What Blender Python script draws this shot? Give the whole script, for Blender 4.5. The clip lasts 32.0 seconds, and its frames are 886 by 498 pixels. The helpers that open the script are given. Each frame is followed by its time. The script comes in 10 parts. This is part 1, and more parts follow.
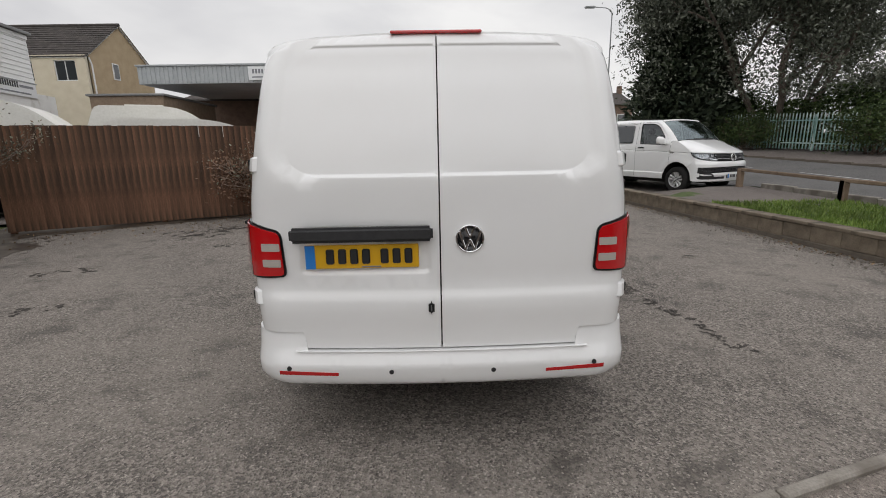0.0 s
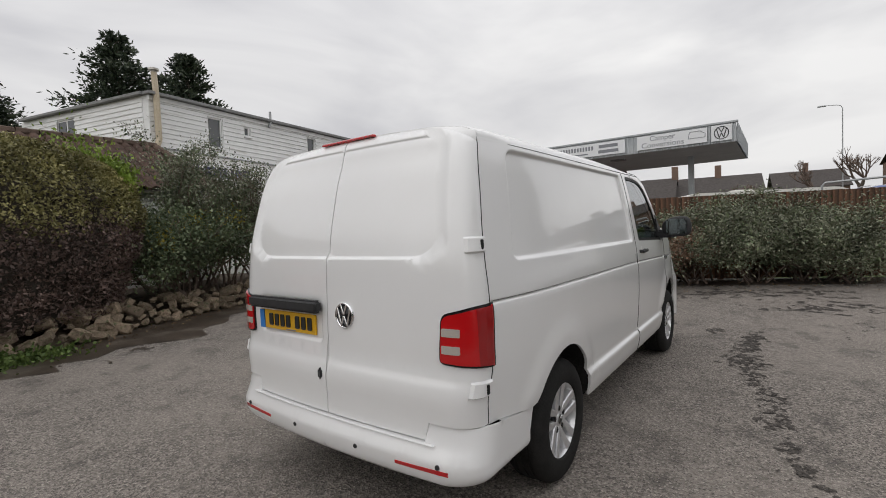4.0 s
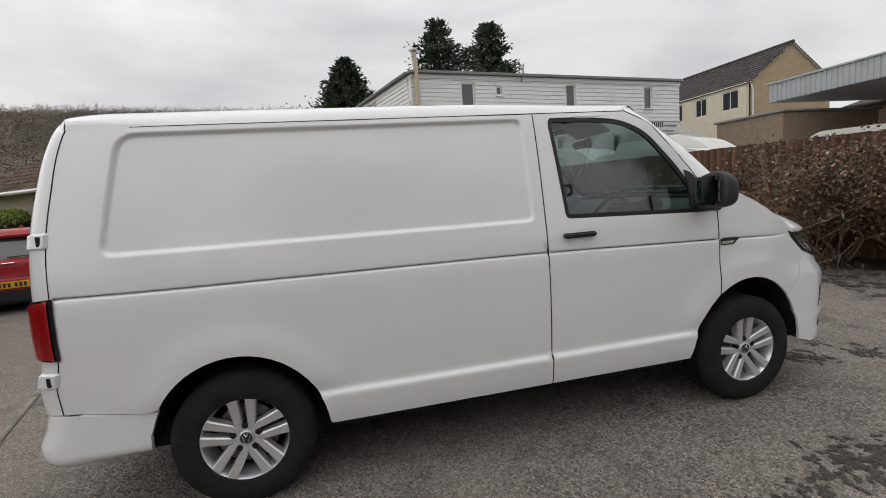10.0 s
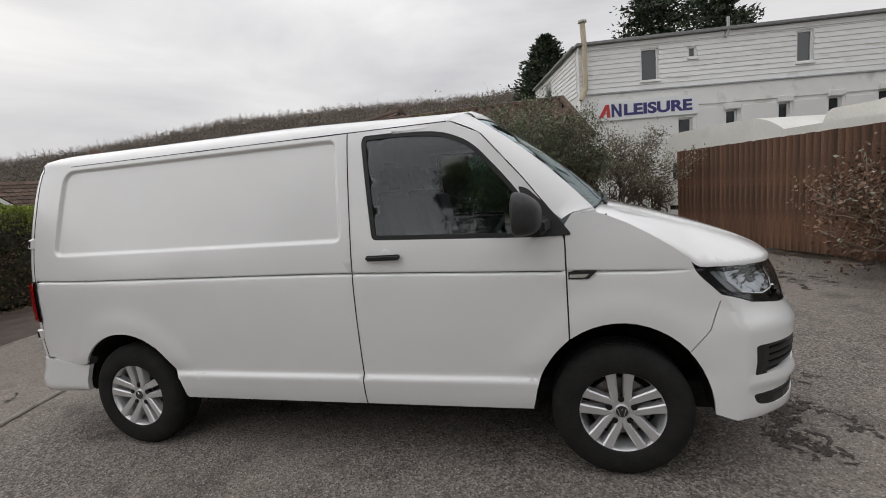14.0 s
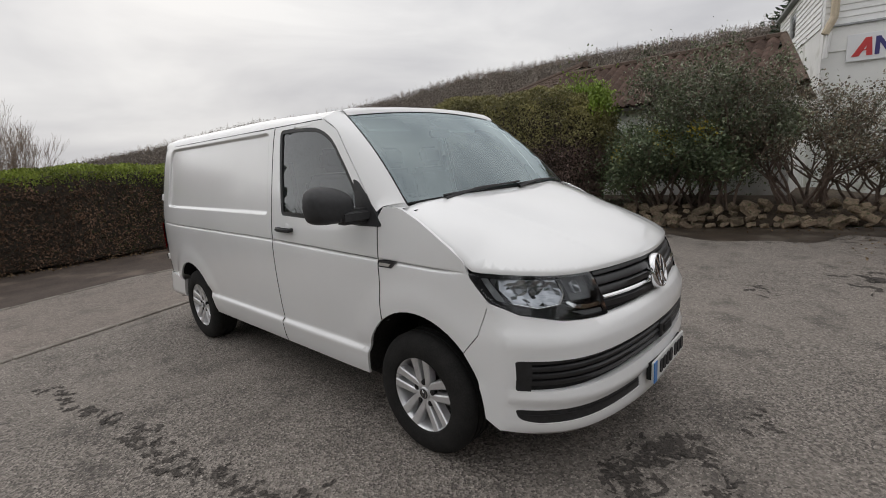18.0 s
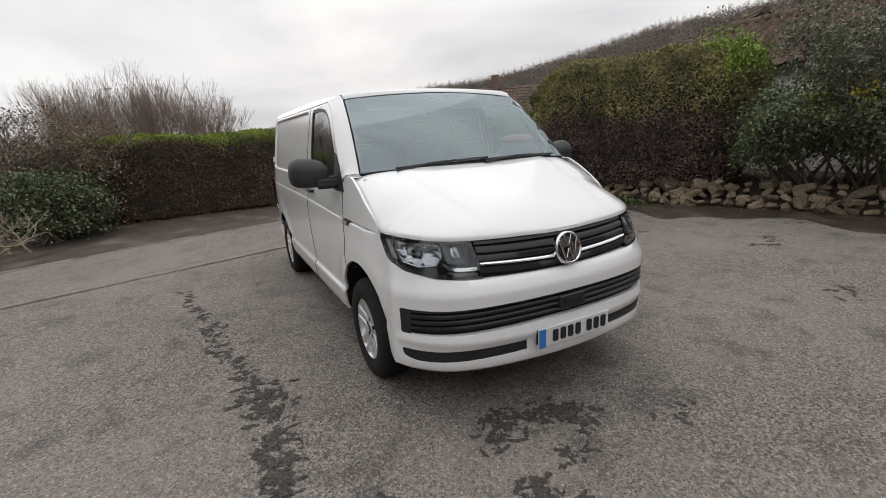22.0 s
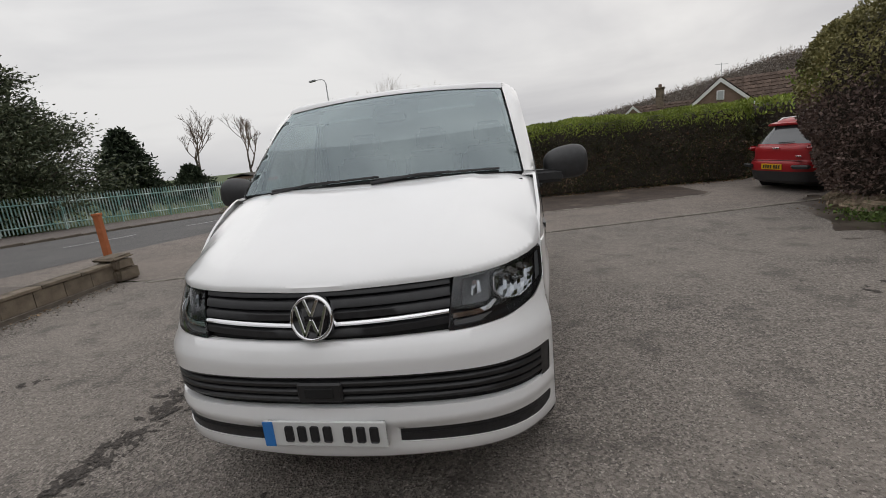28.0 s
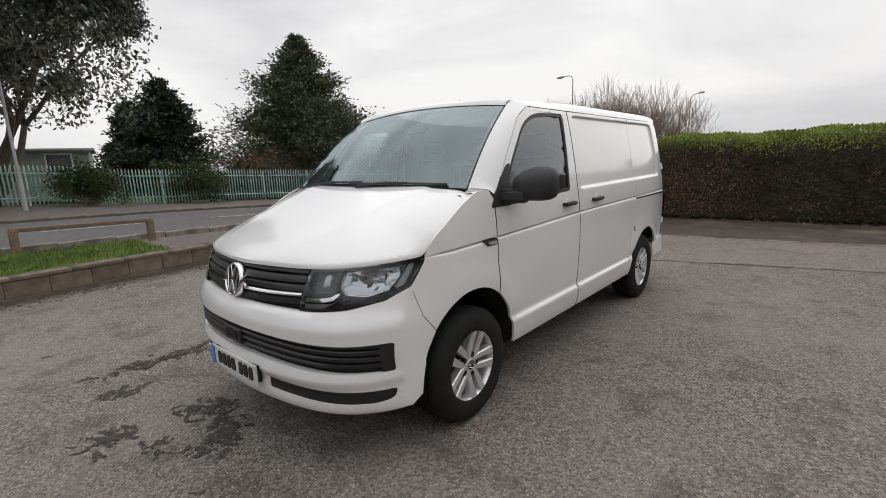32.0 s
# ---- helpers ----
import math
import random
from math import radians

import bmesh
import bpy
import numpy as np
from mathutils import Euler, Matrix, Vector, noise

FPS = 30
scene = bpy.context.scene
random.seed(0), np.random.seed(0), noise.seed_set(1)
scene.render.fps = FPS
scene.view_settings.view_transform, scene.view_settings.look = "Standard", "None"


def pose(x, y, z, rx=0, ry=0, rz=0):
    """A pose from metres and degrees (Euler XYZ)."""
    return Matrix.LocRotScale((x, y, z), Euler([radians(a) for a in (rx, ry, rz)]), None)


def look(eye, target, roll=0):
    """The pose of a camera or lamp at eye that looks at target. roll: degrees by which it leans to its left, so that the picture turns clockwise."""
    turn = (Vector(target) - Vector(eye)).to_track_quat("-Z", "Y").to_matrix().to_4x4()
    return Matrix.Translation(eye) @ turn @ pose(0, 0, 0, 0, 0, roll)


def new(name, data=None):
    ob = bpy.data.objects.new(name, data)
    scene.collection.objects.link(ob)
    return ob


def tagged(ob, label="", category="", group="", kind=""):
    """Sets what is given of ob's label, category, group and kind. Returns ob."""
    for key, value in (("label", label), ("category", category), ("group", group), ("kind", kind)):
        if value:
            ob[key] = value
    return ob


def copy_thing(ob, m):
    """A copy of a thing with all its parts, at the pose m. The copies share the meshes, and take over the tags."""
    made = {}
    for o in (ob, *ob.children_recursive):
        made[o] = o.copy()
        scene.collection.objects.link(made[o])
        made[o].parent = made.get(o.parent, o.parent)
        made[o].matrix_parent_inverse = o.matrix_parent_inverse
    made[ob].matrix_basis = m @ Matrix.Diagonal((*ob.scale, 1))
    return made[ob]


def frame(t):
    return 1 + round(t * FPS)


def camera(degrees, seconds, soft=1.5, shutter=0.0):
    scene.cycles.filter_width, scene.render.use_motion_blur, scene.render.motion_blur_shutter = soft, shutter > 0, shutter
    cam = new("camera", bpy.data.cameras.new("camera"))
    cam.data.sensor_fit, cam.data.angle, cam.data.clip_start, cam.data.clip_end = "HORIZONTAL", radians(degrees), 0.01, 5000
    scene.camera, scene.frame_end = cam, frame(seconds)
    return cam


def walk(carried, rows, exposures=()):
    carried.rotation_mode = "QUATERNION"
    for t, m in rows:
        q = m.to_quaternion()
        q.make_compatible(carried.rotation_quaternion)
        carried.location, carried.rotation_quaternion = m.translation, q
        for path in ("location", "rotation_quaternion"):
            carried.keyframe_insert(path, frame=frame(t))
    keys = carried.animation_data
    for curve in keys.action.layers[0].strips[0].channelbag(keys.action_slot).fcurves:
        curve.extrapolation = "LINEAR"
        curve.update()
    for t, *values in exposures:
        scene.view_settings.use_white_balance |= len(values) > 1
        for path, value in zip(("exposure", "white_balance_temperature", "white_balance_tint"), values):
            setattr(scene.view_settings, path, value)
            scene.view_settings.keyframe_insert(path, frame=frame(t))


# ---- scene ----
cam = camera(88.6, 32.0, soft=0.95)
METRES, EYE, TILT, LEAN, TURN = 15.789, 1.5, 0.0, 0.0, 4.7
PATH = [
    (0, (-0.02, -1.917, 1.45), (0.011, 0.033, 1.006), -1.0),
    (0.5, (0.193, -2.108, 1.464), (0.09, -0.145, 1.095), -1.9),
    (1, (0.433, -2.169, 1.437), (0.279, -0.204, 1.095), 1.3),
    (1.5, (0.655, -2.037, 1.423), (0.343, -0.082, 1.145), -1.2),
    (2, (0.94, -1.962, 1.442), (0.508, -0.02, 1.242), -3.2),
    (2.5, (1.28, -1.889, 1.382), (0.587, -0.026, 1.163), -1.1),
    (3, (1.483, -1.75, 1.426), (0.625, 0.045, 1.226), 0.0),
    (3.5, (1.702, -1.594, 1.452), (0.671, 0.116, 1.329), -1.6),
    (5.5, (2.453, -0.729, 1.459), (0.944, 0.574, 1.296), -0.8),
    (6, (2.568, -0.471, 1.456), (0.993, 0.753, 1.303), -1.0),
    (6.5, (2.652, -0.173, 1.423), (0.966, 0.88, 1.209), -4.0),
    (7, (2.821, 0.093, 1.414), (1.038, 0.945, 1.102), -5.0),
    (7.5, (2.869, 0.326, 1.389), (1.037, 1.045, 1.03), -3.0),
    (8, (2.91, 0.547, 1.406), (1.054, 1.22, 1.088), -4.6),
    (8.5, (3.048, 0.769, 1.414), (1.161, 1.362, 1.121), -3.8),
    (9, (3.146, 1.007, 1.43), (1.251, 1.577, 1.139), -3.9),
    (9.5, (3.139, 1.273, 1.444), (1.223, 1.756, 1.137), -3.4),
    (10, (3.209, 1.526, 1.451), (1.275, 1.977, 1.218), -4.2),
    (10.5, (3.351, 1.803, 1.47), (1.411, 2.214, 1.216), -2.1),
    (11, (3.32, 2.085, 1.441), (1.368, 2.467, 1.232), -3.3),
    (11.5, (3.314, 2.361, 1.479), (1.344, 2.661, 1.299), -4.2),
    (12, (3.374, 2.66, 1.474), (1.388, 2.778, 1.266), -2.2),
    (12.5, (3.324, 2.943, 1.46), (1.332, 2.925, 1.292), -4.3),
    (13, (3.279, 3.21, 1.49), (1.292, 3.132, 1.274), -5.1),
    (13.5, (3.291, 3.504, 1.501), (1.342, 3.131, 1.249), -4.2),
    (14, (3.19, 3.727, 1.505), (1.266, 3.239, 1.253), -4.8),
    (14.5, (3.088, 3.946, 1.522), (1.174, 3.407, 1.301), -5.0),
    (16.5, (2.91, 4.959, 1.527), (1.17, 4.019, 1.23), -5.1),
    (17, (2.777, 5.208, 1.52), (1.122, 4.134, 1.196), -5.2),
    (17.5, (2.581, 5.386, 1.562), (0.995, 4.237, 1.159), -3.7),
    (18, (2.483, 5.638, 1.565), (1.03, 4.316, 1.187), -3.6),
    (18.5, (2.332, 5.829, 1.526), (0.915, 4.474, 1.134), -4.3),
    (19, (2.053, 5.873, 1.533), (0.719, 4.432, 1.156), -1.4),
    (19.5, (1.891, 5.965, 1.543), (0.795, 4.332, 1.183), 0.1),
    (20, (1.831, 6.165, 1.558), (0.874, 4.448, 1.187), -0.5),
    (20.5, (1.895, 6.389, 1.571), (0.906, 4.693, 1.19), -1.6),
    (21, (1.916, 6.552, 1.589), (0.929, 4.866, 1.163), -1.8),
    (21.5, (1.839, 6.732, 1.592), (0.896, 5.027, 1.138), -3.0),
    (22, (1.732, 6.781, 1.583), (0.855, 5.052, 1.093), -3.2),
    (22.5, (1.594, 6.644, 1.551), (0.734, 4.899, 1.085), -3.4),
    (23, (1.467, 6.564, 1.547), (0.584, 4.83, 1.087), -2.7),
    (23.5, (1.265, 6.588, 1.523), (0.538, 4.779, 1.078), -3.3),
    (24, (1.038, 6.595, 1.529), (0.446, 4.737, 1.083), -4.7),
    (24.5, (0.813, 6.513, 1.53), (0.29, 4.646, 1.038), -3.6),
    (25, (0.608, 6.5, 1.547), (0.124, 4.609, 1.112), -4.1),
    (25.5, (0.36, 6.592, 1.561), (0.009, 4.675, 1.112), -3.6),
    (27.5, (-0.626, 6.56, 1.574), (-0.422, 4.62, 1.132), -5.9),
    (28, (-0.845, 6.468, 1.525), (-0.478, 4.549, 1.096), -6.0),
    (28.5, (-1.065, 6.325, 1.547), (-0.541, 4.443, 1.115), -7.9),
    (29, (-1.313, 6.289, 1.541), (-0.658, 4.441, 1.145), -6.6),
    (29.5, (-1.543, 6.227, 1.537), (-0.8, 4.414, 1.138), -6.0),
    (30, (-1.716, 6.065, 1.514), (-0.835, 4.322, 1.084), -4.8),
    (30.5, (-1.882, 5.927, 1.532), (-0.857, 4.245, 1.187), -4.2),
    (31, (-2.095, 5.849, 1.525), (-0.932, 4.27, 1.135), -2.7),
    (31.5, (-2.257, 5.881, 1.503), (-1.039, 4.339, 1.134), -2.2),
    (32, (-2.443, 5.975, 1.521), (-1.153, 4.494, 1.143), -2.1),
]
walk(cam, [(t, look(eye, target, roll)) for t, eye, target, roll in PATH], [(0.0, 0.15), (2.0, 0.12), (6.0, 0.19), (8.0, 0.32), (11.0, 0.14), (13.0, 0.17), (17.0, 0.1), (19.0, 0.12), (21.0, 0.3), (23.0, 0.26), (25.0, 0.1), (28.0, 0.0), (31.0, 0.06), (32.0, 0.25)])

# ---- sky and light: a bright overcast day ----
world = bpy.data.worlds.new("overcast_sky")
scene.world = world
world.use_nodes = True
wn, wl = world.node_tree.nodes, world.node_tree.links
wn.clear()
w_out = wn.new("ShaderNodeOutputWorld")
w_bg = wn.new("ShaderNodeBackground")
w_sky = wn.new("ShaderNodeTexSky")
w_sky.sky_type = "NISHITA"
w_sky.sun_disc = False
w_sky.sun_elevation = radians(32)
w_sky.sun_rotation = radians(200)
w_sky.dust_density = 4.0
w_tc = wn.new("ShaderNodeTexCoord")
w_map = wn.new("ShaderNodeMapping")
w_map.inputs["Scale"].default_value = (1.0, 1.0, 3.2)
w_map.inputs["Rotation"].default_value = (0.1, 0.15, 0.4)
w_n1 = wn.new("ShaderNodeTexNoise")
w_n1.inputs["Scale"].default_value = 1.7
w_n1.inputs["Detail"].default_value = 5.0
w_n1.inputs["Roughness"].default_value = 0.5
w_n1.inputs["Distortion"].default_value = 0.4
w_ramp = wn.new("ShaderNodeValToRGB")
w_ramp.color_ramp.elements[0].position = 0.34
w_ramp.color_ramp.elements[0].color = (0.475, 0.474, 0.495, 1)
w_ramp.color_ramp.elements[1].position = 0.66
w_ramp.color_ramp.elements[1].color = (0.735, 0.728, 0.724, 1)
w_gain = wn.new("ShaderNodeMix")
w_gain.data_type = "RGBA"
w_gain.inputs[0].default_value = 0.98
w_scale = wn.new("ShaderNodeVectorMath")
w_scale.operation = "SCALE"
w_scale.inputs["Scale"].default_value = 0.09
wl.new(w_tc.outputs["Generated"], w_map.inputs["Vector"])
wl.new(w_map.outputs["Vector"], w_n1.inputs["Vector"])
wl.new(w_n1.outputs["Fac"], w_ramp.inputs["Fac"])
wl.new(w_sky.outputs["Color"], w_scale.inputs[0])
wl.new(w_scale.outputs["Vector"], w_gain.inputs[6])
wl.new(w_ramp.outputs["Color"], w_gain.inputs[7])
wl.new(w_gain.outputs[2], w_bg.inputs["Color"])
w_bg.inputs["Strength"].default_value = 1.0
w_sep, w_sq, w_rise = wn.new("ShaderNodeSeparateXYZ"), wn.new("ShaderNodeMath"), wn.new("ShaderNodeMath")
w_sq.operation, w_rise.operation = "POWER", "MULTIPLY_ADD"
w_sq.inputs[1].default_value, w_sq.use_clamp = 2.0, True
w_rise.inputs[1].default_value, w_rise.inputs[2].default_value = 0.85, 1.06
wl.new(w_tc.outputs["Generated"], w_sep.inputs["Vector"])
wl.new(w_sep.outputs["Z"], w_sq.inputs[0])
wl.new(w_sq.outputs[0], w_rise.inputs[0])
wl.new(w_rise.outputs[0], w_bg.inputs["Strength"])
wl.new(w_bg.outputs["Background"], w_out.inputs["Surface"])

sun_data = bpy.data.lights.new("sun", "SUN")
sun_data.energy = 0.5
sun_data.angle = radians(90)
sun_data.color = (1.0, 0.985, 0.965)
sun = new("sun", sun_data)
sun.matrix_world = look((2, -16, 13), (0, 2, 0))


# ---- materials ----
def _nodes(name):
    m = bpy.data.materials.new(name)
    m.use_nodes = True
    n, l = m.node_tree.nodes, m.node_tree.links
    return m, n, l, n["Principled BSDF"]


def mat(name, a, b=None, rough=0.6, metal=0.0, scale=8.0, fine=60.0, bump=0.2, spread=0.0, coat=0.0, spec=0.5, depth=0.01, stretch=(1, 1, 1), third=None, third_at=0.62, third_scale=1.2, island=False):
    """A procedural surface: two colours mixed by coarse and fine noise, a third as stains, relief, and a chance tint per object or island."""
    m, n, l, p = _nodes(name)
    b = b or tuple(min(1, c * 1.15) for c in a)
    tc = n.new("ShaderNodeTexCoord")
    mp = n.new("ShaderNodeMapping")
    mp.inputs["Scale"].default_value = stretch
    l.new(tc.outputs["Object"], mp.inputs["Vector"])
    n1, n2 = n.new("ShaderNodeTexNoise"), n.new("ShaderNodeTexNoise")
    n1.inputs["Scale"].default_value, n1.inputs["Detail"].default_value = scale, 5
    n2.inputs["Scale"].default_value, n2.inputs["Detail"].default_value = fine, 3
    for k in (n1, n2):
        l.new(mp.outputs["Vector"], k.inputs["Vector"])
    add = n.new("ShaderNodeMath")
    add.operation = "MULTIPLY_ADD"
    add.inputs[1].default_value = 0.5
    l.new(n2.outputs["Fac"], add.inputs[0])
    half = n.new("ShaderNodeMath")
    half.operation = "MULTIPLY"
    half.inputs[1].default_value = 0.5
    l.new(n1.outputs["Fac"], half.inputs[0])
    l.new(half.outputs[0], add.inputs[2])
    ramp = n.new("ShaderNodeValToRGB")
    ramp.color_ramp.elements[0].position, ramp.color_ramp.elements[1].position = 0.36, 0.64
    ramp.color_ramp.elements[0].color, ramp.color_ramp.elements[1].color = (*a, 1), (*b, 1)
    l.new(add.outputs[0], ramp.inputs["Fac"])
    col = ramp.outputs["Color"]
    if third:
        n3 = n.new("ShaderNodeTexNoise")
        n3.inputs["Scale"].default_value, n3.inputs["Detail"].default_value = third_scale, 6
        l.new(mp.outputs["Vector"], n3.inputs["Vector"])
        r3 = n.new("ShaderNodeValToRGB")
        r3.color_ramp.elements[0].position, r3.color_ramp.elements[1].position = third_at - 0.08, third_at + 0.08
        l.new(n3.outputs["Fac"], r3.inputs["Fac"])
        mx = n.new("ShaderNodeMix")
        mx.data_type = "RGBA"
        l.new(r3.outputs["Color"], mx.inputs[0])
        l.new(col, mx.inputs[6])
        mx.inputs[7].default_value = (*third, 1)
        col = mx.outputs[2]
    if spread:
        if island:
            rnd = n.new("ShaderNodeNewGeometry").outputs["Random Per Island"]
        else:
            rnd = n.new("ShaderNodeObjectInfo").outputs["Random"]
        mr = n.new("ShaderNodeMapRange")
        mr.inputs["To Min"].default_value, mr.inputs["To Max"].default_value = 1 - spread, 1 + spread
        l.new(rnd, mr.inputs["Value"])
        hs = n.new("ShaderNodeHueSaturation")
        l.new(mr.outputs["Result"], hs.inputs["Value"])
        l.new(col, hs.inputs["Color"])
        col = hs.outputs["Color"]
    l.new(col, p.inputs["Base Color"])
    p.inputs["Roughness"].default_value, p.inputs["Metallic"].default_value = rough, metal
    p.inputs["Specular IOR Level"].default_value = spec
    if coat:
        p.inputs["Coat Weight"].default_value, p.inputs["Coat Roughness"].default_value = coat, 0.04
    if bump:
        bp = n.new("ShaderNodeBump")
        bp.inputs["Strength"].default_value, bp.inputs["Distance"].default_value = bump, depth
        l.new(add.outputs[0], bp.inputs["Height"])
        l.new(bp.outputs["Normal"], p.inputs["Normal"])
    return m


def plain(name, c, rough=0.5, metal=0.0, coat=0.0, spec=0.5):
    m, n, l, p = _nodes(name)
    p.inputs["Base Color"].default_value = (*c, 1)
    p.inputs["Roughness"].default_value, p.inputs["Metallic"].default_value = rough, metal
    p.inputs["Specular IOR Level"].default_value = spec
    if coat:
        p.inputs["Coat Weight"].default_value, p.inputs["Coat Roughness"].default_value = coat, 0.03
    return m


def glassy(name, tint, rough=0.0, through_part=0.75, base=0.05, sheen=(0.95, 0.97, 1.0)):
    """A thin pane: clear with a tint, and a mirror-like gloss that grows towards grazing angles."""
    m, n, l, p = _nodes(name)
    n.remove(p)
    tr, gl, lw, pw, ma, mx = (n.new(k) for k in ("ShaderNodeBsdfTransparent", "ShaderNodeBsdfGlossy", "ShaderNodeLayerWeight", "ShaderNodeMath", "ShaderNodeMath", "ShaderNodeMixShader"))
    tr.inputs["Color"].default_value = (*(c * through_part for c in tint), 1)
    gl.inputs["Roughness"].default_value = rough
    gl.inputs["Color"].default_value = (*sheen, 1)
    lw.inputs["Blend"].default_value = 0.5
    pw.operation, ma.operation = "POWER", "MULTIPLY_ADD"
    pw.inputs[1].default_value = 4.0
    ma.inputs[1].default_value, ma.inputs[2].default_value = 1 - base, base
    l.new(lw.outputs["Facing"], pw.inputs[0])
    l.new(pw.outputs[0], ma.inputs[0])
    l.new(ma.outputs[0], mx.inputs[0])
    l.new(tr.outputs[0], mx.inputs[1])
    l.new(gl.outputs[0], mx.inputs[2])
    l.new(mx.outputs[0], n["Material Output"].inputs["Surface"])
    return m


def leaf_mat(name, a, b, rough=0.55, spread=0.45):
    """Leaves: each island takes its own place between two colours and its own brightness, with some light passing through."""
    m, n, l, p = _nodes(name)
    g = n.new("ShaderNodeNewGeometry")
    ramp = n.new("ShaderNodeValToRGB")
    ramp.color_ramp.elements[0].color, ramp.color_ramp.elements[1].color = (*a, 1), (*b, 1)
    l.new(g.outputs["Random Per Island"], ramp.inputs["Fac"])
    tc, nz = n.new("ShaderNodeTexCoord"), n.new("ShaderNodeTexNoise")
    nz.inputs["Scale"].default_value = 1.6
    l.new(tc.outputs["Object"], nz.inputs["Vector"])
    mr = n.new("ShaderNodeMapRange")
    mr.inputs["From Min"].default_value, mr.inputs["From Max"].default_value = 0.3, 0.7
    mr.inputs["To Min"].default_value, mr.inputs["To Max"].default_value = 1 - spread, 1 + spread
    l.new(nz.outputs["Fac"], mr.inputs["Value"])
    hs = n.new("ShaderNodeHueSaturation")
    l.new(mr.outputs["Result"], hs.inputs["Value"])
    l.new(ramp.outputs["Color"], hs.inputs["Color"])
    l.new(hs.outputs["Color"], p.inputs["Base Color"])
    p.inputs["Roughness"].default_value = rough
    p.inputs["Specular IOR Level"].default_value = 0.3
    return m


def asphalt_mat(name, a, b, worn, patch, agg=0.5):
    """Old tarmac: pale and dark chippings, wide worn areas, dark damp blotches and fine relief."""
    m, n, l, p = _nodes(name)
    tc = n.new("ShaderNodeTexCoord")
    vo = n.new("ShaderNodeTexVoronoi")
    vo.inputs["Scale"].default_value = 78
    n1, n2, n3 = (n.new("ShaderNodeTexNoise") for _ in range(3))
    for k, s, d in ((n1, 0.55, 6), (n2, 2.6, 6), (n3, 260, 2)):
        k.inputs["Scale"].default_value, k.inputs["Detail"].default_value = s, d
        k.inputs["Roughness"].default_value = 0.62
        l.new(tc.outputs["Object"], k.inputs["Vector"])
    l.new(tc.outputs["Object"], vo.inputs["Vector"])

    def mix(fac, x, y):
        k = n.new("ShaderNodeMix")
        k.data_type = "RGBA"
        for s, v in ((k.inputs[0], fac), (k.inputs[6], x), (k.inputs[7], y)):
            if isinstance(v, tuple):
                s.default_value = (*v, 1)
            elif isinstance(v, float):
                s.default_value = v
            else:
                l.new(v, s)
        return k.outputs[2]

    def ramp(src, lo, hi):
        k = n.new("ShaderNodeMapRange")
        k.inputs["From Min"].default_value, k.inputs["From Max"].default_value = lo, hi
        l.new(src, k.inputs["Value"])
        return k.outputs["Result"]

    sep = n.new("ShaderNodeSeparateColor")
    l.new(vo.outputs["Color"], sep.inputs["Color"])
    chips = mix(ramp(sep.outputs[0], 0.15, 1.0), a, b)
    grit = mix(ramp(n3.outputs["Fac"], 0.35, 0.7), tuple(c * 0.45 for c in a), tuple(min(1, c * 1.25) for c in b))
    base = mix(agg, chips, grit)
    base = mix(ramp(n1.outputs["Fac"], 0.42, 0.64), base, mix(0.58, base, worn))
    base = mix(ramp(n2.outputs["Fac"], 0.53, 0.68), base, mix(0.6, base, patch))
    vo2 = n.new("ShaderNodeTexVoronoi")
    vo2.inputs["Scale"].default_value = 115
    l.new(tc.outputs["Object"], vo2.inputs["Vector"])
    sep2 = n.new("ShaderNodeSeparateColor")
    l.new(vo2.outputs["Color"], sep2.inputs["Color"])
    base = mix(ramp(sep2.outputs[0], 0.92, 0.97), base, mix(0.5, base, tuple(min(1, c * 1.5) for c in b)))
    base = mix(ramp(sep2.outputs[1], 0.90, 0.96), base, mix(0.55, base, tuple(c * 0.5 for c in a)))
    l.new(base, p.inputs["Base Color"])
    rr = n.new("ShaderNodeMapRange")
    rr.inputs["From Min"].default_value, rr.inputs["From Max"].default_value = 0.55, 0.75
    rr.inputs["To Min"].default_value, rr.inputs["To Max"].default_value = 0.88, 0.62
    l.new(n2.outputs["Fac"], rr.inputs["Value"])
    l.new(rr.outputs["Result"], p.inputs["Roughness"])
    p.inputs["Specular IOR Level"].default_value = 0.35
    bp = n.new("ShaderNodeBump")
    bp.inputs["Strength"].default_value, bp.inputs["Distance"].default_value = 0.8, 0.009
    l.new(vo.outputs["Distance"], bp.inputs["Height"])
    l.new(bp.outputs["Normal"], p.inputs["Normal"])
    return m


M = {}
M["asphalt"] = asphalt_mat("forecourt_tarmac", (0.03, 0.026, 0.023), (0.375, 0.335, 0.296), (0.265, 0.235, 0.206), (0.045, 0.039, 0.034), 0.42)
M["asphalt_side"] = asphalt_mat("side_road_tarmac", (0.07, 0.06, 0.053), (0.36, 0.313, 0.275), (0.275, 0.235, 0.203), (0.095, 0.081, 0.07))
M["road"] = asphalt_mat("road_tarmac", (0.085, 0.083, 0.081), (0.165, 0.16, 0.156), (0.16, 0.155, 0.15), (0.11, 0.105, 0.10))
M["pavement"] = asphalt_mat("pavement_tarmac", (0.12, 0.10, 0.09), (0.20, 0.175, 0.16), (0.19, 0.165, 0.15), (0.10, 0.085, 0.075))
M["damp"] = asphalt_mat("damp_tarmac", (0.023, 0.02, 0.018), (0.135, 0.118, 0.104), (0.055, 0.048, 0.042), (0.025, 0.022, 0.019))
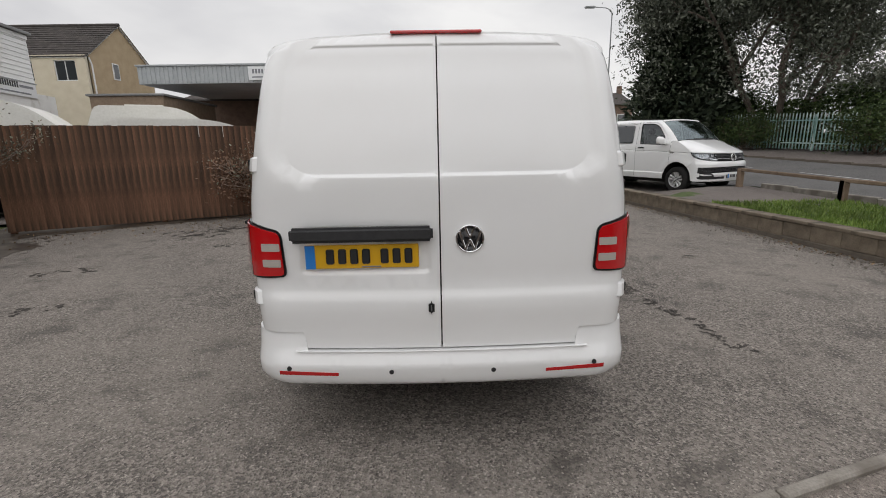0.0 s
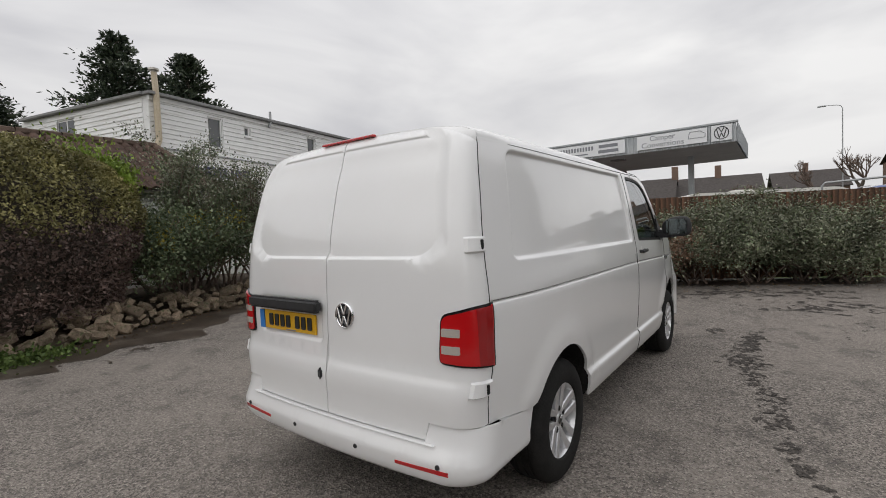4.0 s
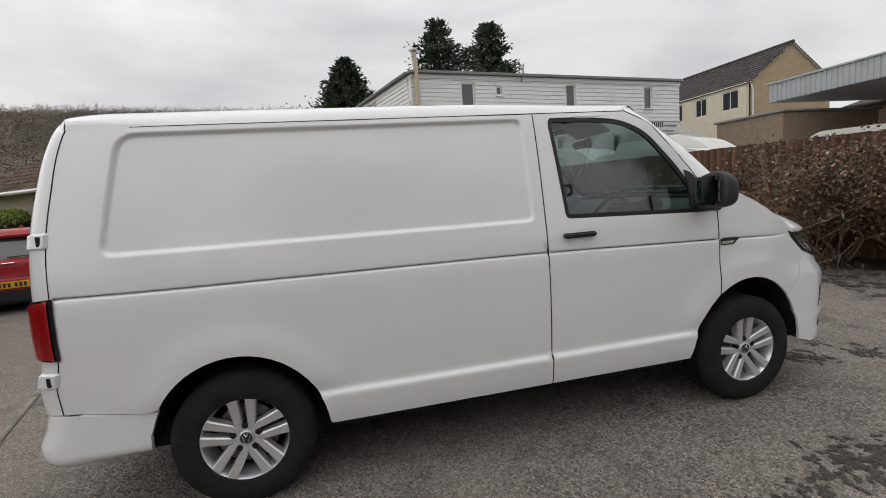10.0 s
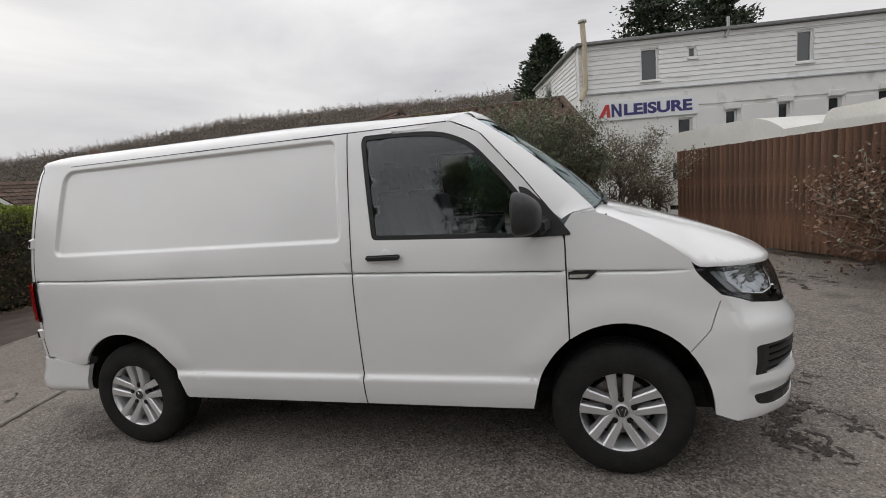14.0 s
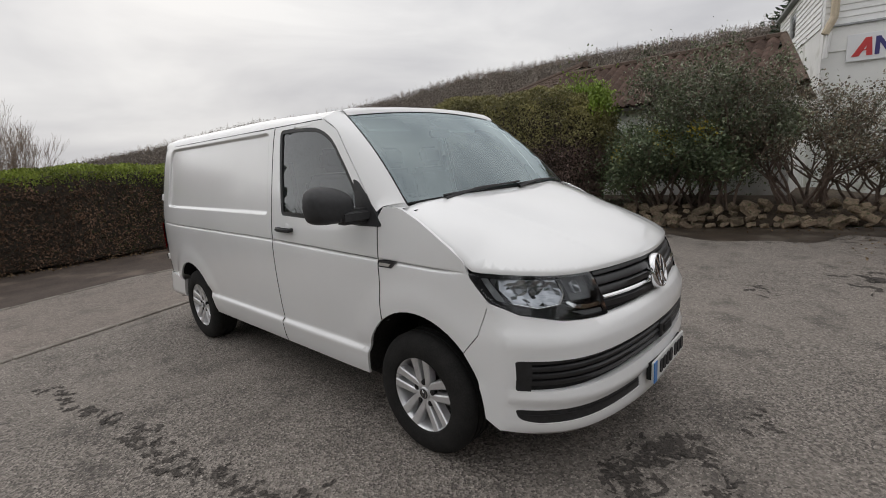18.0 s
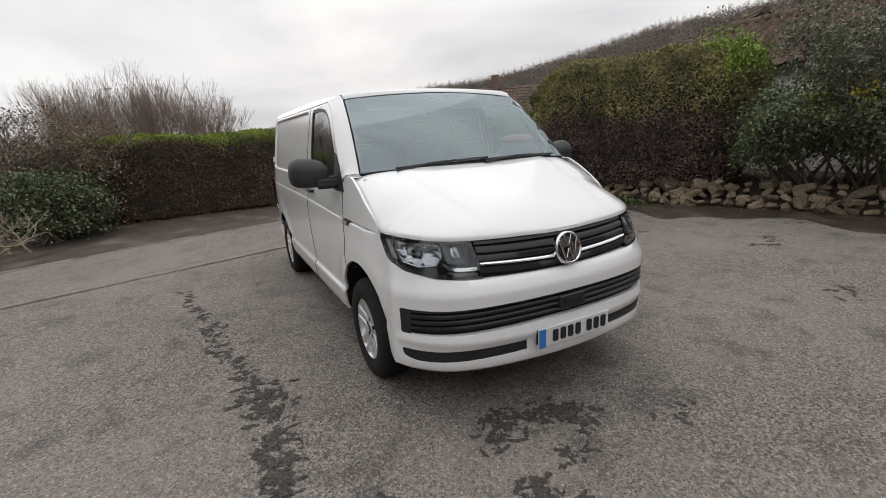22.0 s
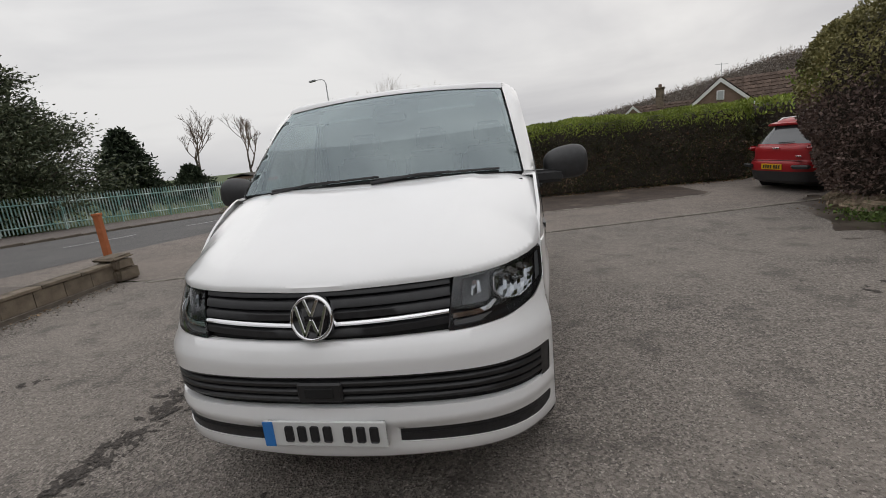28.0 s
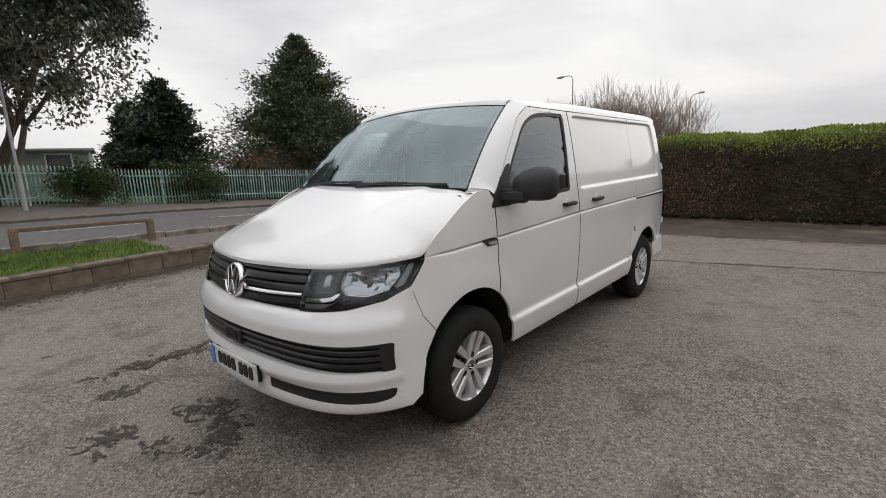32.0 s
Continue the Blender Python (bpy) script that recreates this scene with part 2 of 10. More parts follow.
M["litter"] = mat("leaf_litter_soil", (0.05, 0.037, 0.028), (0.16, 0.12, 0.085), rough=0.95, scale=18, fine=120, bump=0.6, depth=0.03, third=(0.05, 0.07, 0.025), third_at=0.66)
M["wet_dirt"] = mat("wet_dirt_film", (0.022, 0.016, 0.011), (0.08, 0.06, 0.043), rough=0.5, scale=3, fine=55, bump=0.5, depth=0.01, third=(0.12, 0.10, 0.08), third_at=0.6, third_scale=2.2)
M["soil"] = mat("bare_brown_soil", (0.036, 0.026, 0.021), (0.095, 0.07, 0.055), rough=0.85, scale=2.5, fine=60, bump=0.7, depth=0.016, third=(0.16, 0.125, 0.10), third_at=0.62, third_scale=1.1)
M["brick_tan"] = mat("weathered_tan_brick", (0.22, 0.16, 0.115), (0.33, 0.25, 0.18), rough=0.9, scale=5, fine=40, bump=0.3)
M["grass_soil"] = mat("verge_turf", (0.045, 0.07, 0.02), (0.09, 0.12, 0.035), rough=0.95, scale=6, fine=70, bump=0.6, depth=0.03)
M["kerb"] = mat("edging_concrete", (0.20, 0.18, 0.155), (0.31, 0.285, 0.25), rough=0.9, scale=9, fine=90, spread=0.12, bump=0.35, third=(0.15, 0.13, 0.11), third_at=0.6, third_scale=3)
M["block"] = mat("weathered_concrete_block", (0.115, 0.09, 0.064), (0.215, 0.175, 0.13), rough=0.95, scale=7, fine=110, spread=0.12, bump=0.5, third=(0.07, 0.058, 0.042), third_at=0.55, third_scale=2.5)
M["mortar"] = mat("mortar", (0.09, 0.075, 0.06), (0.15, 0.125, 0.1), rough=0.95, scale=14, fine=120, bump=0.4)
M["stone"] = mat("rubble_stone", (0.17, 0.125, 0.085), (0.34, 0.265, 0.19), rough=0.9, scale=6, fine=60, spread=0.35, bump=0.6, depth=0.02, third=(0.11, 0.12, 0.06), third_at=0.6, third_scale=4)
M["fence_wood"] = mat("brown_stained_fence_wood", (0.115, 0.056, 0.033), (0.22, 0.115, 0.068), rough=0.9, scale=3, fine=40, spread=0.22, bump=0.35, stretch=(6, 6, 0.7), third=(0.04, 0.028, 0.018), third_at=0.53, third_scale=0.9)
M["rail_wood"] = mat("weathered_rail_wood", (0.13, 0.088, 0.06), (0.25, 0.185, 0.13), rough=0.9, scale=5, fine=50, spread=0.15, bump=0.35)
M["orange_post"] = mat("rust_orange_paint", (0.34, 0.10, 0.035), (0.44, 0.145, 0.055), rough=0.8, scale=8, fine=60, bump=0.25)
M["white_clad"] = mat("white_weatherboard", (0.77, 0.775, 0.765), (0.86, 0.86, 0.85), rough=0.6, scale=1.2, fine=20, spread=0.035, bump=0.05, stretch=(1, 0.4, 6), third=(0.55, 0.54, 0.5), third_at=0.66, third_scale=1.0)
M["white_wall"] = mat("white_render", (0.77, 0.77, 0.75), (0.86, 0.86, 0.84), rough=0.8, scale=2, fine=80, bump=0.15, third=(0.56, 0.55, 0.5), third_at=0.64, third_scale=1.5)
M["cream_wall"] = mat("cream_render", (0.62, 0.55, 0.42), (0.72, 0.65, 0.52), rough=0.85, scale=2, fine=70, bump=0.15)
M["hut_wall"] = mat("pale_green_render", (0.30, 0.34, 0.30), (0.40, 0.44, 0.39), rough=0.85, scale=1.5, fine=40, bump=0.15)
M["tan_wall"] = mat("tan_roughcast", (0.40, 0.305, 0.19), (0.50, 0.39, 0.255), rough=0.9, scale=2, fine=80, bump=0.3)
M["brick_wall"] = mat("brown_brickwork", (0.15, 0.10, 0.075), (0.23, 0.155, 0.12), rough=0.9, scale=5, fine=40, bump=0.3)
M["stone_wall"] = mat("pale_stone_facing", (0.42, 0.36, 0.26), (0.58, 0.51, 0.39), rough=0.9, scale=6, fine=40, bump=0.4)
M["tile_brown"] = mat("brown_roof_tile", (0.052, 0.033, 0.026), (0.105, 0.069, 0.054), spec=0.15, rough=0.85, scale=6, fine=50, spread=0.28, bump=0.3, third=(0.11, 0.10, 0.072), third_at=0.64, third_scale=2)
M["tile_join"] = mat("brown_roof_tiles_far", (0.07, 0.05, 0.04), (0.15, 0.108, 0.085), spec=0.15, rough=0.85, scale=6, fine=50, spread=0.25, bump=0.3, island=True)
M["slate"] = mat("dark_concrete_tile", (0.052, 0.046, 0.043), (0.095, 0.085, 0.08), spec=0.15, rough=0.85, scale=5, fine=40, spread=0.2, bump=0.2, island=True)
M["grey_metal"] = mat("grey_profiled_steel", (0.36, 0.385, 0.40), (0.46, 0.48, 0.49), rough=0.5, scale=2, fine=20, bump=0.04, metal=0.15)
M["pale_soffit"] = mat("pale_grey_soffit", (0.44, 0.45, 0.46), (0.54, 0.55, 0.56), rough=0.8, scale=1, fine=10, bump=0.05)
M["dark_soffit"] = mat("grey_soffit", (0.20, 0.20, 0.20), (0.27, 0.27, 0.27), rough=0.8, scale=1, fine=10, bump=0.05)
M["sign_white"] = plain("white_sign_panel", (0.78, 0.79, 0.80), 0.4)
M["ink_black"] = plain("black_lettering", (0.02, 0.02, 0.022), 0.5)
M["ink_navy"] = plain("navy_lettering", (0.045, 0.04, 0.17), 0.5)
M["ink_red"] = plain("red_lettering", (0.55, 0.05, 0.05), 0.5)
M["ink_grey"] = plain("grey_lettering", (0.22, 0.23, 0.25), 0.5)
M["pane"] = plain("dark_window_pane", (0.045, 0.05, 0.055), 0.04, spec=0.9)
M["pane_light"] = plain("curtained_window_pane", (0.48, 0.50, 0.51), 0.06, spec=0.8)
M["frame_white"] = plain("white_upvc", (0.78, 0.78, 0.77), 0.35)
M["steel_pipe"] = mat("dull_flue_steel", (0.40, 0.38, 0.34), (0.55, 0.53, 0.49), rough=0.45, metal=0.6, scale=5, fine=30, bump=0.05)
M["pipe_buff"] = mat("buff_pipe", (0.48, 0.40, 0.28), (0.58, 0.5, 0.38), rough=0.6, scale=4, fine=30, bump=0.05)
M["galv"] = mat("galvanised_steel", (0.34, 0.355, 0.36), (0.46, 0.47, 0.475), rough=0.55, metal=0.4, scale=10, fine=60, bump=0.05)
M["palisade"] = mat("green_palisade_paint", (0.15, 0.29, 0.26), (0.26, 0.42, 0.38), rough=0.6, scale=3, fine=30, spread=0.2, bump=0.05, third=(0.46, 0.56, 0.53), third_at=0.52, third_scale=2.0)
M["bark"] = mat("grey_brown_bark", (0.075, 0.06, 0.048), (0.17, 0.14, 0.115), rough=0.95, scale=6, fine=40, bump=0.6, depth=0.03, stretch=(3, 3, 0.6))
M["twig"] = mat("bare_twig", (0.115, 0.082, 0.065), (0.20, 0.15, 0.12), rough=0.9, scale=4, fine=20, bump=0.1)
M["thicket_twig"] = mat("grey_brown_thicket_twig", (0.20, 0.15, 0.12), (0.32, 0.25, 0.205), rough=0.9, scale=4, fine=20, bump=0.1)
M["pale_twig"] = mat("pale_rose_stem", (0.26, 0.21, 0.15), (0.42, 0.35, 0.26), rough=0.85, scale=5, fine=30, bump=0.15)
# near-black filler: the shade between the hedge leaves is put into this colour
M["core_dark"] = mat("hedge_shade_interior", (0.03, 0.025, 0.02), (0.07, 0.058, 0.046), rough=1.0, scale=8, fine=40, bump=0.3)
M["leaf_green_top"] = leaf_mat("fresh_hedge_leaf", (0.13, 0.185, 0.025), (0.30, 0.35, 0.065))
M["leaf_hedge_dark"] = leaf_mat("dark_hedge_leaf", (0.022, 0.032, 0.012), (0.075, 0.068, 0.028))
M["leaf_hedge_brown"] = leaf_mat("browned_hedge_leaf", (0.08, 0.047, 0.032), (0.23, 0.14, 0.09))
M["leaf_purple"] = leaf_mat("purple_brown_hedge_leaf", (0.08, 0.055, 0.048), (0.235, 0.165, 0.14))
M["leaf_olive"] = leaf_mat("olive_hedge_leaf", (0.12, 0.115, 0.04), (0.31, 0.28, 0.12))
M["leaf_lime"] = leaf_mat("lime_shoot_leaf", (0.12, 0.19, 0.02), (0.24, 0.32, 0.06))
M["leaf_shrub"] = leaf_mat("glossy_shrub_leaf", (0.05, 0.078, 0.036), (0.19, 0.225, 0.125), rough=0.33)
M["leaf_yellow"] = leaf_mat("yellow_shrub_leaf", (0.32, 0.25, 0.02), (0.5, 0.42, 0.08))
M["leaf_brownshrub"] = leaf_mat("reddish_shrub_leaf", (0.085, 0.072, 0.05), (0.27, 0.21, 0.145))
M["leaf_holm"] = leaf_mat("dark_evergreen_leaf", (0.05, 0.059, 0.042), (0.17, 0.183, 0.14))
M["leaf_grey"] = leaf_mat("grey_green_bush_leaf", (0.075, 0.082, 0.05), (0.25, 0.26, 0.18), rough=0.5)
M["leaf_pale"] = leaf_mat("pale_leaf_tip", (0.10, 0.11, 0.07), (0.33, 0.34, 0.26), rough=0.45)
M["leaf_conifer"] = leaf_mat("conifer_needles", (0.02, 0.032, 0.02), (0.07, 0.088, 0.052))
M["leaf_cedar"] = leaf_mat("cypress_sprays", (0.042, 0.058, 0.034), (0.137, 0.153, 0.088))
M["leaf_evergreen"] = leaf_mat("evergreen_oak_leaf", (0.06, 0.073, 0.05), (0.2, 0.215, 0.155))
M["leaf_ivy"] = leaf_mat("ivy_leaf", (0.02, 0.04, 0.012), (0.07, 0.10, 0.03))
M["leaf_ground"] = leaf_mat("low_weed_leaf", (0.05, 0.085, 0.018), (0.12, 0.17, 0.045))
M["grass_blade"] = leaf_mat("grass_blade", (0.075, 0.135, 0.02), (0.19, 0.25, 0.06))
M["dead_leaf"] = leaf_mat("dead_leaf", (0.10, 0.06, 0.03), (0.30, 0.21, 0.12))
M["wood_far"] = leaf_mat("far_bare_wood", (0.085, 0.068, 0.055), (0.165, 0.138, 0.115), spread=0.3)
M["hill"] = mat("wooded_hillside", (0.09, 0.075, 0.055), (0.17, 0.14, 0.11), rough=1.0, scale=0.08, fine=1.2, bump=0.8, depth=1.5)
M["van_white_far"] = plain("white_vehicle_paint", (0.78, 0.79, 0.80), 0.25, coat=0.8)
M["caravan"] = mat("cream_white_caravan_skin", (0.66, 0.65, 0.60), (0.76, 0.75, 0.71), rough=0.4, scale=1.5, fine=20, bump=0.03, third=(0.58, 0.58, 0.53), third_at=0.66)
M["red_paint"] = plain("red_vehicle_paint", (0.34, 0.018, 0.022), 0.38, coat=0.25, spec=0.25)
M["blue_paint"] = plain("blue_vehicle_paint", (0.02, 0.05, 0.20), 0.3, coat=1.0)
M["orange_paint"] = mat("orange_banner", (0.62, 0.12, 0.02), (0.72, 0.17, 0.03), rough=0.6, bump=0.05)
M["sign_red"] = plain("red_board", (0.5, 0.08, 0.07), 0.5)
M["line_white"] = mat("worn_road_line", (0.45, 0.45, 0.44), (0.62, 0.62, 0.61), rough=0.8, scale=9, fine=60, bump=0.2, third=(0.2, 0.2, 0.2), third_at=0.6, third_scale=6)
M["brick_red"] = mat("red_brick", (0.28, 0.12, 0.075), (0.36, 0.17, 0.11), rough=0.9, scale=5, fine=50, bump=0.3)


def paint_mat():
    m, n, l, p = _nodes("white_van_paint")
    p.inputs["Roughness"].default_value = 0.28
    p.inputs["Coat Weight"].default_value, p.inputs["Coat Roughness"].default_value = 1.0, 0.025
    tc, nz = n.new("ShaderNodeTexCoord"), n.new("ShaderNodeTexNoise")
    nz.inputs["Scale"].default_value, nz.inputs["Detail"].default_value = 2.2, 6
    l.new(tc.outputs["Object"], nz.inputs["Vector"])
    r = n.new("ShaderNodeValToRGB")
    r.color_ramp.elements[0].position, r.color_ramp.elements[1].position = 0.3, 0.75
    r.color_ramp.elements[0].color, r.color_ramp.elements[1].color = (0.82, 0.82, 0.815, 1), (0.85, 0.85, 0.85, 1)
    l.new(nz.outputs["Fac"], r.inputs["Fac"])
    l.new(r.outputs["Color"], p.inputs["Base Color"])
    n2, bp = n.new("ShaderNodeTexNoise"), n.new("ShaderNodeBump")
    n2.inputs["Scale"].default_value, n2.inputs["Detail"].default_value = 6.0, 2
    l.new(tc.outputs["Object"], n2.inputs["Vector"])
    bp.inputs["Strength"].default_value, bp.inputs["Distance"].default_value = 0.08, 0.002
    l.new(n2.outputs["Fac"], bp.inputs["Height"])
    l.new(bp.outputs["Normal"], p.inputs["Coat Normal"])
    return m


M["paint"] = paint_mat()
M["trim_black"] = mat("black_textured_plastic", (0.018, 0.018, 0.019), (0.032, 0.032, 0.034), rough=0.55, scale=40, fine=400, bump=0.12, depth=0.001)
M["grille_black"] = mat("satin_black_plastic", (0.012, 0.012, 0.013), (0.025, 0.025, 0.027), rough=0.38, scale=30, fine=200, bump=0.04, depth=0.001)
M["gap_dark"] = plain("dark_seam", (0.012, 0.012, 0.012), 0.9)
M["seal"] = plain("black_rubber_seal", (0.012, 0.012, 0.012), 0.5)
M["under"] = mat("dirty_underbody", (0.012, 0.012, 0.012), (0.03, 0.028, 0.026), rough=0.95, scale=8, fine=60, spec=0.1)
M["chrome"] = plain("chrome", (0.82, 0.82, 0.83), 0.07, 1.0)
M["alloy"] = mat("silver_alloy", (0.66, 0.66, 0.67), (0.76, 0.76, 0.77), rough=0.3, metal=0.6, scale=20, fine=200, bump=0.02, depth=0.0005, coat=0.5)
M["disc"] = mat("brake_disc_steel", (0.20, 0.18, 0.17), (0.34, 0.31, 0.29), rough=0.45, metal=0.8, scale=20, fine=120, bump=0.05, depth=0.001)
M["rubber"] = mat("tyre_rubber", (0.014, 0.0138, 0.0135), (0.026, 0.025, 0.024), rough=0.85, spec=0.18, scale=12, fine=120, bump=0.12, depth=0.001)
M["glass_side"] = glassy("tinted_side_glass", (0.62, 0.74, 0.72), through_part=0.74, base=0.09)
M["glass_screen"] = glassy("green_tinted_windscreen", (0.72, 0.84, 0.82), through_part=0.92, base=0.2, sheen=(0.80, 0.93, 0.97))
M["lens_clear"] = glassy("clear_lamp_lens", (0.93, 0.95, 0.96), through_part=1.0)


def lamp_red():
    m, n, l, p = _nodes("red_lamp_lens")
    p.inputs["Base Color"].default_value = (0.52, 0.005, 0.008, 1)
    p.inputs["Roughness"].default_value = 0.12
    p.inputs["Coat Weight"].default_value = 1.0
    tc, wv, bp = n.new("ShaderNodeTexCoord"), n.new("ShaderNodeTexWave"), n.new("ShaderNodeBump")
    wv.inputs["Scale"].default_value = 60
    wv.bands_direction = "Z"
    l.new(tc.outputs["Object"], wv.inputs["Vector"])
    bp.inputs["Strength"].default_value, bp.inputs["Distance"].default_value = 0.12, 0.002
    l.new(wv.outputs["Fac"], bp.inputs["Height"])
    l.new(bp.outputs["Normal"], p.inputs["Normal"])
    return m


M["red_lens"] = lamp_red()
M["red_lens_dark"] = plain("deep_red_lamp_lens", (0.30, 0.004, 0.007), 0.15, coat=1.0)
M["lamp_grey"] = plain("frosted_lamp_insert", (0.46, 0.42, 0.38), 0.25, coat=1.0)
M["reflector"] = plain("lamp_reflector", (0.37, 0.38, 0.40), 0.1, 1.0)
M["lamp_dark"] = plain("dark_lamp_housing", (0.012, 0.012, 0.013), 0.15)
M["lamp_smoke"] = plain("smoked_lamp_panel", (0.05, 0.051, 0.054), 0.22, 0.3)
M["lamp_satin"] = plain("satin_grey_lamp_trim", (0.2, 0.205, 0.21), 0.3, 0.5)
M["plate_yellow"] = plain("yellow_number_plate", (0.72, 0.40, 0.01), 0.35, coat=0.6)
M["plate_white"] = plain("white_number_plate", (0.72, 0.73, 0.72), 0.35, coat=0.6)
M["plate_blue"] = plain("blue_plate_band", (0.02, 0.2, 0.6), 0.35, coat=0.6)
M["dash"] = mat("dark_grey_dashboard", (0.05, 0.051, 0.054), (0.085, 0.088, 0.092), rough=0.6, scale=30, fine=300, bump=0.1, depth=0.001)
M["cabin_grey"] = mat("grey_cabin_trim", (0.30, 0.31, 0.31), (0.40, 0.41, 0.41), rough=0.7, scale=6, fine=80, bump=0.08, depth=0.002)
M["seat_cloth"] = mat("grey_seat_cloth", (0.06, 0.062, 0.066), (0.11, 0.113, 0.118), rough=0.9, scale=30, fine=200, bump=0.25, depth=0.002)
M["mirror"] = plain("tinted_mirror_glass", (0.36, 0.40, 0.40), 0.02, 1.0)
M["indicator"] = plain("clear_side_repeater", (0.5, 0.48, 0.45), 0.15, coat=1.0)


# ---- building tools ----
rng = np.random.default_rng(7)


def thing(name, at=(0, 0, 0), rz=0.0, label="", category="", group="", kind="", lean=(0, 0)):
    e = new(name)
    e.empty_display_size = 0.2
    e.matrix_world = pose(*at, lean[0], lean[1], rz)
    return tagged(e, label, category, group, kind)


def mesh_of(name, data, material, smooth=False):
    if isinstance(data, bmesh.types.BMesh):
        me = bpy.data.meshes.new(name)
        bmesh.ops.recalc_face_normals(data, faces=data.faces)
        data.to_mesh(me)
        data.free()
    else:
        me = bpy.data.meshes.new(name)
        v, f = data
        me.from_pydata(v if isinstance(v, list) else v.tolist(), [], f if isinstance(f, list) else f.tolist())
    me.materials.append(M[material] if isinstance(material, str) else material)
    if smooth:
        me.shade_smooth()
        if smooth != True:
            me.set_sharp_from_angle(angle=radians(smooth))
    return me


def part(name, data, material, parent=None, label="", smooth=False, at=None, kind=""):
    """Links one mesh under a thing or a part."""
    ob = new(name, data if isinstance(data, bpy.types.Mesh) else mesh_of(name, data, material, smooth))
    if parent is not None:
        ob.parent = parent
    if at is not None:
        ob.matrix_local = at if isinstance(at, Matrix) else Matrix.Translation(at)
    return tagged(ob, label, kind=kind)


def solo(name, data, material, label, category, smooth=False, group="", kind="", at=None):
    ob = part(name, data, material, None, label, smooth, at, kind)
    return tagged(ob, category=category, group=group)


def box(bm, c, s, bevel=0.0, rot=None, seg=1):
    """A box of size s round c, with its edges bevelled, into bm."""
    m = Matrix.Translation(c) @ (rot.to_4x4() if rot is not None else Matrix.Identity(4)) @ Matrix.Diagonal((*s, 1))
    r = bmesh.ops.create_cube(bm, size=1.0, matrix=m)
    if bevel:
        es = list({e for v in r["verts"] for e in v.link_edges})
        bmesh.ops.bevel(bm, geom=es, offset=bevel, segments=seg, affect="EDGES")
    return bm


def boxm(c, s, bevel=0.0, rot=None, seg=1):
    return box(bmesh.new(), c, s, bevel, rot, seg)


def prism(poly, axis, a, b):
    """A polygon of two coordinates drawn out along an axis from a to b."""
    put = {"x": lambda p, t: (t, p[0], p[1]), "y": lambda p, t: (p[0], t, p[1]), "z": lambda p, t: (p[0], p[1], t)}[axis]
    bm = bmesh.new()
    lo, hi = [bm.verts.new(put(p, a)) for p in poly], [bm.verts.new(put(p, b)) for p in poly]
    bm.faces.new(lo)
    bm.faces.new(hi)
    for k in range(len(poly)):
        bm.faces.new((lo[k], lo[k - 1], hi[k - 1], hi[k]))
    return bm


def lathe(profile, n=24, axis="z"):
    """Turns (radius, height) pairs round an axis; returns verts, faces."""
    v, f, k = [], [], len(profile)
    for i in range(n):
        c, s = math.cos(2 * math.pi * i / n), math.sin(2 * math.pi * i / n)
        for r, h in profile:
            v.append({"z": (r * c, r * s, h), "x": (h, r * c, r * s), "y": (r * c, h, r * s)}[axis])
    for i in range(n):
        for j in range(k - 1):
            a, b = i * k + j, (i + 1) % n * k + j
            f.append((a, b, b + 1, a + 1))
    return v, f


def tubes(segs, n=5):
    """Tapered sticks (p0, p1, r0, r1) joined into one mesh."""
    v, f = [], []
    for p0, p1, r0, r1 in segs:
        p0, p1 = Vector(p0), Vector(p1)
        d = p1 - p0
        if d.length < 1e-5:
            continue
        q = d.to_track_quat("Z", "Y").to_matrix()
        b = len(v)
        for p, r in ((p0, r0), (p1, r1)):
            for i in range(n):
                a = 2 * math.pi * i / n
                v.append(tuple(p + q @ Vector((r * math.cos(a), r * math.sin(a), 0))))
        for i in range(n):
            j = (i + 1) % n
            f.append((b + i, b + j, b + n + j, b + n + i))
        f.append(tuple(range(b + n, b + 2 * n)))
    return v, f


def polytube(pts, r, n=8):
    """A bent pipe of even thickness through pts."""
    return tubes([(a, b, r, r) for a, b in zip(pts, pts[1:])], n)


def leaves(p, size, droop=0.0, slim=0.5, up=None):
    """Small leaf-shaped quads at the points p, each its own island."""
    n = len(p)
    d = rng.normal(size=(n, 3))
    if up is not None:
        d = d * 0.55 + np.asarray(up)
    d[:, 2] -= droop
    d /= np.linalg.norm(d, axis=1, keepdims=True) + 1e-9
    s = rng.normal(size=(n, 3))
    s -= (s * d).sum(1, keepdims=True) * d
    s /= np.linalg.norm(s, axis=1, keepdims=True) + 1e-9
    ln = size * rng.uniform(0.6, 1.35, (n, 1))
    a, b = p, p + d * ln
    m = p + d * ln * 0.45
    v = np.stack([a, m + s * ln * slim * 0.5, b, m - s * ln * slim * 0.5], 1).reshape(-1, 3)
    return v, np.arange(4 * n).reshape(-1, 4)


def wob(p, k, seed=0.0):
    """A smooth wobble between about -1 and 1."""
    x, y, z = p[:, 0] * k + seed, p[:, 1] * k + 1.7 * seed, p[:, 2] * k - seed
    return (np.sin(x * 1.3 + 0.7 * np.sin(y)) + np.sin(y * 1.7 + np.sin(z * 1.1)) + np.sin(z * 1.9 + 0.8 * np.sin(x * 1.4))) / 3


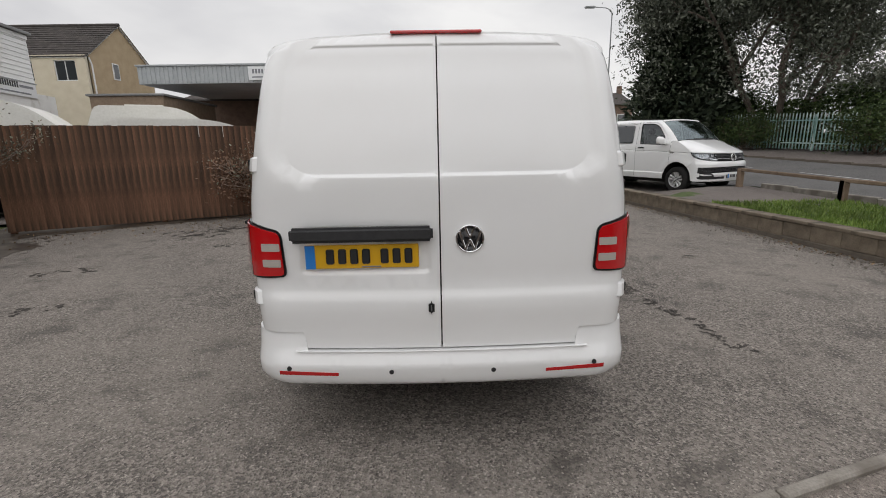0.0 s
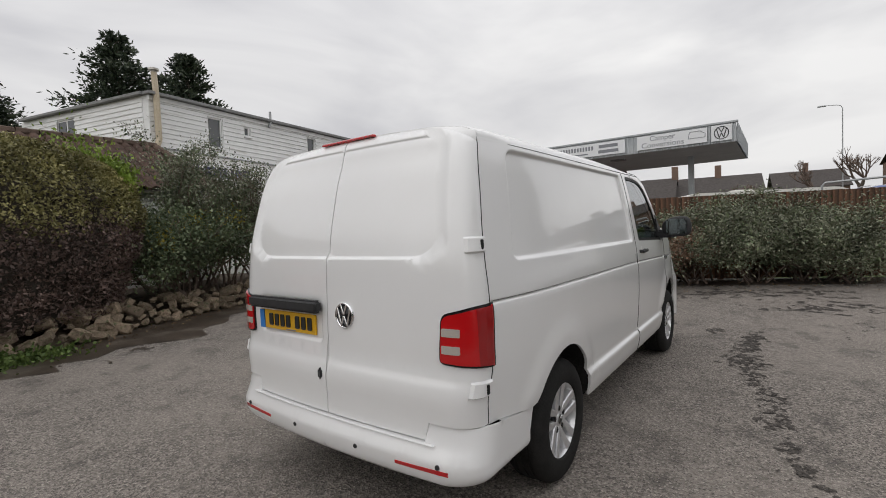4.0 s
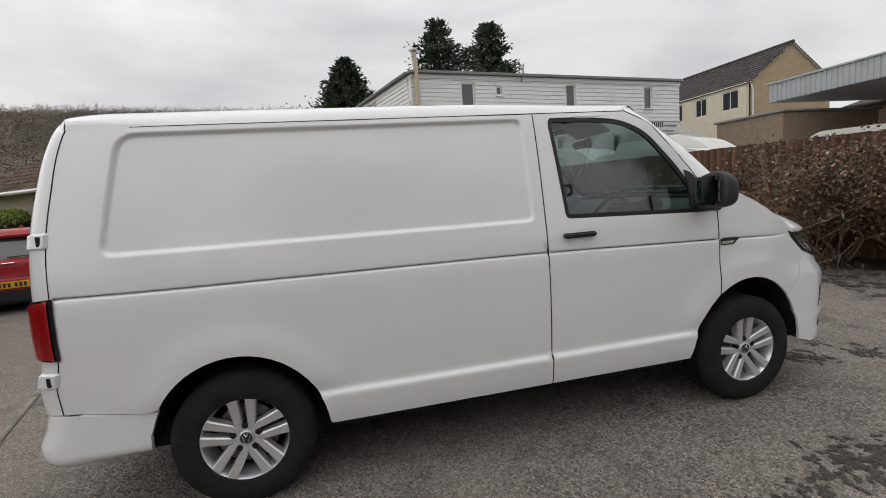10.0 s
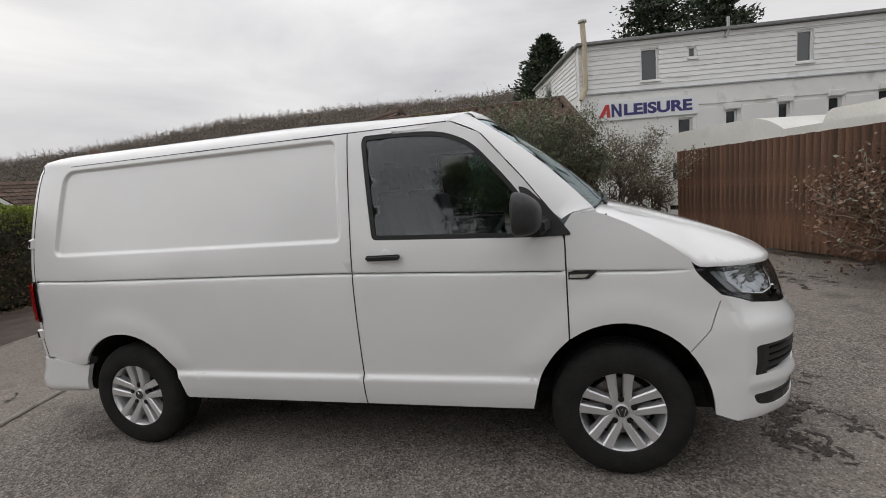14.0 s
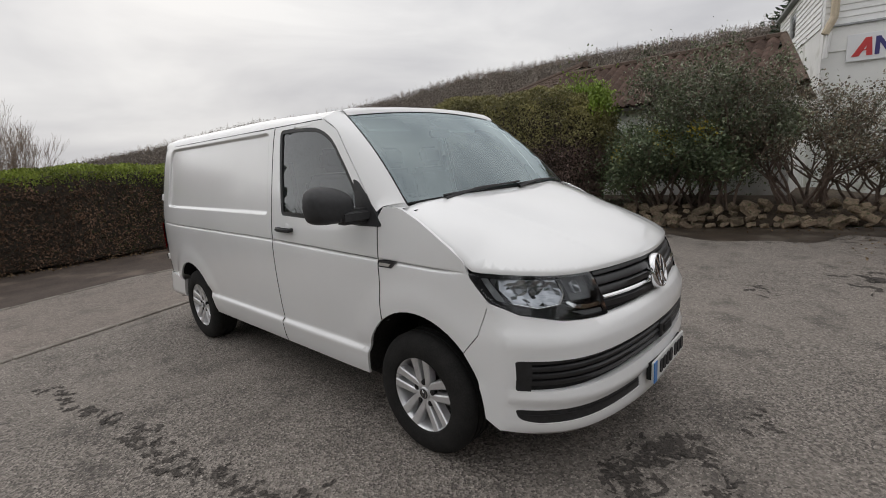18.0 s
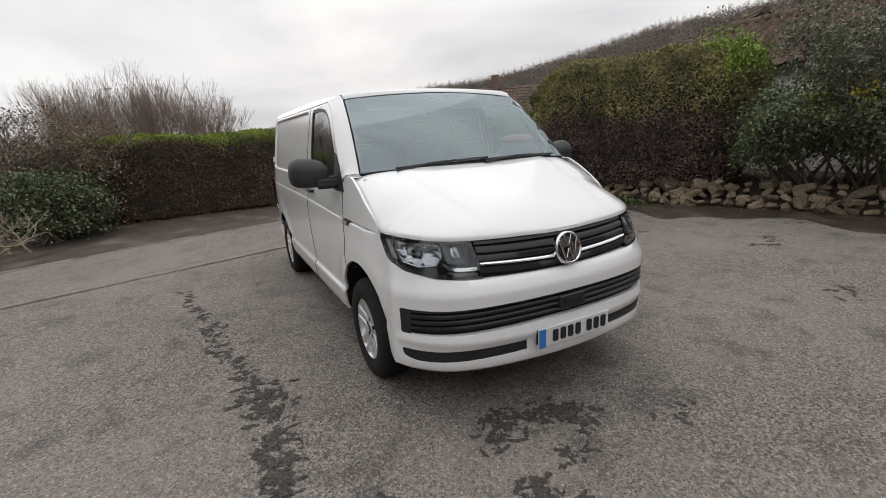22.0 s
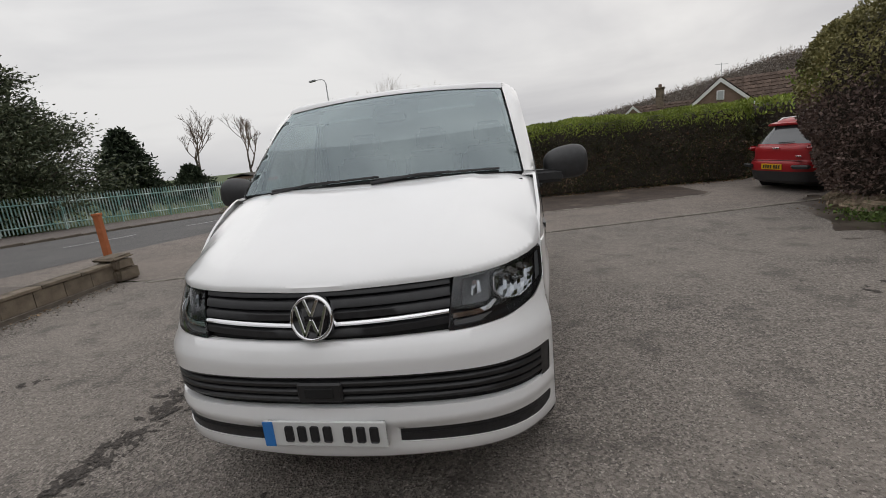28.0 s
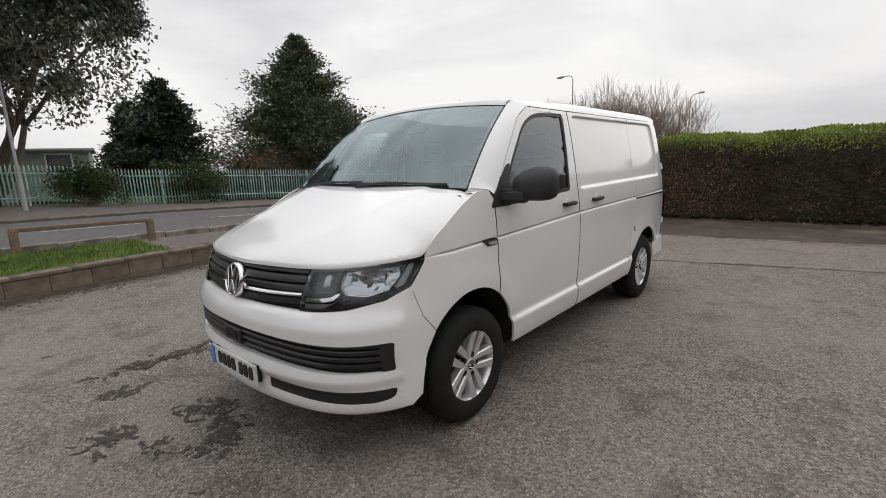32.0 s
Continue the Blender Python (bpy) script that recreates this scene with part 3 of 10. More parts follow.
def shell_points(n, lo, hi, r, amp=0.1, k=2.0, seed=0.0, skip_bottom=True):
    """Points over a round-cornered box with an uneven outline, and the outward ways."""
    lo, hi = np.array(lo, float), np.array(hi, float)
    s = hi - lo
    areas = np.array([s[1] * s[2]] * 2 + [s[0] * s[2]] * 2 + [0 if skip_bottom else s[0] * s[1], s[0] * s[1]])
    side = rng.choice(6, n, p=areas / areas.sum())
    p = lo + rng.random((n, 3)) * s
    for q in range(6):
        p[side == q, q // 2] = (lo, hi)[q % 2][q // 2]
    r = min(r, *(s / 2 - 0.01))
    inner = np.clip(p, lo + r, hi - r)
    inner[:, 2] = np.clip(p[:, 2], lo[2], hi[2] - r)
    d = p - inner
    d /= np.linalg.norm(d, axis=1, keepdims=True) + 1e-9
    q = inner + d * r
    q += d * (amp * wob(q, k, seed) + amp * 0.5 * wob(q, k * 3.1, seed + 3))[:, None]
    return q, d


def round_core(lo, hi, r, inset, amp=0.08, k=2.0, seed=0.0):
    """A solid filler for the shaded inside of a hedge: a round-cornered, uneven block."""
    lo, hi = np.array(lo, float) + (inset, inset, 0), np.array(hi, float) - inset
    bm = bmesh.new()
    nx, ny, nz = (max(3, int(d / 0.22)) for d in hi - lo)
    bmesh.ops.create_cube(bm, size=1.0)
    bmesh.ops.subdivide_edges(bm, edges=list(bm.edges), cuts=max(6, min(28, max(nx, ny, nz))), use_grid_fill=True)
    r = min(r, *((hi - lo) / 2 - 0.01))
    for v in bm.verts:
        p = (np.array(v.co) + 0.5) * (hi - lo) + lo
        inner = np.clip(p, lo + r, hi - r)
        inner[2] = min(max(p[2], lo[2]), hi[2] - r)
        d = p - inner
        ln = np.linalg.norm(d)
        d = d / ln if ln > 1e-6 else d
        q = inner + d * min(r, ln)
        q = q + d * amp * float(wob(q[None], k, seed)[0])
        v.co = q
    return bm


def cells(us, ws, openings):
    """The cells of a wall, between the cuts us and ws, that no opening covers."""
    us, ws = sorted(set(us)), sorted(set(ws))
    for a, b in zip(us, us[1:]):
        for c, d in zip(ws, ws[1:]):
            if not any(o[0] - 1e-4 <= a and b <= o[1] + 1e-4 and o[2] - 1e-4 <= c and d <= o[3] + 1e-4 for o in openings):
                yield a, b, c, d


def pierced(length, z0, z1, thick, openings):
    """A wall along +x from 0, its outside towards -y, with openings (x0, x1, z0, z1) that go through it."""
    bm = bmesh.new()
    us = [0, length, *(o[0] for o in openings), *(o[1] for o in openings)]
    ws = [z0, z1, *(o[2] for o in openings), *(o[3] for o in openings)]
    for a, b, c, d in cells(us, ws, openings):
        box(bm, ((a + b) / 2, thick / 2, (c + d) / 2), (b - a, thick, d - c))
    bmesh.ops.remove_doubles(bm, verts=bm.verts, dist=0.0005)
    return bm


def window(parent, x0, x1, z0, z1, depth=0.08, pane="pane", bars=1, name="window"):
    """A framed window in a wall built by pierced()."""
    fr = bmesh.new()
    t, w, h = 0.05, x1 - x0, z1 - z0
    cx, cz = (x0 + x1) / 2, (z0 + z1) / 2
    for c, s in (((cx, depth, z0 + t / 2), (w, 0.06, t)), ((cx, depth, z1 - t / 2), (w, 0.06, t)), ((x0 + t / 2, depth, cz), (t, 0.06, h)), ((x1 - t / 2, depth, cz), (t, 0.06, h))):
        box(fr, c, s, 0.006)
    for k in range(1, bars + 1):
        box(fr, (x0 + w * k / (bars + 1), depth, cz), (t * 0.8, 0.05, h - 2 * t), 0.005)
    w_ob = part(name, fr, "frame_white", parent)
    part("pane", boxm((cx, depth + 0.02, cz), (w - t, 0.012, h - t)), pane, w_ob)
    part("sill", boxm((cx, -0.03, z0 - 0.02), (w + 0.12, 0.14, 0.05), 0.008), "frame_white", w_ob)
    return w_ob


def text_mesh(body, size, depth=0.004, bold=0.0, shear=0.0, space=1.0):
    """Letters of the built-in font as a mesh, lying in the xz plane, facing -y, centred."""
    c = bpy.data.curves.new("letters", "FONT")
    c.body, c.size, c.extrude, c.offset, c.shear, c.space_character = body, size, depth, bold, shear, space
    c.align_x, c.align_y = "CENTER", "CENTER"
    ob = bpy.data.objects.new("letters", c)
    me = bpy.data.meshes.new_from_object(ob)
    bpy.data.objects.remove(ob)
    me.transform(Matrix.Rotation(radians(90), 4, "X"))
    return me


def letters(body, size, material, parent, at, width=None, name="lettering", **kw):
    me = text_mesh(body, size, **kw)
    if width:
        xs = [v.co.x for v in me.vertices]
        me.transform(Matrix.Diagonal((width / (max(xs) - min(xs)), 1, 1, 1)))
    me.materials.clear()
    me.materials.append(M[material])
    return part(name, me, None, parent, at=at)


def along(pts, step):
    """Even steps along a line of (x, y): place, heading angle."""
    out, left = [], 0.0
    for (ax, ay), (bx, by) in zip(pts, pts[1:]):
        ln = math.hypot(bx - ax, by - ay)
        t = left
        while t < ln:
            out.append((ax + (bx - ax) * t / ln, ay + (by - ay) * t / ln, math.atan2(by - ay, bx - ax)))
            t += step
        left = t - ln
    return out


def smoothline(pts, n=8):
    """A rounded line through (x, y) points."""
    out, p = [], [pts[0], *pts, pts[-1]]
    for i in range(1, len(p) - 2):
        a, b, c, d = (np.array(q, float) for q in p[i - 1 : i + 3])
        for t in np.arange(n) / n:
            out.append(tuple(0.5 * (2 * b + (c - a) * t + (2 * a - 5 * b + 4 * c - d) * t**2 + (3 * b - a - 3 * c + d) * t**3)))
    return [*out, tuple(pts[-1])]


def smooth_step(t):
    t = min(max(t, 0.0), 1.0)
    return t * t * (3 - 2 * t)


def east_height(y):
    """The road beyond the low wall climbs towards +y."""
    return float(np.interp(y, [-40, 0, 10, 60], [-1.52, 0.08, 0.36, 2.48]))


def wall_x(y):
    return 5.62 - 0.105 * (y - 0.6)


def ground_height(x, y):
    edge = wall_x(y) + 0.1 if y > 0.55 else 5.6
    soft = 0.15 + 6.3 * min(max((y - 8.6) / 2.2, 0), 1) if y > 0.55 else 3.0
    t = min(max((x - edge) / soft, 0), 1)
    fall = 0.2 * smooth_step((x - 15.5) / 6) * smooth_step((3.0 - y) / 5)
    return east_height(y) * t * t * (3 - 2 * t) - fall


def sheet(name, left, right, lift, material, label, category, nx=3, kind="structure"):
    """A strip of ground between two lines of equal count, lying on the lie of the land."""
    v, f = [], []
    for (ax, ay), (bx, by) in zip(left, right):
        for k in range(nx + 1):
            x, y = ax + (bx - ax) * k / nx, ay + (by - ay) * k / nx
            v.append((x, y, ground_height(x, y) + lift))
    for i in range(len(left) - 1):
        for k in range(nx):
            a = i * (nx + 1) + k
            f.append((a, a + 1, a + nx + 2, a + nx + 1))
    return solo(name, (v, f), material, label, category, smooth=True, kind=kind)


def offset_line(pts, d):
    """The line moved d to its right side."""
    out = []
    for i, p in enumerate(pts):
        a, b = pts[max(i - 1, 0)], pts[min(i + 1, len(pts) - 1)]
        dx, dy = b[0] - a[0], b[1] - a[1]
        ln = math.hypot(dx, dy) or 1
        out.append((p[0] + d * dy / ln, p[1] - d * dx / ln))
    return out


# ---- ground, roads, kerbs ----
gx = [-420, -250, -150, -90, -60, -40, -28, -20, -14, -9, -6, -4, -2, 0, 2, 3, 3.5, 4, 4.4, 4.8, 5.1, 5.4, 5.7, 6, 6.5, 7, 8, 9, 11, 14, 18, 24, 32, 45, 65, 100, 170, 280, 450]
gy = [-450, -300, -180, -110, -70, -45, -30, -22, -16, -12, -9, -7, -5, -3, -1.5, -0.5, 0.4, 0.56, 1, 2, 3, 4, 5, 6, 7, 8, 9, 10, 11, 12, 14, 17, 21, 27, 35, 48, 70, 110, 180, 300, 450]
gv = [(x, y, ground_height(x, y) - 0.06) for y in gy for x in gx]
gf = [(j * len(gx) + i, j * len(gx) + i + 1, (j + 1) * len(gx) + i + 1, (j + 1) * len(gx) + i) for j in range(len(gy) - 1) for i in range(len(gx) - 1)]
solo("ground", (gv, gf), "grass_soil", "rough turf and soil round the tarmac", "ground", kind="structure")

# The forecourt lies between the rubble wall, the fence, the low wall and the flush edging.
EDGE_A = [(-6.5, -2.52), (-1.0, -1.03), (1.5, -0.30), (4.2, 0.5)]
fore = [(-6.5, -2.5), (-5.6, -0.4), (-6.2, 0.3), (-7.3, 3.0), (-8.2, 6.2), (-8.6, 7.2), (-4.3, 8.95), (0.0, 10.7), (3.75, 12.0), (wall_x(11), 11), (wall_x(8), 8), (wall_x(5), 5), (wall_x(3), 3), (wall_x(0.6), 0.6), (4.7, 0.56), (4.2, 0.45), (-1.0, -1.0)]


def flat_poly(poly, step, z):
    """A polygon filled with small faces, for a sheet that can carry slight dips."""
    from mathutils.geometry import delaunay_2d_cdt
    pts = []
    for a, b in zip(poly, poly[1:] + poly[:1]):
        n = max(1, int(math.hypot(b[0] - a[0], b[1] - a[1]) / step))
        pts += [(a[0] + (b[0] - a[0]) * k / n, a[1] + (b[1] - a[1]) * k / n) for k in range(n)]
    m = len(pts)
    arr = np.array(pts)
    xs, ys = np.arange(arr[:, 0].min(), arr[:, 0].max(), step), np.arange(arr[:, 1].min(), arr[:, 1].max(), step)
    grid = [(x, y) for x in xs for y in ys if inside(poly, x, y)]
    v, _, f, *_ = delaunay_2d_cdt([Vector(p) for p in pts + grid], [(k, (k + 1) % m) for k in range(m)], [], 0, 1e-5)
    f = [t for t in f if inside(poly, sum(v[k].x for k in t) / 3, sum(v[k].y for k in t) / 3)]
    return [(p.x, p.y, z(p.x, p.y)) for p in v], [tuple(t) for t in f]


def inside(poly, x, y):
    hit = False
    for (ax, ay), (bx, by) in zip(poly, poly[-1:] + poly[:-1]):
        if (ay > y) != (by > y) and x < (bx - ax) * (y - ay) / (by - ay) + ax:
            hit = not hit
    return hit


solo("forecourt", flat_poly(fore, 0.5, lambda x, y: 0.0), "asphalt", "worn grey tarmac forecourt with pale chippings", "tarmac", smooth=True, kind="structure")
side = [(-30, -12.0), (-30, -3.5), (-10, -3.2), (-6.5, -2.52), (-1.0, -1.0), (4.2, 0.45), (4.7, 0.56), (5.6, 0.5), (8.45, 1.6), (8.45, -4.5), (7.6, -7.2), (4.5, -6.0), (0.0, -6.2), (-6.3, -6.3), (-12, -9)]
solo("side_road", flat_poly(side, 0.6, lambda x, y: ground_height(x, y) - 0.004), "asphalt_side", "patched tarmac side road behind the forecourt", "road", smooth=True, kind="structure")

# damp stains: trails of small ragged blots that keep their own shapes
def blots(line, width, n, size, seed):
    """Ragged blots strewn along a line of (x, y)."""
    r = random.Random(seed)
    v, f = [], []
    for _ in range(n):
        k = r.randrange(len(line) - 1)
        t = r.random()
        cx = line[k][0] + (line[k + 1][0] - line[k][0]) * t + r.gauss(0, width)
        cy = line[k][1] + (line[k + 1][1] - line[k][1]) * t + r.gauss(0, width)
        rad, m, ph, turn = size * r.uniform(0.35, 1.3) ** 1.5, 20, [r.uniform(0, 6.28) for _ in range(5)], r.uniform(0, 3.1)
        b, flat, lift = len(v), r.uniform(0.35, 0.9), 0.003 + 0.00006 * len(f) / 20
        v.append((cx, cy, lift))
        for j in range(m):
            q = 2 * math.pi * j / m
            w = max(0.2, 0.7 + sum(math.sin(q * (i + 2) + ph[i]) * 0.42 / (i + 1) for i in range(5)))
            x, y = rad * w * math.cos(q), rad * w * flat * math.sin(q)
            v.append((cx + x * math.cos(turn) - y * math.sin(turn), cy + x * math.sin(turn) + y * math.cos(turn), lift))
            f.append((b, b + 1 + j, b + 1 + (j + 1) % m))
    return v, f


for n_stain, (trail, wid, cnt, siz) in enumerate((
    ([(1.60, 3.75), (1.63, 4.15)], 0.075, 70, 0.05), ([(1.58, 4.3), (1.64, 4.75)], 0.05, 45, 0.04), ([(1.76, 3.15), (1.72, 3.6)], 0.045, 42, 0.034), ([(1.92, 2.35), (1.84, 3.05)], 0.055, 60, 0.036),
    ([(2.2, 1.0), (1.95, 2.2)], 0.05, 60, 0.033), ([(0.0, 5.12), (0.28, 4.95)], 0.06, 60, 0.04), ([(0.56, 5.4), (0.68, 5.52)], 0.06, 40, 0.04), ([(0.2, 5.28), (0.38, 5.34)], 0.05, 24, 0.03),
    ([(-0.5, 5.3), (-0.3, 5.4)], 0.05, 14, 0.03), ([(1.6, 4.8), (1.75, 5.0)], 0.05, 22, 0.03), ([(3.15, 3.65), (3.3, 3.78)], 0.05, 18, 0.03), ([(-4.1, 2.1), (-3.7, 2.3)], 0.06, 16, 0.05),
    ([(-4.9, 3.4), (-4.3, 3.8)], 0.08, 20, 0.06), ([(-3.4, 4.9), (-3.0, 5.1)], 0.06, 14, 0.05), ([(-1.0, -1.6), (-0.8, -1.5)], 0.04, 8, 0.025), ([(0.3, -1.1), (0.8, -0.95)], 0.05, 10, 0.025), ([(2.4, 5.4), (2.9, 6.6)], 0.12, 22, 0.03), ([(1.64, 4.4), (1.67, 4.7), (1.64, 4.96), (1.68, 5.3)], 0.04, 90, 0.045), ([(1.2, 5.2), (1.3, 5.32)], 0.05, 24, 0.04), ([(0.4, 4.88), (0.65, 5.05)], 0.05, 50, 0.04), ([(-1.6, 7.5), (0.6, 8.3), (2.6, 9.2)], 0.3, 170, 0.1), ([(1.9, 7.2), (3.4, 7.9)], 0.22, 90, 0.08), ([(-4.6, 6.0), (-3.4, 6.6)], 0.3, 70, 0.08))):
    solo("damp_stain", blots(trail, wid, cnt, siz, n_stain), "damp", "dark broken damp stain on the tarmac", "stain", group="damp stains on the tarmac", kind="structure")

solo("yard", flat_poly([(-13.5, 8.2), (-9.5, 7.4), (3.0, 13.2), (2.4, 42.0), (-24.0, 42.0), (-24.0, 20.0)], 3.0, lambda x, y: ground_height(x, y) + 0.004), "pavement", "plain tarmac yard behind the fence and under the canopy", "tarmac", kind="structure")

# the main road beyond the wall
MID = smoothline([(1.5, 62), (4.5, 44), (8.0, 28), (10.8, 15), (12.0, 5), (11.9, -3), (10.4, -11), (7.2, -21), (1.5, -34), (-6, -48)], 6)
solo_road = sheet("road", offset_line(MID, -3.7), offset_line(MID, 3.7), 0.0, "road", "grey tarmac main road with worn white lines", "road", nx=4)
sheet("pavement", offset_line(MID, -13.6), offset_line(MID, -3.85), 0.05, "pavement", "wide brown-grey pavement along the green fence", "pavement", nx=3)
VERGE = [p for p in offset_line(MID, 4.0) if 3.1 < p[1] < 6.7]
verge_in = [(wall_x(y) + 0.2, y) for _, y in VERGE]
sheet("verge", verge_in, [(x, y) for x, y in VERGE], 0.02, "grass_soil", "narrow grass verge behind the low wall", "grass", nx=8)
ENTRY = [p for p in offset_line(MID, 3.6) if 0.3 < p[1] < 3.9]
sheet("pavement", [(wall_x(max(y, 0.6)) + 0.2, y) for _, y in ENTRY], ENTRY, 0.012, "pavement", "worn tarmac between the low wall and the road", "pavement", nx=6)
LAYBY = [p for p in offset_line(MID, 3.9) if 5.9 < p[1] < 24]
sheet("layby", [(max(wall_x(y) + 0.2, 3.6), y) for _, y in LAYBY], LAYBY, 0.012, "pavement", "worn tarmac layby beside the road", "layby", nx=6)
VERGE_S = [p for p in offset_line(MID, 4.0) if -14 < p[1] < -4.6]
sheet("verge", [(x - 1.9, y - 0.4) for x, y in VERGE_S], VERGE_S, 0.03, "grass_soil", "grass verge between road and shrubs", "grass", nx=4)
for line_off, lab in ((3.78, "kerb of grey concrete along the near road edge"), (-3.78, "kerb of grey concrete along the far pavement")):
    kt = thing("kerb", label=lab, category="kerb", kind="structure")
    kb = mesh_of("kerbstone", boxm((0.44, 0, -0.02), (0.885, 0.13, 0.2), 0.012), "kerb" if line_off > 0 else "mortar")
    for x, y, a in along([p for p in offset_line(MID, line_off) if -22 < p[1] < 27], 0.9):
        if line_off > 0 and -4.6 < y < 1.7 or line_off > 0 and 9.4 < y < 14:
            continue
        part("kerbstone", kb, None, kt, at=Matrix.Translation((x, y, ground_height(x, y) + (0.03 if line_off > 0 else -0.015))) @ Matrix.Rotation(a, 4, "Z"))
dash = thing("centre_line", label="worn white dashes along the middle of the road", category="road marking", kind="structure")
for x, y, a in along(MID, 4.0):
    if -30 < y < 40:
        bm = bmesh.new()
        vs = []
        for u, w in ((-1.1, -0.05), (1.1, -0.05), (1.1, 0.05), (-1.1, 0.05)):
            px, py = x + u * math.cos(a) - w * math.sin(a), y + u * math.sin(a) + w * math.cos(a)
            vs.append(bm.verts.new((px, py, ground_height(px, py) + 0.008)))
        bm.faces.new(vs)
        part("dash", bm, "line_white", dash)

# flush edging across the back of the forecourt, and the second line nearer the hedge
edging = thing("edging", label="flush line of narrow weathered concrete edging stones", category="edging", kind="structure")
em = [mesh_of("edging_stone", boxm((0.45, 0, -0.03), (0.895, w, 0.1), 0.01), "kerb") for w in (0.048, 0.058)]
for k, (x, y, a) in enumerate(along(EDGE_A, 0.91)):
    part("edging_stone", em[k % 2], None, edging, at=Matrix.Translation((x, y, random.uniform(-0.006, 0.006))) @ Matrix.Rotation(a + random.uniform(-0.012, 0.012), 4, "Z"))
EDGE_B = smoothline([(-4.85, -4.35), (-4.5, -4.05), (-2.8, -3.55), (-0.54, -3.2), (0.36, -3.12), (1.2, -2.9), (2.05, -2.63), (2.8, -2.4), (3.4, -2.13), (4.1, -1.87), (4.7, -1.62), (5.3, -1.35)], 5)
edging2 = thing("edging", label="weathered concrete edging bending along the side road", category="edging", kind="structure")
for k, (x, y, a) in enumerate(along(EDGE_B, 0.6)):
    part("edging_stone", mesh_of("edging_stone", boxm((0.3, 0, -0.03), (0.59, 0.045, 0.09), 0.01), "kerb") if k == 0 else edging2.children[0].data, None, edging2, at=Matrix.Translation((x, y, ground_height(x, y) + random.uniform(-0.008, 0.002))) @ Matrix.Rotation(a, 4, "Z"))


# ---- low block wall, rails, fences ----
lw = thing("low_wall", (wall_x(0.6), 0.6, 0), label="low weathered concrete block wall beside the grass verge", category="wall", kind="structure")
wl_dir = math.atan2(11.4, wall_x(12.0) - wall_x(0.6))
lw.matrix_world = pose(wall_x(0.6), 0.6, 0, 0, 0, math.degrees(wl_dir))
wall_len = math.hypot(11.2, wall_x(11.8) - wall_x(0.6))
part("core", boxm((wall_len / 2, 0, 0.135), (wall_len - 0.02, 0.17, 0.30)), "mortar", lw)
part("footing", boxm((wall_len / 2, 0, 0.03), (wall_len - 0.02, 0.235, 0.09), 0.012), "mortar", lw)
bl_meshes = []
for k in range(4):
    bm = boxm((0.217, 0, 0.1), (0.441, 0.215 + 0.003 * k, 0.208), 0.006)
    for v in bm.verts:
        v.co += Vector((random.uniform(-1, 1), random.uniform(-1, 1), random.uniform(-1, 1))) * 0.003
    bl_meshes.append(mesh_of("block", bm, "block"))
x = 0.0
while x < wall_len - 0.3:
    part("block", random.choice(bl_meshes), None, lw, at=(x, random.uniform(-0.006, 0.006), 0.078 + random.uniform(-0.004, 0.004)))
    x += 0.446
cap_m = mesh_of("coping", boxm((0.3, 0, 0.022), (0.599, 0.25, 0.045), 0.006), "block")
x = 0.0
while x < wall_len - 0.5:
    part("coping", cap_m, None, lw, at=(x, random.uniform(-0.008, 0.008), 0.286 + random.uniform(-0.005, 0.005)))
    x += 0.602
pier = thing("wall_pier", (wall_x(0.45) - 0.02, 0.42, 0), label="broken stone pier end of the low wall", category="wall", kind="structure")
for k, (dx, dy, dz, sx, sy, sz) in enumerate([(0, 0, 0.1, 0.42, 0.40, 0.2), (-0.03, 0.05, 0.28, 0.38, 0.3, 0.17), (0.06, -0.06, 0.27, 0.2, 0.25, 0.14), (0, 0.05, 0.385, 0.42, 0.38, 0.05)]):
    bm = boxm((dx, dy, dz), (sx, sy, sz), 0.03, seg=2)
    for v in bm.verts:
        v.co += Vector((random.uniform(-1, 1), random.uniform(-1, 1), random.uniform(-1, 1))) * 0.015
    part("stone", bm, "block", pier)
op = thing("post", (6.35, -0.15, 0.05), rz=12, label="rust-orange painted square timber post beside the wall end", category="post", lean=(0, 1))
part("shaft", boxm((0, 0, 0.47), (0.1, 0.1, 1.0), 0.008), "orange_post", op)
part("cap", boxm((0, 0, 0.985), (0.12, 0.13, 0.04), 0.008), "orange_post", op)
low_sign = thing("pier_stub", (5.08, -1.78, 0.0), rz=25, label="short squared stone stub at the shrub bed", category="stone", kind="structure")
part("stone", boxm((0, 0, 0.14), (0.42, 0.2, 0.3), 0.02), "block", low_sign)

# knee rails on the verge
for (ax, ay), (bx, by) in (((7.85, 3.0), (7.9, 5.0)), ((7.87, 5.25), (7.62, 6.45)), ((7.62, 6.45), (7.42, 9.1))):
    kr = thing("knee_rail", (ax, ay, 0), label="weathered timber knee rail on square posts", category="railing", group="knee rails on the verge")
    for x, y in ((ax, ay), (bx, by)):
        z = ground_height(x, y)
        part("post", boxm((x - ax, y - ay, z + 0.18), (0.12, 0.12, 0.52), 0.012), "rail_wood", kr)
    za, zb = ground_height(ax, ay) + 0.43, ground_height(bx, by) + 0.43
    d = Vector((bx - ax, by - ay, zb - za))
    part("rail", boxm(d / 2 + Vector((0, 0, za)), (d.length + 0.1, 0.09, 0.07), 0.01, d.to_track_quat("X", "Z").to_matrix()), "rail_wood", kr)

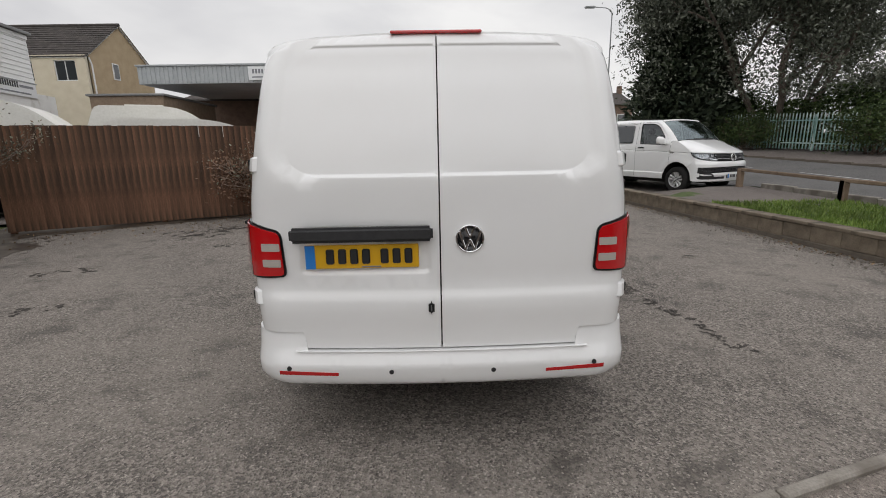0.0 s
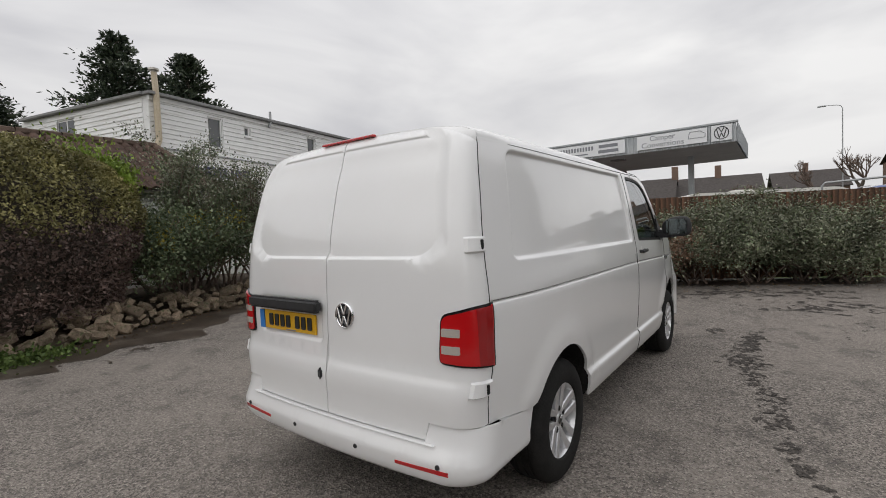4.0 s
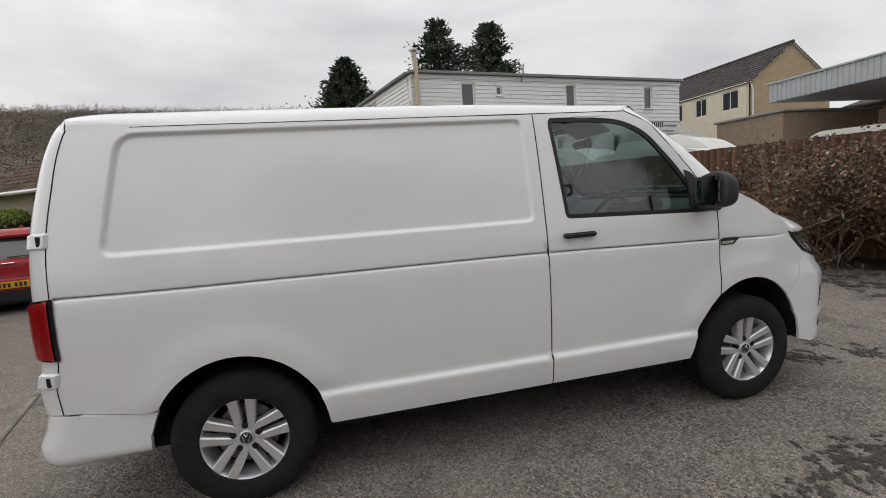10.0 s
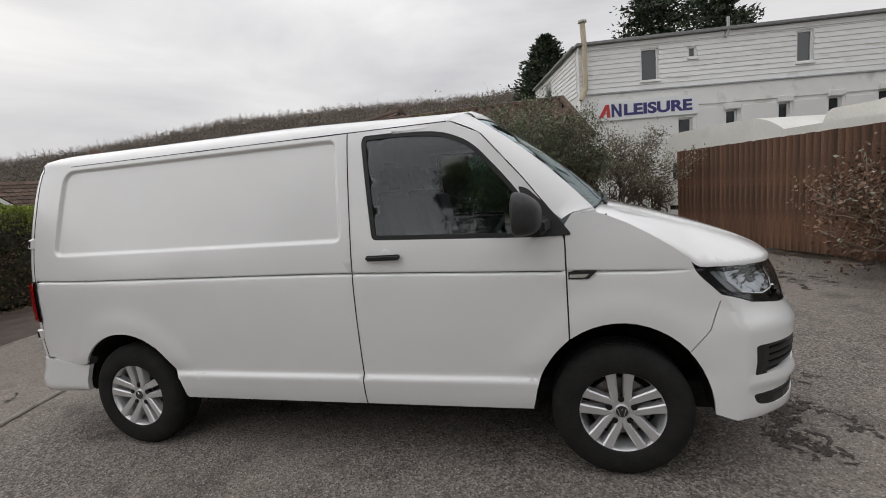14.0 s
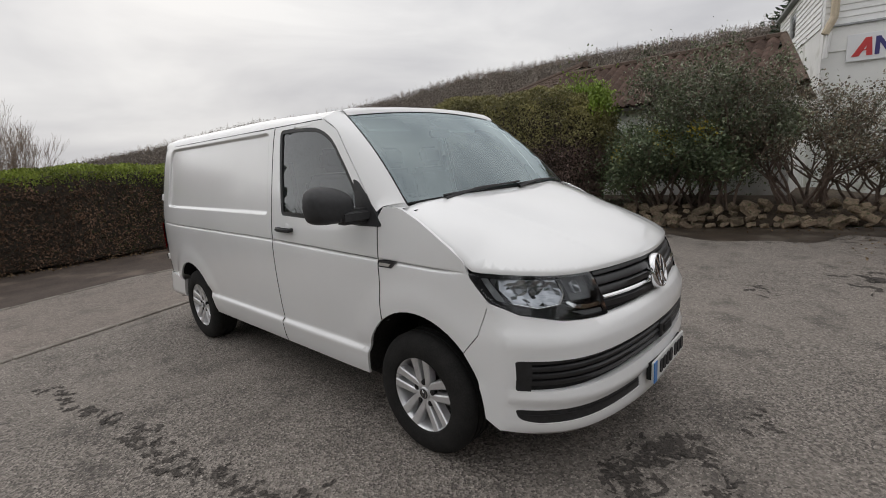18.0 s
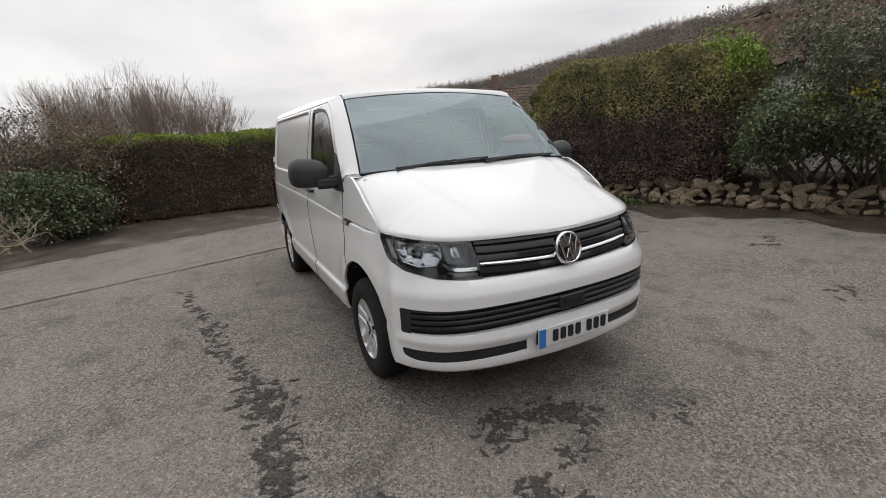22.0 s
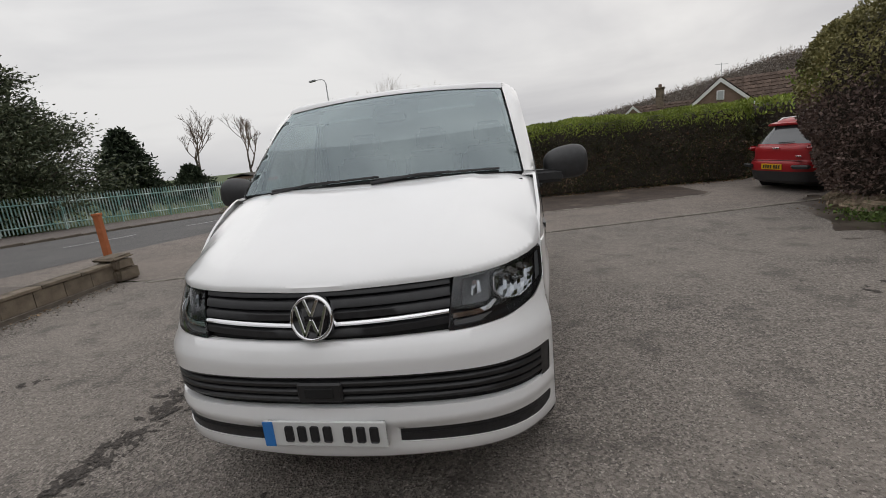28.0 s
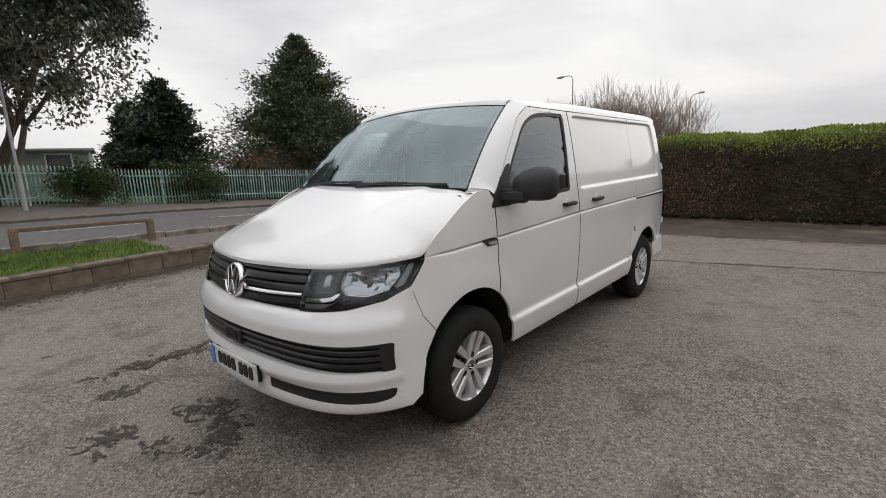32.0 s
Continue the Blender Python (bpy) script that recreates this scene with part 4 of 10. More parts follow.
# close-boarded fence
FA, FB = (-7.8, 6.38), (3.7, 12.05)
f_len, f_ang = math.hypot(FB[0] - FA[0], FB[1] - FA[1]), math.degrees(math.atan2(FB[1] - FA[1], FB[0] - FA[0]))
fence = thing("board_fence", (*FA, 0), f_ang, "tall brown-stained close-boarded timber fence with green algae below", "fence", kind="structure")
bms = []
for k in range(5):
    h = 1.93 + random.uniform(-0.004, 0.004)
    bms.append(mesh_of("board", prism([(0, 0), (0.125, 0.002), (0.125, -0.012), (0, -0.024)], "z", 0.04, h), "fence_wood"))
x = 0.0
while x < f_len:
    part("board", random.choice(bms), None, fence, at=Matrix.Translation((x, random.uniform(-0.004, 0.004), random.uniform(-0.004, 0.004))) @ Matrix.Rotation(random.uniform(-0.006, 0.006), 4, "Y"))
    x += 0.113
for z in (0.35, 1.0, 1.65):
    part("rail", boxm((f_len / 2, 0.05, z), (f_len, 0.05, 0.08), 0.006), "fence_wood", fence)
x = 0.0
while x < f_len:
    part("post", boxm((x + 0.05, 0.1, 0.97), (0.1, 0.1, 1.94), 0.008), "fence_wood", fence)
    x += 2.4

# green palisade fence beyond the road
PAL = smoothline([(10.5, 44), (13.8, 32), (17.4, 23.5), (21.5, 14), (24.6, 5), (25.2, -4), (23.6, -12), (19.8, -22), (13.5, -35)], 8)
pal = thing("palisade_fence", label="green-painted steel palisade fence with pointed pales, paint fading", category="fence", kind="structure")
pm = prism([(-0.033, 0), (-0.012, 0), (0, 0.012), (0.012, 0), (0.033, 0), (0.033, 0.006), (0, 0.02), (-0.033, 0.006)], "z", 0.05, 1.82)
for v in pm.verts:
    if v.co.z > 1 and abs(v.co.x) > 0.03:
        v.co.z -= 0.11
pale = mesh_of("pale", pm, "palisade")
rest_v, rest_f = [], []
near = 0
for x, y, a in along(PAL, 0.155):
    z = ground_height(x, y) + 0.09
    if -10.5 < y < 27 and near < 298:
        part("pale", pale, None, pal, at=Matrix.Translation((x, y, z)) @ Matrix.Rotation(a + math.pi, 4, "Z"))
        near += 1
    else:
        b = len(rest_v)
        c, s = math.cos(a), math.sin(a)
        rest_v += [(x + c * u, y + s * u, z + h) for u, h in ((-0.033, 0.05), (0.033, 0.05), (0.033, 1.7), (0, 1.82), (-0.033, 1.7))]
        rest_f.append(tuple(range(b, b + 5)))
part("pales", (rest_v, rest_f), "palisade", pal, kind="stuff")
rail_pts = along(PAL, 1.0)
for h in (0.35, 1.45):
    part("rail", tubes([((p[0], p[1], ground_height(p[0], p[1]) + 0.09 + h), (q[0], q[1], ground_height(q[0], q[1]) + 0.09 + h), 0.03, 0.03) for p, q in zip(rail_pts, rail_pts[1:])], 4), "palisade", pal)
for x, y, a in along(PAL, 2.75):
    part("post", boxm((x, y, ground_height(x, y) + 0.95), (0.06, 0.1, 1.75), 0, Matrix.Rotation(a, 3, "Z")), "palisade", pal)

# rubble retaining edge of the planting bed
RUB = smoothline([(-6.4, -2.6), (-5.8, -1.95), (-5.55, -1.1), (-5.85, -0.3), (-6.1, 0.5), (-6.6, 1.6), (-7.1, 3.0), (-7.6, 4.6), (-8.0, 5.8), (-8.6, 6.9)], 6)
rub = thing("rubble_wall", label="low dry rubble wall of uneven brown-grey stones holding the planting bed", category="wall", kind="structure")
st_m = []
for k in range(9):
    bm = bmesh.new()
    ax = (random.uniform(0.9, 1.35), random.uniform(0.6, 0.95), random.uniform(0.5, 0.85))
    box(bm, (0, 0, 0), ax, 0.11)
    for v in bm.verts:
        v.co += Vector((random.uniform(-1, 1), random.uniform(-1, 1), random.uniform(-1, 1))) * 0.12
    st_m.append(mesh_of("stone", bm, "stone"))
count = 0
for row, (h, back) in enumerate(((0.06, 0.0), (0.17, 0.09), (0.28, 0.2), (0.36, 0.32))):
    for x, y, a in along(RUB, 0.215 if row < 2 else 0.26):
        if y < -1.6 and row > 1 or count > 297:
            continue
        s = 0.085 + 0.19 * random.random() ** 1.4
        nx, ny = -math.sin(a), math.cos(a)
        part("stone", random.choice(st_m), None, rub, at=Matrix.Translation((x + nx * (back + random.uniform(-0.05, 0.06)), y + ny * (back + random.uniform(-0.05, 0.06)), h + random.uniform(-0.04, 0.04))) @ Euler((random.uniform(-0.6, 0.6), random.uniform(-0.6, 0.6), a + random.uniform(-1.2, 1.2))).to_matrix().to_4x4() @ Matrix.Diagonal((s, s, s, 1)))
        count += 1
bed_l, bed_r = offset_line(RUB, -0.12), offset_line(RUB, -4.0)
bv, bf = [], []
for (ax, ay), (bx, by) in zip(bed_l, bed_r):
    for k in range(5):
        t = k / 4
        bv.append((ax + (bx - ax) * t, ay + (by - ay) * t, 0.02 + 0.36 * min(1, t * 8)))
for i in range(len(bed_l) - 1):
    for k in range(4):
        a = i * 5 + k
        bf.append((a, a + 1, a + 6, a + 5))
solo("planting_bed", (bv, bf), "litter", "raised bed of dark soil and leaf litter", "soil", smooth=True, kind="structure")
lit_l, lit_r = offset_line(RUB, -0.1), [offset_line(RUB, (1.15 + 0.3 * math.sin(k * 0.5) + 0.18 * math.sin(k * 1.17 + 1)) * (0.35 + 0.65 * smooth_step((RUB[k][1] + 1.4) / 1.6)))[k] for k in range(len(RUB))]
solo("leaf_litter", ([(x, y, 0.005) for p in zip(lit_l, lit_r) for x, y in p], [(2 * i, 2 * i + 1, 2 * i + 3, 2 * i + 2) for i in range(len(lit_l) - 1)]), "wet_dirt", "dark wet dirt along the foot of the rubble wall", "leaf litter", kind="structure")
solo("leaf_litter", blots([p for p in offset_line(RUB, 1.2) if p[1] > 0.2], 0.2, 60, 0.06, 51), "wet_dirt", "ragged patches of wet dirt before the rubble wall", "leaf litter", kind="structure")
soil_l = [p for p in EDGE_B if p[0] < 4.9]
solo("bare_soil", ([(x, y, 0.003 + ground_height(x, y)) for p in soil_l for x, y in ((p[0], p[1] - 0.02), (p[0] * 0.98, (p[1] - 0.02) * 0.6 - 2.3), (p[0] * 0.95, -6.1))], [(3 * i + k, 3 * i + k + 1, 3 * i + k + 4, 3 * i + k + 3) for i in range(len(soil_l) - 1) for k in (0, 1)]), "soil", "dark brown bare soil between the edging and the hedge", "soil", smooth=True, kind="structure")
solo("planting_bed", flat_poly([(3.4, -6.3), (3.5, -4.6), (3.9, -3.3), (4.4, -2.5), (4.9, -2.0), (5.4, -1.8), (5.9, -2.6), (6.3, -3.6), (6.5, -4.6), (6.7, -6.2), (6.2, -7.6), (4.6, -7.2)], 0.4, lambda x, y: ground_height(x, y) + 0.007), "soil", "dark bare soil bed at the end of the hedge", "soil bed", kind="structure")
solo("leaf_litter", ([(FA[0] + 0.2, FA[1] - 0.55, 0.006), (-4.4, 7.9, 0.006), (-1.6, 8.6, 0.006), (1.2, 9.85, 0.006), (3.85, 11.0, 0.006), (3.7, 12.0, 0.006), (-1.5, 9.9, 0.006), (FA[0] - 0.9, FA[1] + 0.3, 0.006)], [(0, 1, 6, 7), (1, 2, 6), (2, 3, 6), (3, 4, 5, 6)]), "wet_dirt", "dark wet dirt and leaf litter under the fence and bushes", "leaf litter", kind="structure")
lp = []
for x, y, a in along(RUB, 0.02):
    lp.append((x + math.sin(a) * abs(rng.normal(0, 0.3)), y - math.cos(a) * abs(rng.normal(0, 0.3)), 0.012))
for k in range(900):
    t = rng.random()
    lp.append((FA[0] + (FB[0] - FA[0]) * t + rng.normal(0, 0.2) + 0.4, FA[1] + (FB[1] - FA[1]) * t - abs(rng.normal(0.7, 0.5)), 0.012))
for k in range(500):
    y = rng.uniform(0.8, 11)
    lp.append((wall_x(y) - 0.13 - abs(rng.normal(0, 0.12)), y, 0.01))
crumbs = []
for k in range(1500):
    y = rng.uniform(0.7, 11)
    x, r = wall_x(y) - 0.13 - rng.exponential(0.13), rng.uniform(0.004, 0.013)
    a = rng.uniform(0, 6.28)
    crumbs.append(((x, y, 0.004), (x + math.cos(a) * r * 2, y + math.sin(a) * r * 2, 0.004 + r), r, r * 0.5))
solo("mortar_crumbs", tubes(crumbs, 5), "kerb", "pale mortar crumbs and grit along the wall foot", "grit", kind="stuff")
solo("fallen_leaves", leaves(np.array(lp), 0.035, slim=0.6), "dead_leaf", "scattered small dead leaves along the edges", "leaves", kind="stuff")


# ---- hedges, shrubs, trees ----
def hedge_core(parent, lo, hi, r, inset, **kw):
    # added solid block, coloured dark for the shade in the leaf gaps
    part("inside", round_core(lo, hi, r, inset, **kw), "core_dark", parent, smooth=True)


# clipped hedge along the side road: green top, browned sides
hs = thing("clipped_hedge", (0, -6.6, 0), 4.5, label="long clipped hedge, fresh green on top and browned below", category="hedge")
HL, HH = (-6.6, -0.75, 0.05), (4.4, 0.9, 1.9)
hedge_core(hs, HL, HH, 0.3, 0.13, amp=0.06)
p, d = shell_points(95000, HL, HH, 0.3, 0.07, 1.7, 0.4)
p -= d * rng.exponential(0.05, (len(p), 1))
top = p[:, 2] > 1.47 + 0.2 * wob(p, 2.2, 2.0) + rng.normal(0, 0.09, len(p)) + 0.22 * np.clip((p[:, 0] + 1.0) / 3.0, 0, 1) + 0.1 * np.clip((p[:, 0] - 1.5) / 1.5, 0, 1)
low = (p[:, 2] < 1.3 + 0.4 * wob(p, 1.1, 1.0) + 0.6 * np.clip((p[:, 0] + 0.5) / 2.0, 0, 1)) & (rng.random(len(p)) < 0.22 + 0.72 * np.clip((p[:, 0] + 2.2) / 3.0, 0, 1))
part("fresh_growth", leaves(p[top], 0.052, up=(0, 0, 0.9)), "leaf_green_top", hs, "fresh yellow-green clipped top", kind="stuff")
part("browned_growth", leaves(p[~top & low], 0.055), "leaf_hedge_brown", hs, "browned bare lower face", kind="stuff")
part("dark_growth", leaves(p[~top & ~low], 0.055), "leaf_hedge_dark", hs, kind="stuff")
lp = np.c_[rng.uniform(-6.4, 4.3, 900), rng.uniform(0.75, 1.15, 900), np.full(900, 0.02)]
part("fallen_leaves", leaves(lp, 0.05), "dead_leaf", hs, kind="stuff")

# hedge further along, beyond the parked red car
hs2 = thing("clipped_hedge", (-11.5, -8.2, 0), rz=12, label="clipped green hedge beside the parked red car", category="hedge")
hedge_core(hs2, (-5, -0.8, 0), (5, 0.8, 1.95), 0.3, 0.13, amp=0.06)
p, d = shell_points(15000, (-5, -0.8, 0), (5, 0.8, 1.95), 0.3, 0.07, 1.7, 0.9)
part("fresh_growth", leaves(p[p[:, 2] > 1.5], 0.1, up=(0, 0, 0.9)), "leaf_green_top", hs2, kind="stuff")
part("dark_growth", leaves(p[p[:, 2] <= 1.5], 0.1), "leaf_hedge_dark", hs2, kind="stuff")

# big rounded hedge on the planting bed: olive top, purple-brown below
hw = thing("rounded_hedge", (-7.12, -0.57, 0.25), 25, label="big rounded hedge, olive on top and dark purple-brown below", category="hedge")
WL, WH = (-1.5, -2.3, 0.0), (1.5, 2.3, 2.75)
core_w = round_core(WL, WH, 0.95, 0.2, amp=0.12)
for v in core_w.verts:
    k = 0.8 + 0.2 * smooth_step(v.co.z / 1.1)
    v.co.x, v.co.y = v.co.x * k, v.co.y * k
# added filler again; its dark colour gives the shade behind the leaves
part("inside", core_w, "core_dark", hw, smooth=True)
p, d = shell_points(125000, WL, WH, 0.95, 0.13, 1.9, 2.0)
p -= d * (rng.exponential(0.06, (len(p), 1)) - 0.05 * wob(p, 9.0, 1.0)[:, None])
thin = rng.random(len(p)) < 0.25 + 0.75 * np.clip(p[:, 2] / 0.5, 0, 1)
p, d = p[thin], d[thin]
p[:, :2] *= (0.8 + 0.2 * np.clip(p[:, 2] / 1.1, 0, 1) ** 0.7)[:, None]
hi = p[:, 2] > 1.5 + 0.3 * wob(p, 1.9, 4.0) + rng.normal(0, 0.14, len(p))
lime = (p[:, 1] > 1.7) & (p[:, 2] > 2.25 + rng.normal(0, 0.15, len(p)))
part("olive_growth", leaves(p[hi & ~lime], 0.05), "leaf_olive", hw, kind="stuff")
part("dark_growth", leaves(p[~hi], 0.054), "leaf_purple", hw, "dark purple-brown lower leaves", kind="stuff")
q = p[lime] + d[lime] * rng.exponential(0.07, (lime.sum(), 1))
part("lime_growth", leaves(np.r_[q, np.c_[rng.normal(0.5, 0.25, 700), rng.normal(1.6, 0.22, 700), 2.55 + rng.exponential(0.14, 700)], np.c_[rng.normal(1.05, 0.15, 420), rng.normal(-1.75, 0.2, 420), rng.normal(1.75, 0.16, 420)]], 0.07, up=(0, 0, 0.8)), "leaf_lime", hw, "lime-green young shoots", kind="stuff")
for gx0, gy0, gn in ((-5.75, -0.15, 1300), (-5.55, -0.55, 450)):
    w = thing("weed_patch", (gx0, gy0, 0), label="patch of bright green low weeds at the wall foot", category="weeds")
    p = np.c_[rng.normal(0, 0.2, gn), rng.normal(0, 0.33, gn), np.abs(rng.normal(0.03, 0.05, gn))]
    part("weed_leaves", leaves(p, 0.05, up=(0, 0, 0.6), slim=0.8), "leaf_ground", w, kind="stuff")


def branch_out(segs, p, d, ln, r, depth, rand, spread=0.6, rise=0.12, kids=(2, 3), shrink=0.72, tips=None):
    """Grows a limb and its side limbs, as sticks."""
    steps = 3
    q, dd = Vector(p), Vector(d).normalized()
    for k in range(steps):
        dd = (dd + Vector((rand.gauss(0, 0.13), rand.gauss(0, 0.13), rand.gauss(0, 0.10) + rise * 0.4))).normalized()
        e = q + dd * (ln / steps)
        segs.append((tuple(q), tuple(e), r * (1 - 0.3 * k / steps), r * (1 - 0.3 * (k + 1) / steps)))
        q = e
    if depth <= 0:
        if tips is not None:
            tips.append((tuple(q), tuple(dd)))
        return
    for _ in range(rand.randint(*kids)):
        nd = (dd + Vector((rand.gauss(0, spread), rand.gauss(0, spread), rand.gauss(rise, spread * 0.6)))).normalized()
        branch_out(segs, q, nd, ln * shrink * rand.uniform(0.8, 1.2), r * 0.62, depth - 1, rand, spread, rise, kids, shrink, tips)
    if tips is not None and depth < 3:
        tips.append((tuple(q), tuple(dd)))


def shrub(name, at, label, stems, ln, depth, leaf, n, size, seed, spread=0.6, extra=None, clump=0.14, wide=0.6, thick=0.03, wood="twig", bare=0.0, spots=0):
    rand = random.Random(seed)
    t = thing(name, at, label=label, category="shrub")
    segs, tips = [], []
    for k in range(stems):
        a = rand.uniform(0, 6.28)
        branch_out(segs, (rand.gauss(0, 0.15), rand.gauss(0, 0.2), 0), (math.cos(a) * wide, math.sin(a) * wide, 1), ln * rand.uniform(0.8, 1.2), thick, depth, rand, spread, 0.1, (2, 3), 0.75, tips)
    part("stem_framework", tubes(segs, 4), wood, t, kind="stuff")
    tp = np.array([q for q, _ in tips])
    pick = tp[rng.integers(0, len(tp), n)] + rng.normal(0, clump, (n, 3))
    pick[:, 2] = np.maximum(pick[:, 2], 0.03)
    pick = pick[(pick[:, 2] > bare) | (rng.random(len(pick)) < 0.12)]
    part("foliage", leaves(pick, size), leaf, t, kind="stuff")
    if extra:
        m, k, lo_z = extra
        pick = tp[tp[:, 2] > lo_z]
        pick = pick[:: max(1, len(pick) // spots)] if spots else pick
        pick = pick[rng.integers(0, len(pick), k)] + rng.normal(0, clump * 0.8, (k, 3))
        part("bright_foliage", leaves(pick, size), m, t, kind="stuff")
    return t


shrub("evergreen_shrub", (-7.65, 2.55, 0.3), "dense glossy green shrub with yellow variegated tips", 18, 0.62, 3, "leaf_shrub", 26000, 0.06, 3, 0.7, ("leaf_yellow", 2600, 1.1), 0.14, 0.85, spots=9)
shrub("evergreen_shrub", (-8.1, 3.2, 0.3), "dense glossy green shrub with yellow variegated tips", 14, 0.62, 3, "leaf_shrub", 20000, 0.065, 31, 0.65, ("leaf_yellow", 1500, 1.3), 0.15, 0.7, spots=6)
shrub("tall_shrub", (-8.35, 5.1, 0.3), "tall open reddish-brown shrub with small leaves and berries", 18, 0.68, 4, "leaf_brownshrub", 15000, 0.05, 5, 0.45, ("leaf_pale", 7000, 0.9), 0.10, 0.62, bare=0.95)
shrub("tall_shrub", (-7.9, 3.7, 0.3), "tall green-brown shrub with a pointed top behind the rubble wall", 8, 0.84, 4, "leaf_grey", 9000, 0.055, 15, 0.36, ("leaf_shrub", 8000, 0.9), 0.10, 0.26, bare=0.8)
shrub("low_shrub", (-8.9, 5.95, 0.25), "half-bare twiggy shrub beside the fence end", 12, 0.45, 3, "leaf_brownshrub", 2500, 0.05, 8, 0.6, None, 0.1, 0.8)

# grey-green bushes in front of the fence
for k, (bx, by, sc, n) in enumerate(((-3.3, 8.2, 0.56, 3500), (-2.1, 8.75, 0.64, 5000), (-0.9, 9.3, 0.62, 8000), (0.4, 9.9, 0.62, 14000), (1.5, 10.4, 0.6, 14000), (2.45, 10.85, 0.56, 13000), (3.0, 11.3, 0.42, 6000))):
    shrub("grey_bush", (bx, by, 0), "spreading grey-green bush with pale pointed leaves against the fence" if k > 2 else "half-bare brown bush with pale pointed leaves against the fence", 14 if k > 2 else 22, sc, 3, "leaf_grey" if k > 2 else "leaf_hedge_brown", int(n * (1.5 if k > 2 else 2.6)), 0.06, 40 + k, 0.62, ("leaf_shrub" if k > 2 else "leaf_pale", n // (2 if k > 2 else 4), 0.3), 0.12, 0.95, 0.022, "twig" if k > 2 else "thicket_twig")

# shrubs by the road at the hedge end
shrub("dark_shrub", (4.4, -4.2, 0), "dark green shrub at the end of the hedge", 16, 0.43, 3, "leaf_shrub", 17000, 0.065, 70, 0.65, ("leaf_hedge_dark", 6000, 0.2), 0.12, 1.0)
shrub("dark_shrub", (4.15, -5.75, 0), "brown half-bare shrub at the end of the hedge", 22, 0.72, 3, "leaf_brownshrub", 21000, 0.05, 71, 0.45, None, 0.09, 0.6, 0.02, "thicket_twig")
shrub("rose_bush", (4.95, -2.85, 0), "pale woody half-bare shrub with a few leaves", 9, 0.36, 3, "leaf_grey", 1100, 0.05, 72, 0.6, None, 0.05, 0.7, 0.026, "pale_twig")


def bare_bush(at, label, stems, ln, depth, seed, wide=0.55, category="tree", r=0.03, mat_name="twig"):
    rand = random.Random(seed)
    t = thing("bare_tree", at, label=label, category=category)
    segs = []
    for k in range(stems):
        a = rand.uniform(0, 6.28)
        branch_out(segs, (rand.gauss(0, 0.3), rand.gauss(0, 0.2), 0), (math.cos(a) * wide * rand.random(), math.sin(a) * wide * rand.random(), 1), ln * rand.uniform(0.85, 1.15), r, depth, rand, 0.34, 0.28, (3, 4), 0.7)
    part("limb_framework", tubes([q for q in segs if q[2] > r * 0.45], 4), mat_name, t, kind="stuff")
    part("twig_framework", tubes([q for q in segs if q[2] <= r * 0.45], 3), mat_name, t, kind="stuff")
    return t


bare_bush((2.4, -8.6, 0), "dense dome of bare grey-brown branches behind the hedge", 46, 1.08, 4, 5, 1.25, r=0.015, mat_name="thicket_twig")
bare_bush((4.2, -9.2, 0), "dense dome of bare grey-brown branches behind the hedge", 42, 1.06, 4, 6, 1.25, r=0.015, mat_name="thicket_twig")
bare_bush((5.6, -6.5, 0), "bare grey-brown bush at the end of the hedge", 22, 0.7, 4, 7, 0.9, r=0.015, mat_name="thicket_twig")
for k, (bx, by, s) in enumerate(((0.4, 41, 1.25), (7.3, 50, 1.3), (4.9, 55, 1.3), (42, -50, 3.4), (36.5, -53, 3.1), (24, -44, 2.6), (20, -60, 3.0))):
    rand = random.Random(90 + k)
    t = thing("bare_tree", (bx, by, ground_height(bx, by) if by > 0 else east_height(by)), label="bare winter tree with a fine twiggy crown", category="tree")
    segs = []
    branch_out(segs, (0, 0, 0), (0, 0, 1), s, 0.22, 5, rand, 0.5, 0.25, (3, 3), 0.72)
    part("trunk", tubes([q for q in segs if q[2] > 0.1], 6), "bark", t)
    part("twig_framework", tubes([q for q in segs if q[2] <= 0.1], 3), "twig", t, kind="stuff")


def conifer(at, h, r, label, seed, leaf="leaf_conifer", boughs=150, per=70, size=0.42, start=0.08, upturn=0.25, ragged=0.25, sharp=0.8):
    rand = random.Random(seed)
    t = thing("conifer", at, label=label, category="tree")
    part("trunk", tubes([((0, 0, -0.6), (0.05, 0, h * 0.5), r * 0.07, r * 0.045), ((0.05, 0, h * 0.5), (0, 0.03, h * 0.97), r * 0.045, 0.02)], 7), "bark", t)
    segs, pts, ups = [], [], []
    for k in range(boughs):
        z = h * (start + (0.98 - start) * (k / boughs) ** 0.9)
        reach = r * (1 - (z / h - start) / (1 - start)) ** sharp * rand.uniform(1 - ragged, 1 + ragged) + 0.12
        a = k * 2.39996 + rand.uniform(-0.3, 0.3)
        d = Vector((math.cos(a), math.sin(a), upturn * rand.uniform(-0.3, 1.3)))
        segs.append(((0, 0, z), tuple(Vector((0, 0, z)) + d * reach * 0.95), 0.03 + reach * 0.012, 0.008))
        n = max(8, int(per * reach / r + 8))
        u = np.sqrt(rng.random(n)) * reach
        q = np.c_[u * d.x, u * d.y, z + u * d.z - 0.05 * u * u / max(reach, 0.3)] + rng.normal(0, 1, (n, 3)) * (0.10 + 0.09 * u[:, None]) * (1, 1, 0.55)
        pts.append(q)
        ups.append(np.tile((d.x * 0.9, d.y * 0.9, 0.25), (n, 1)))
    part("bough_framework", tubes(segs, 3), "bark", t)
    part("crown", leaves(np.concatenate(pts), size, slim=0.38, up=np.concatenate(ups)), leaf, t, kind="stuff")
    return t


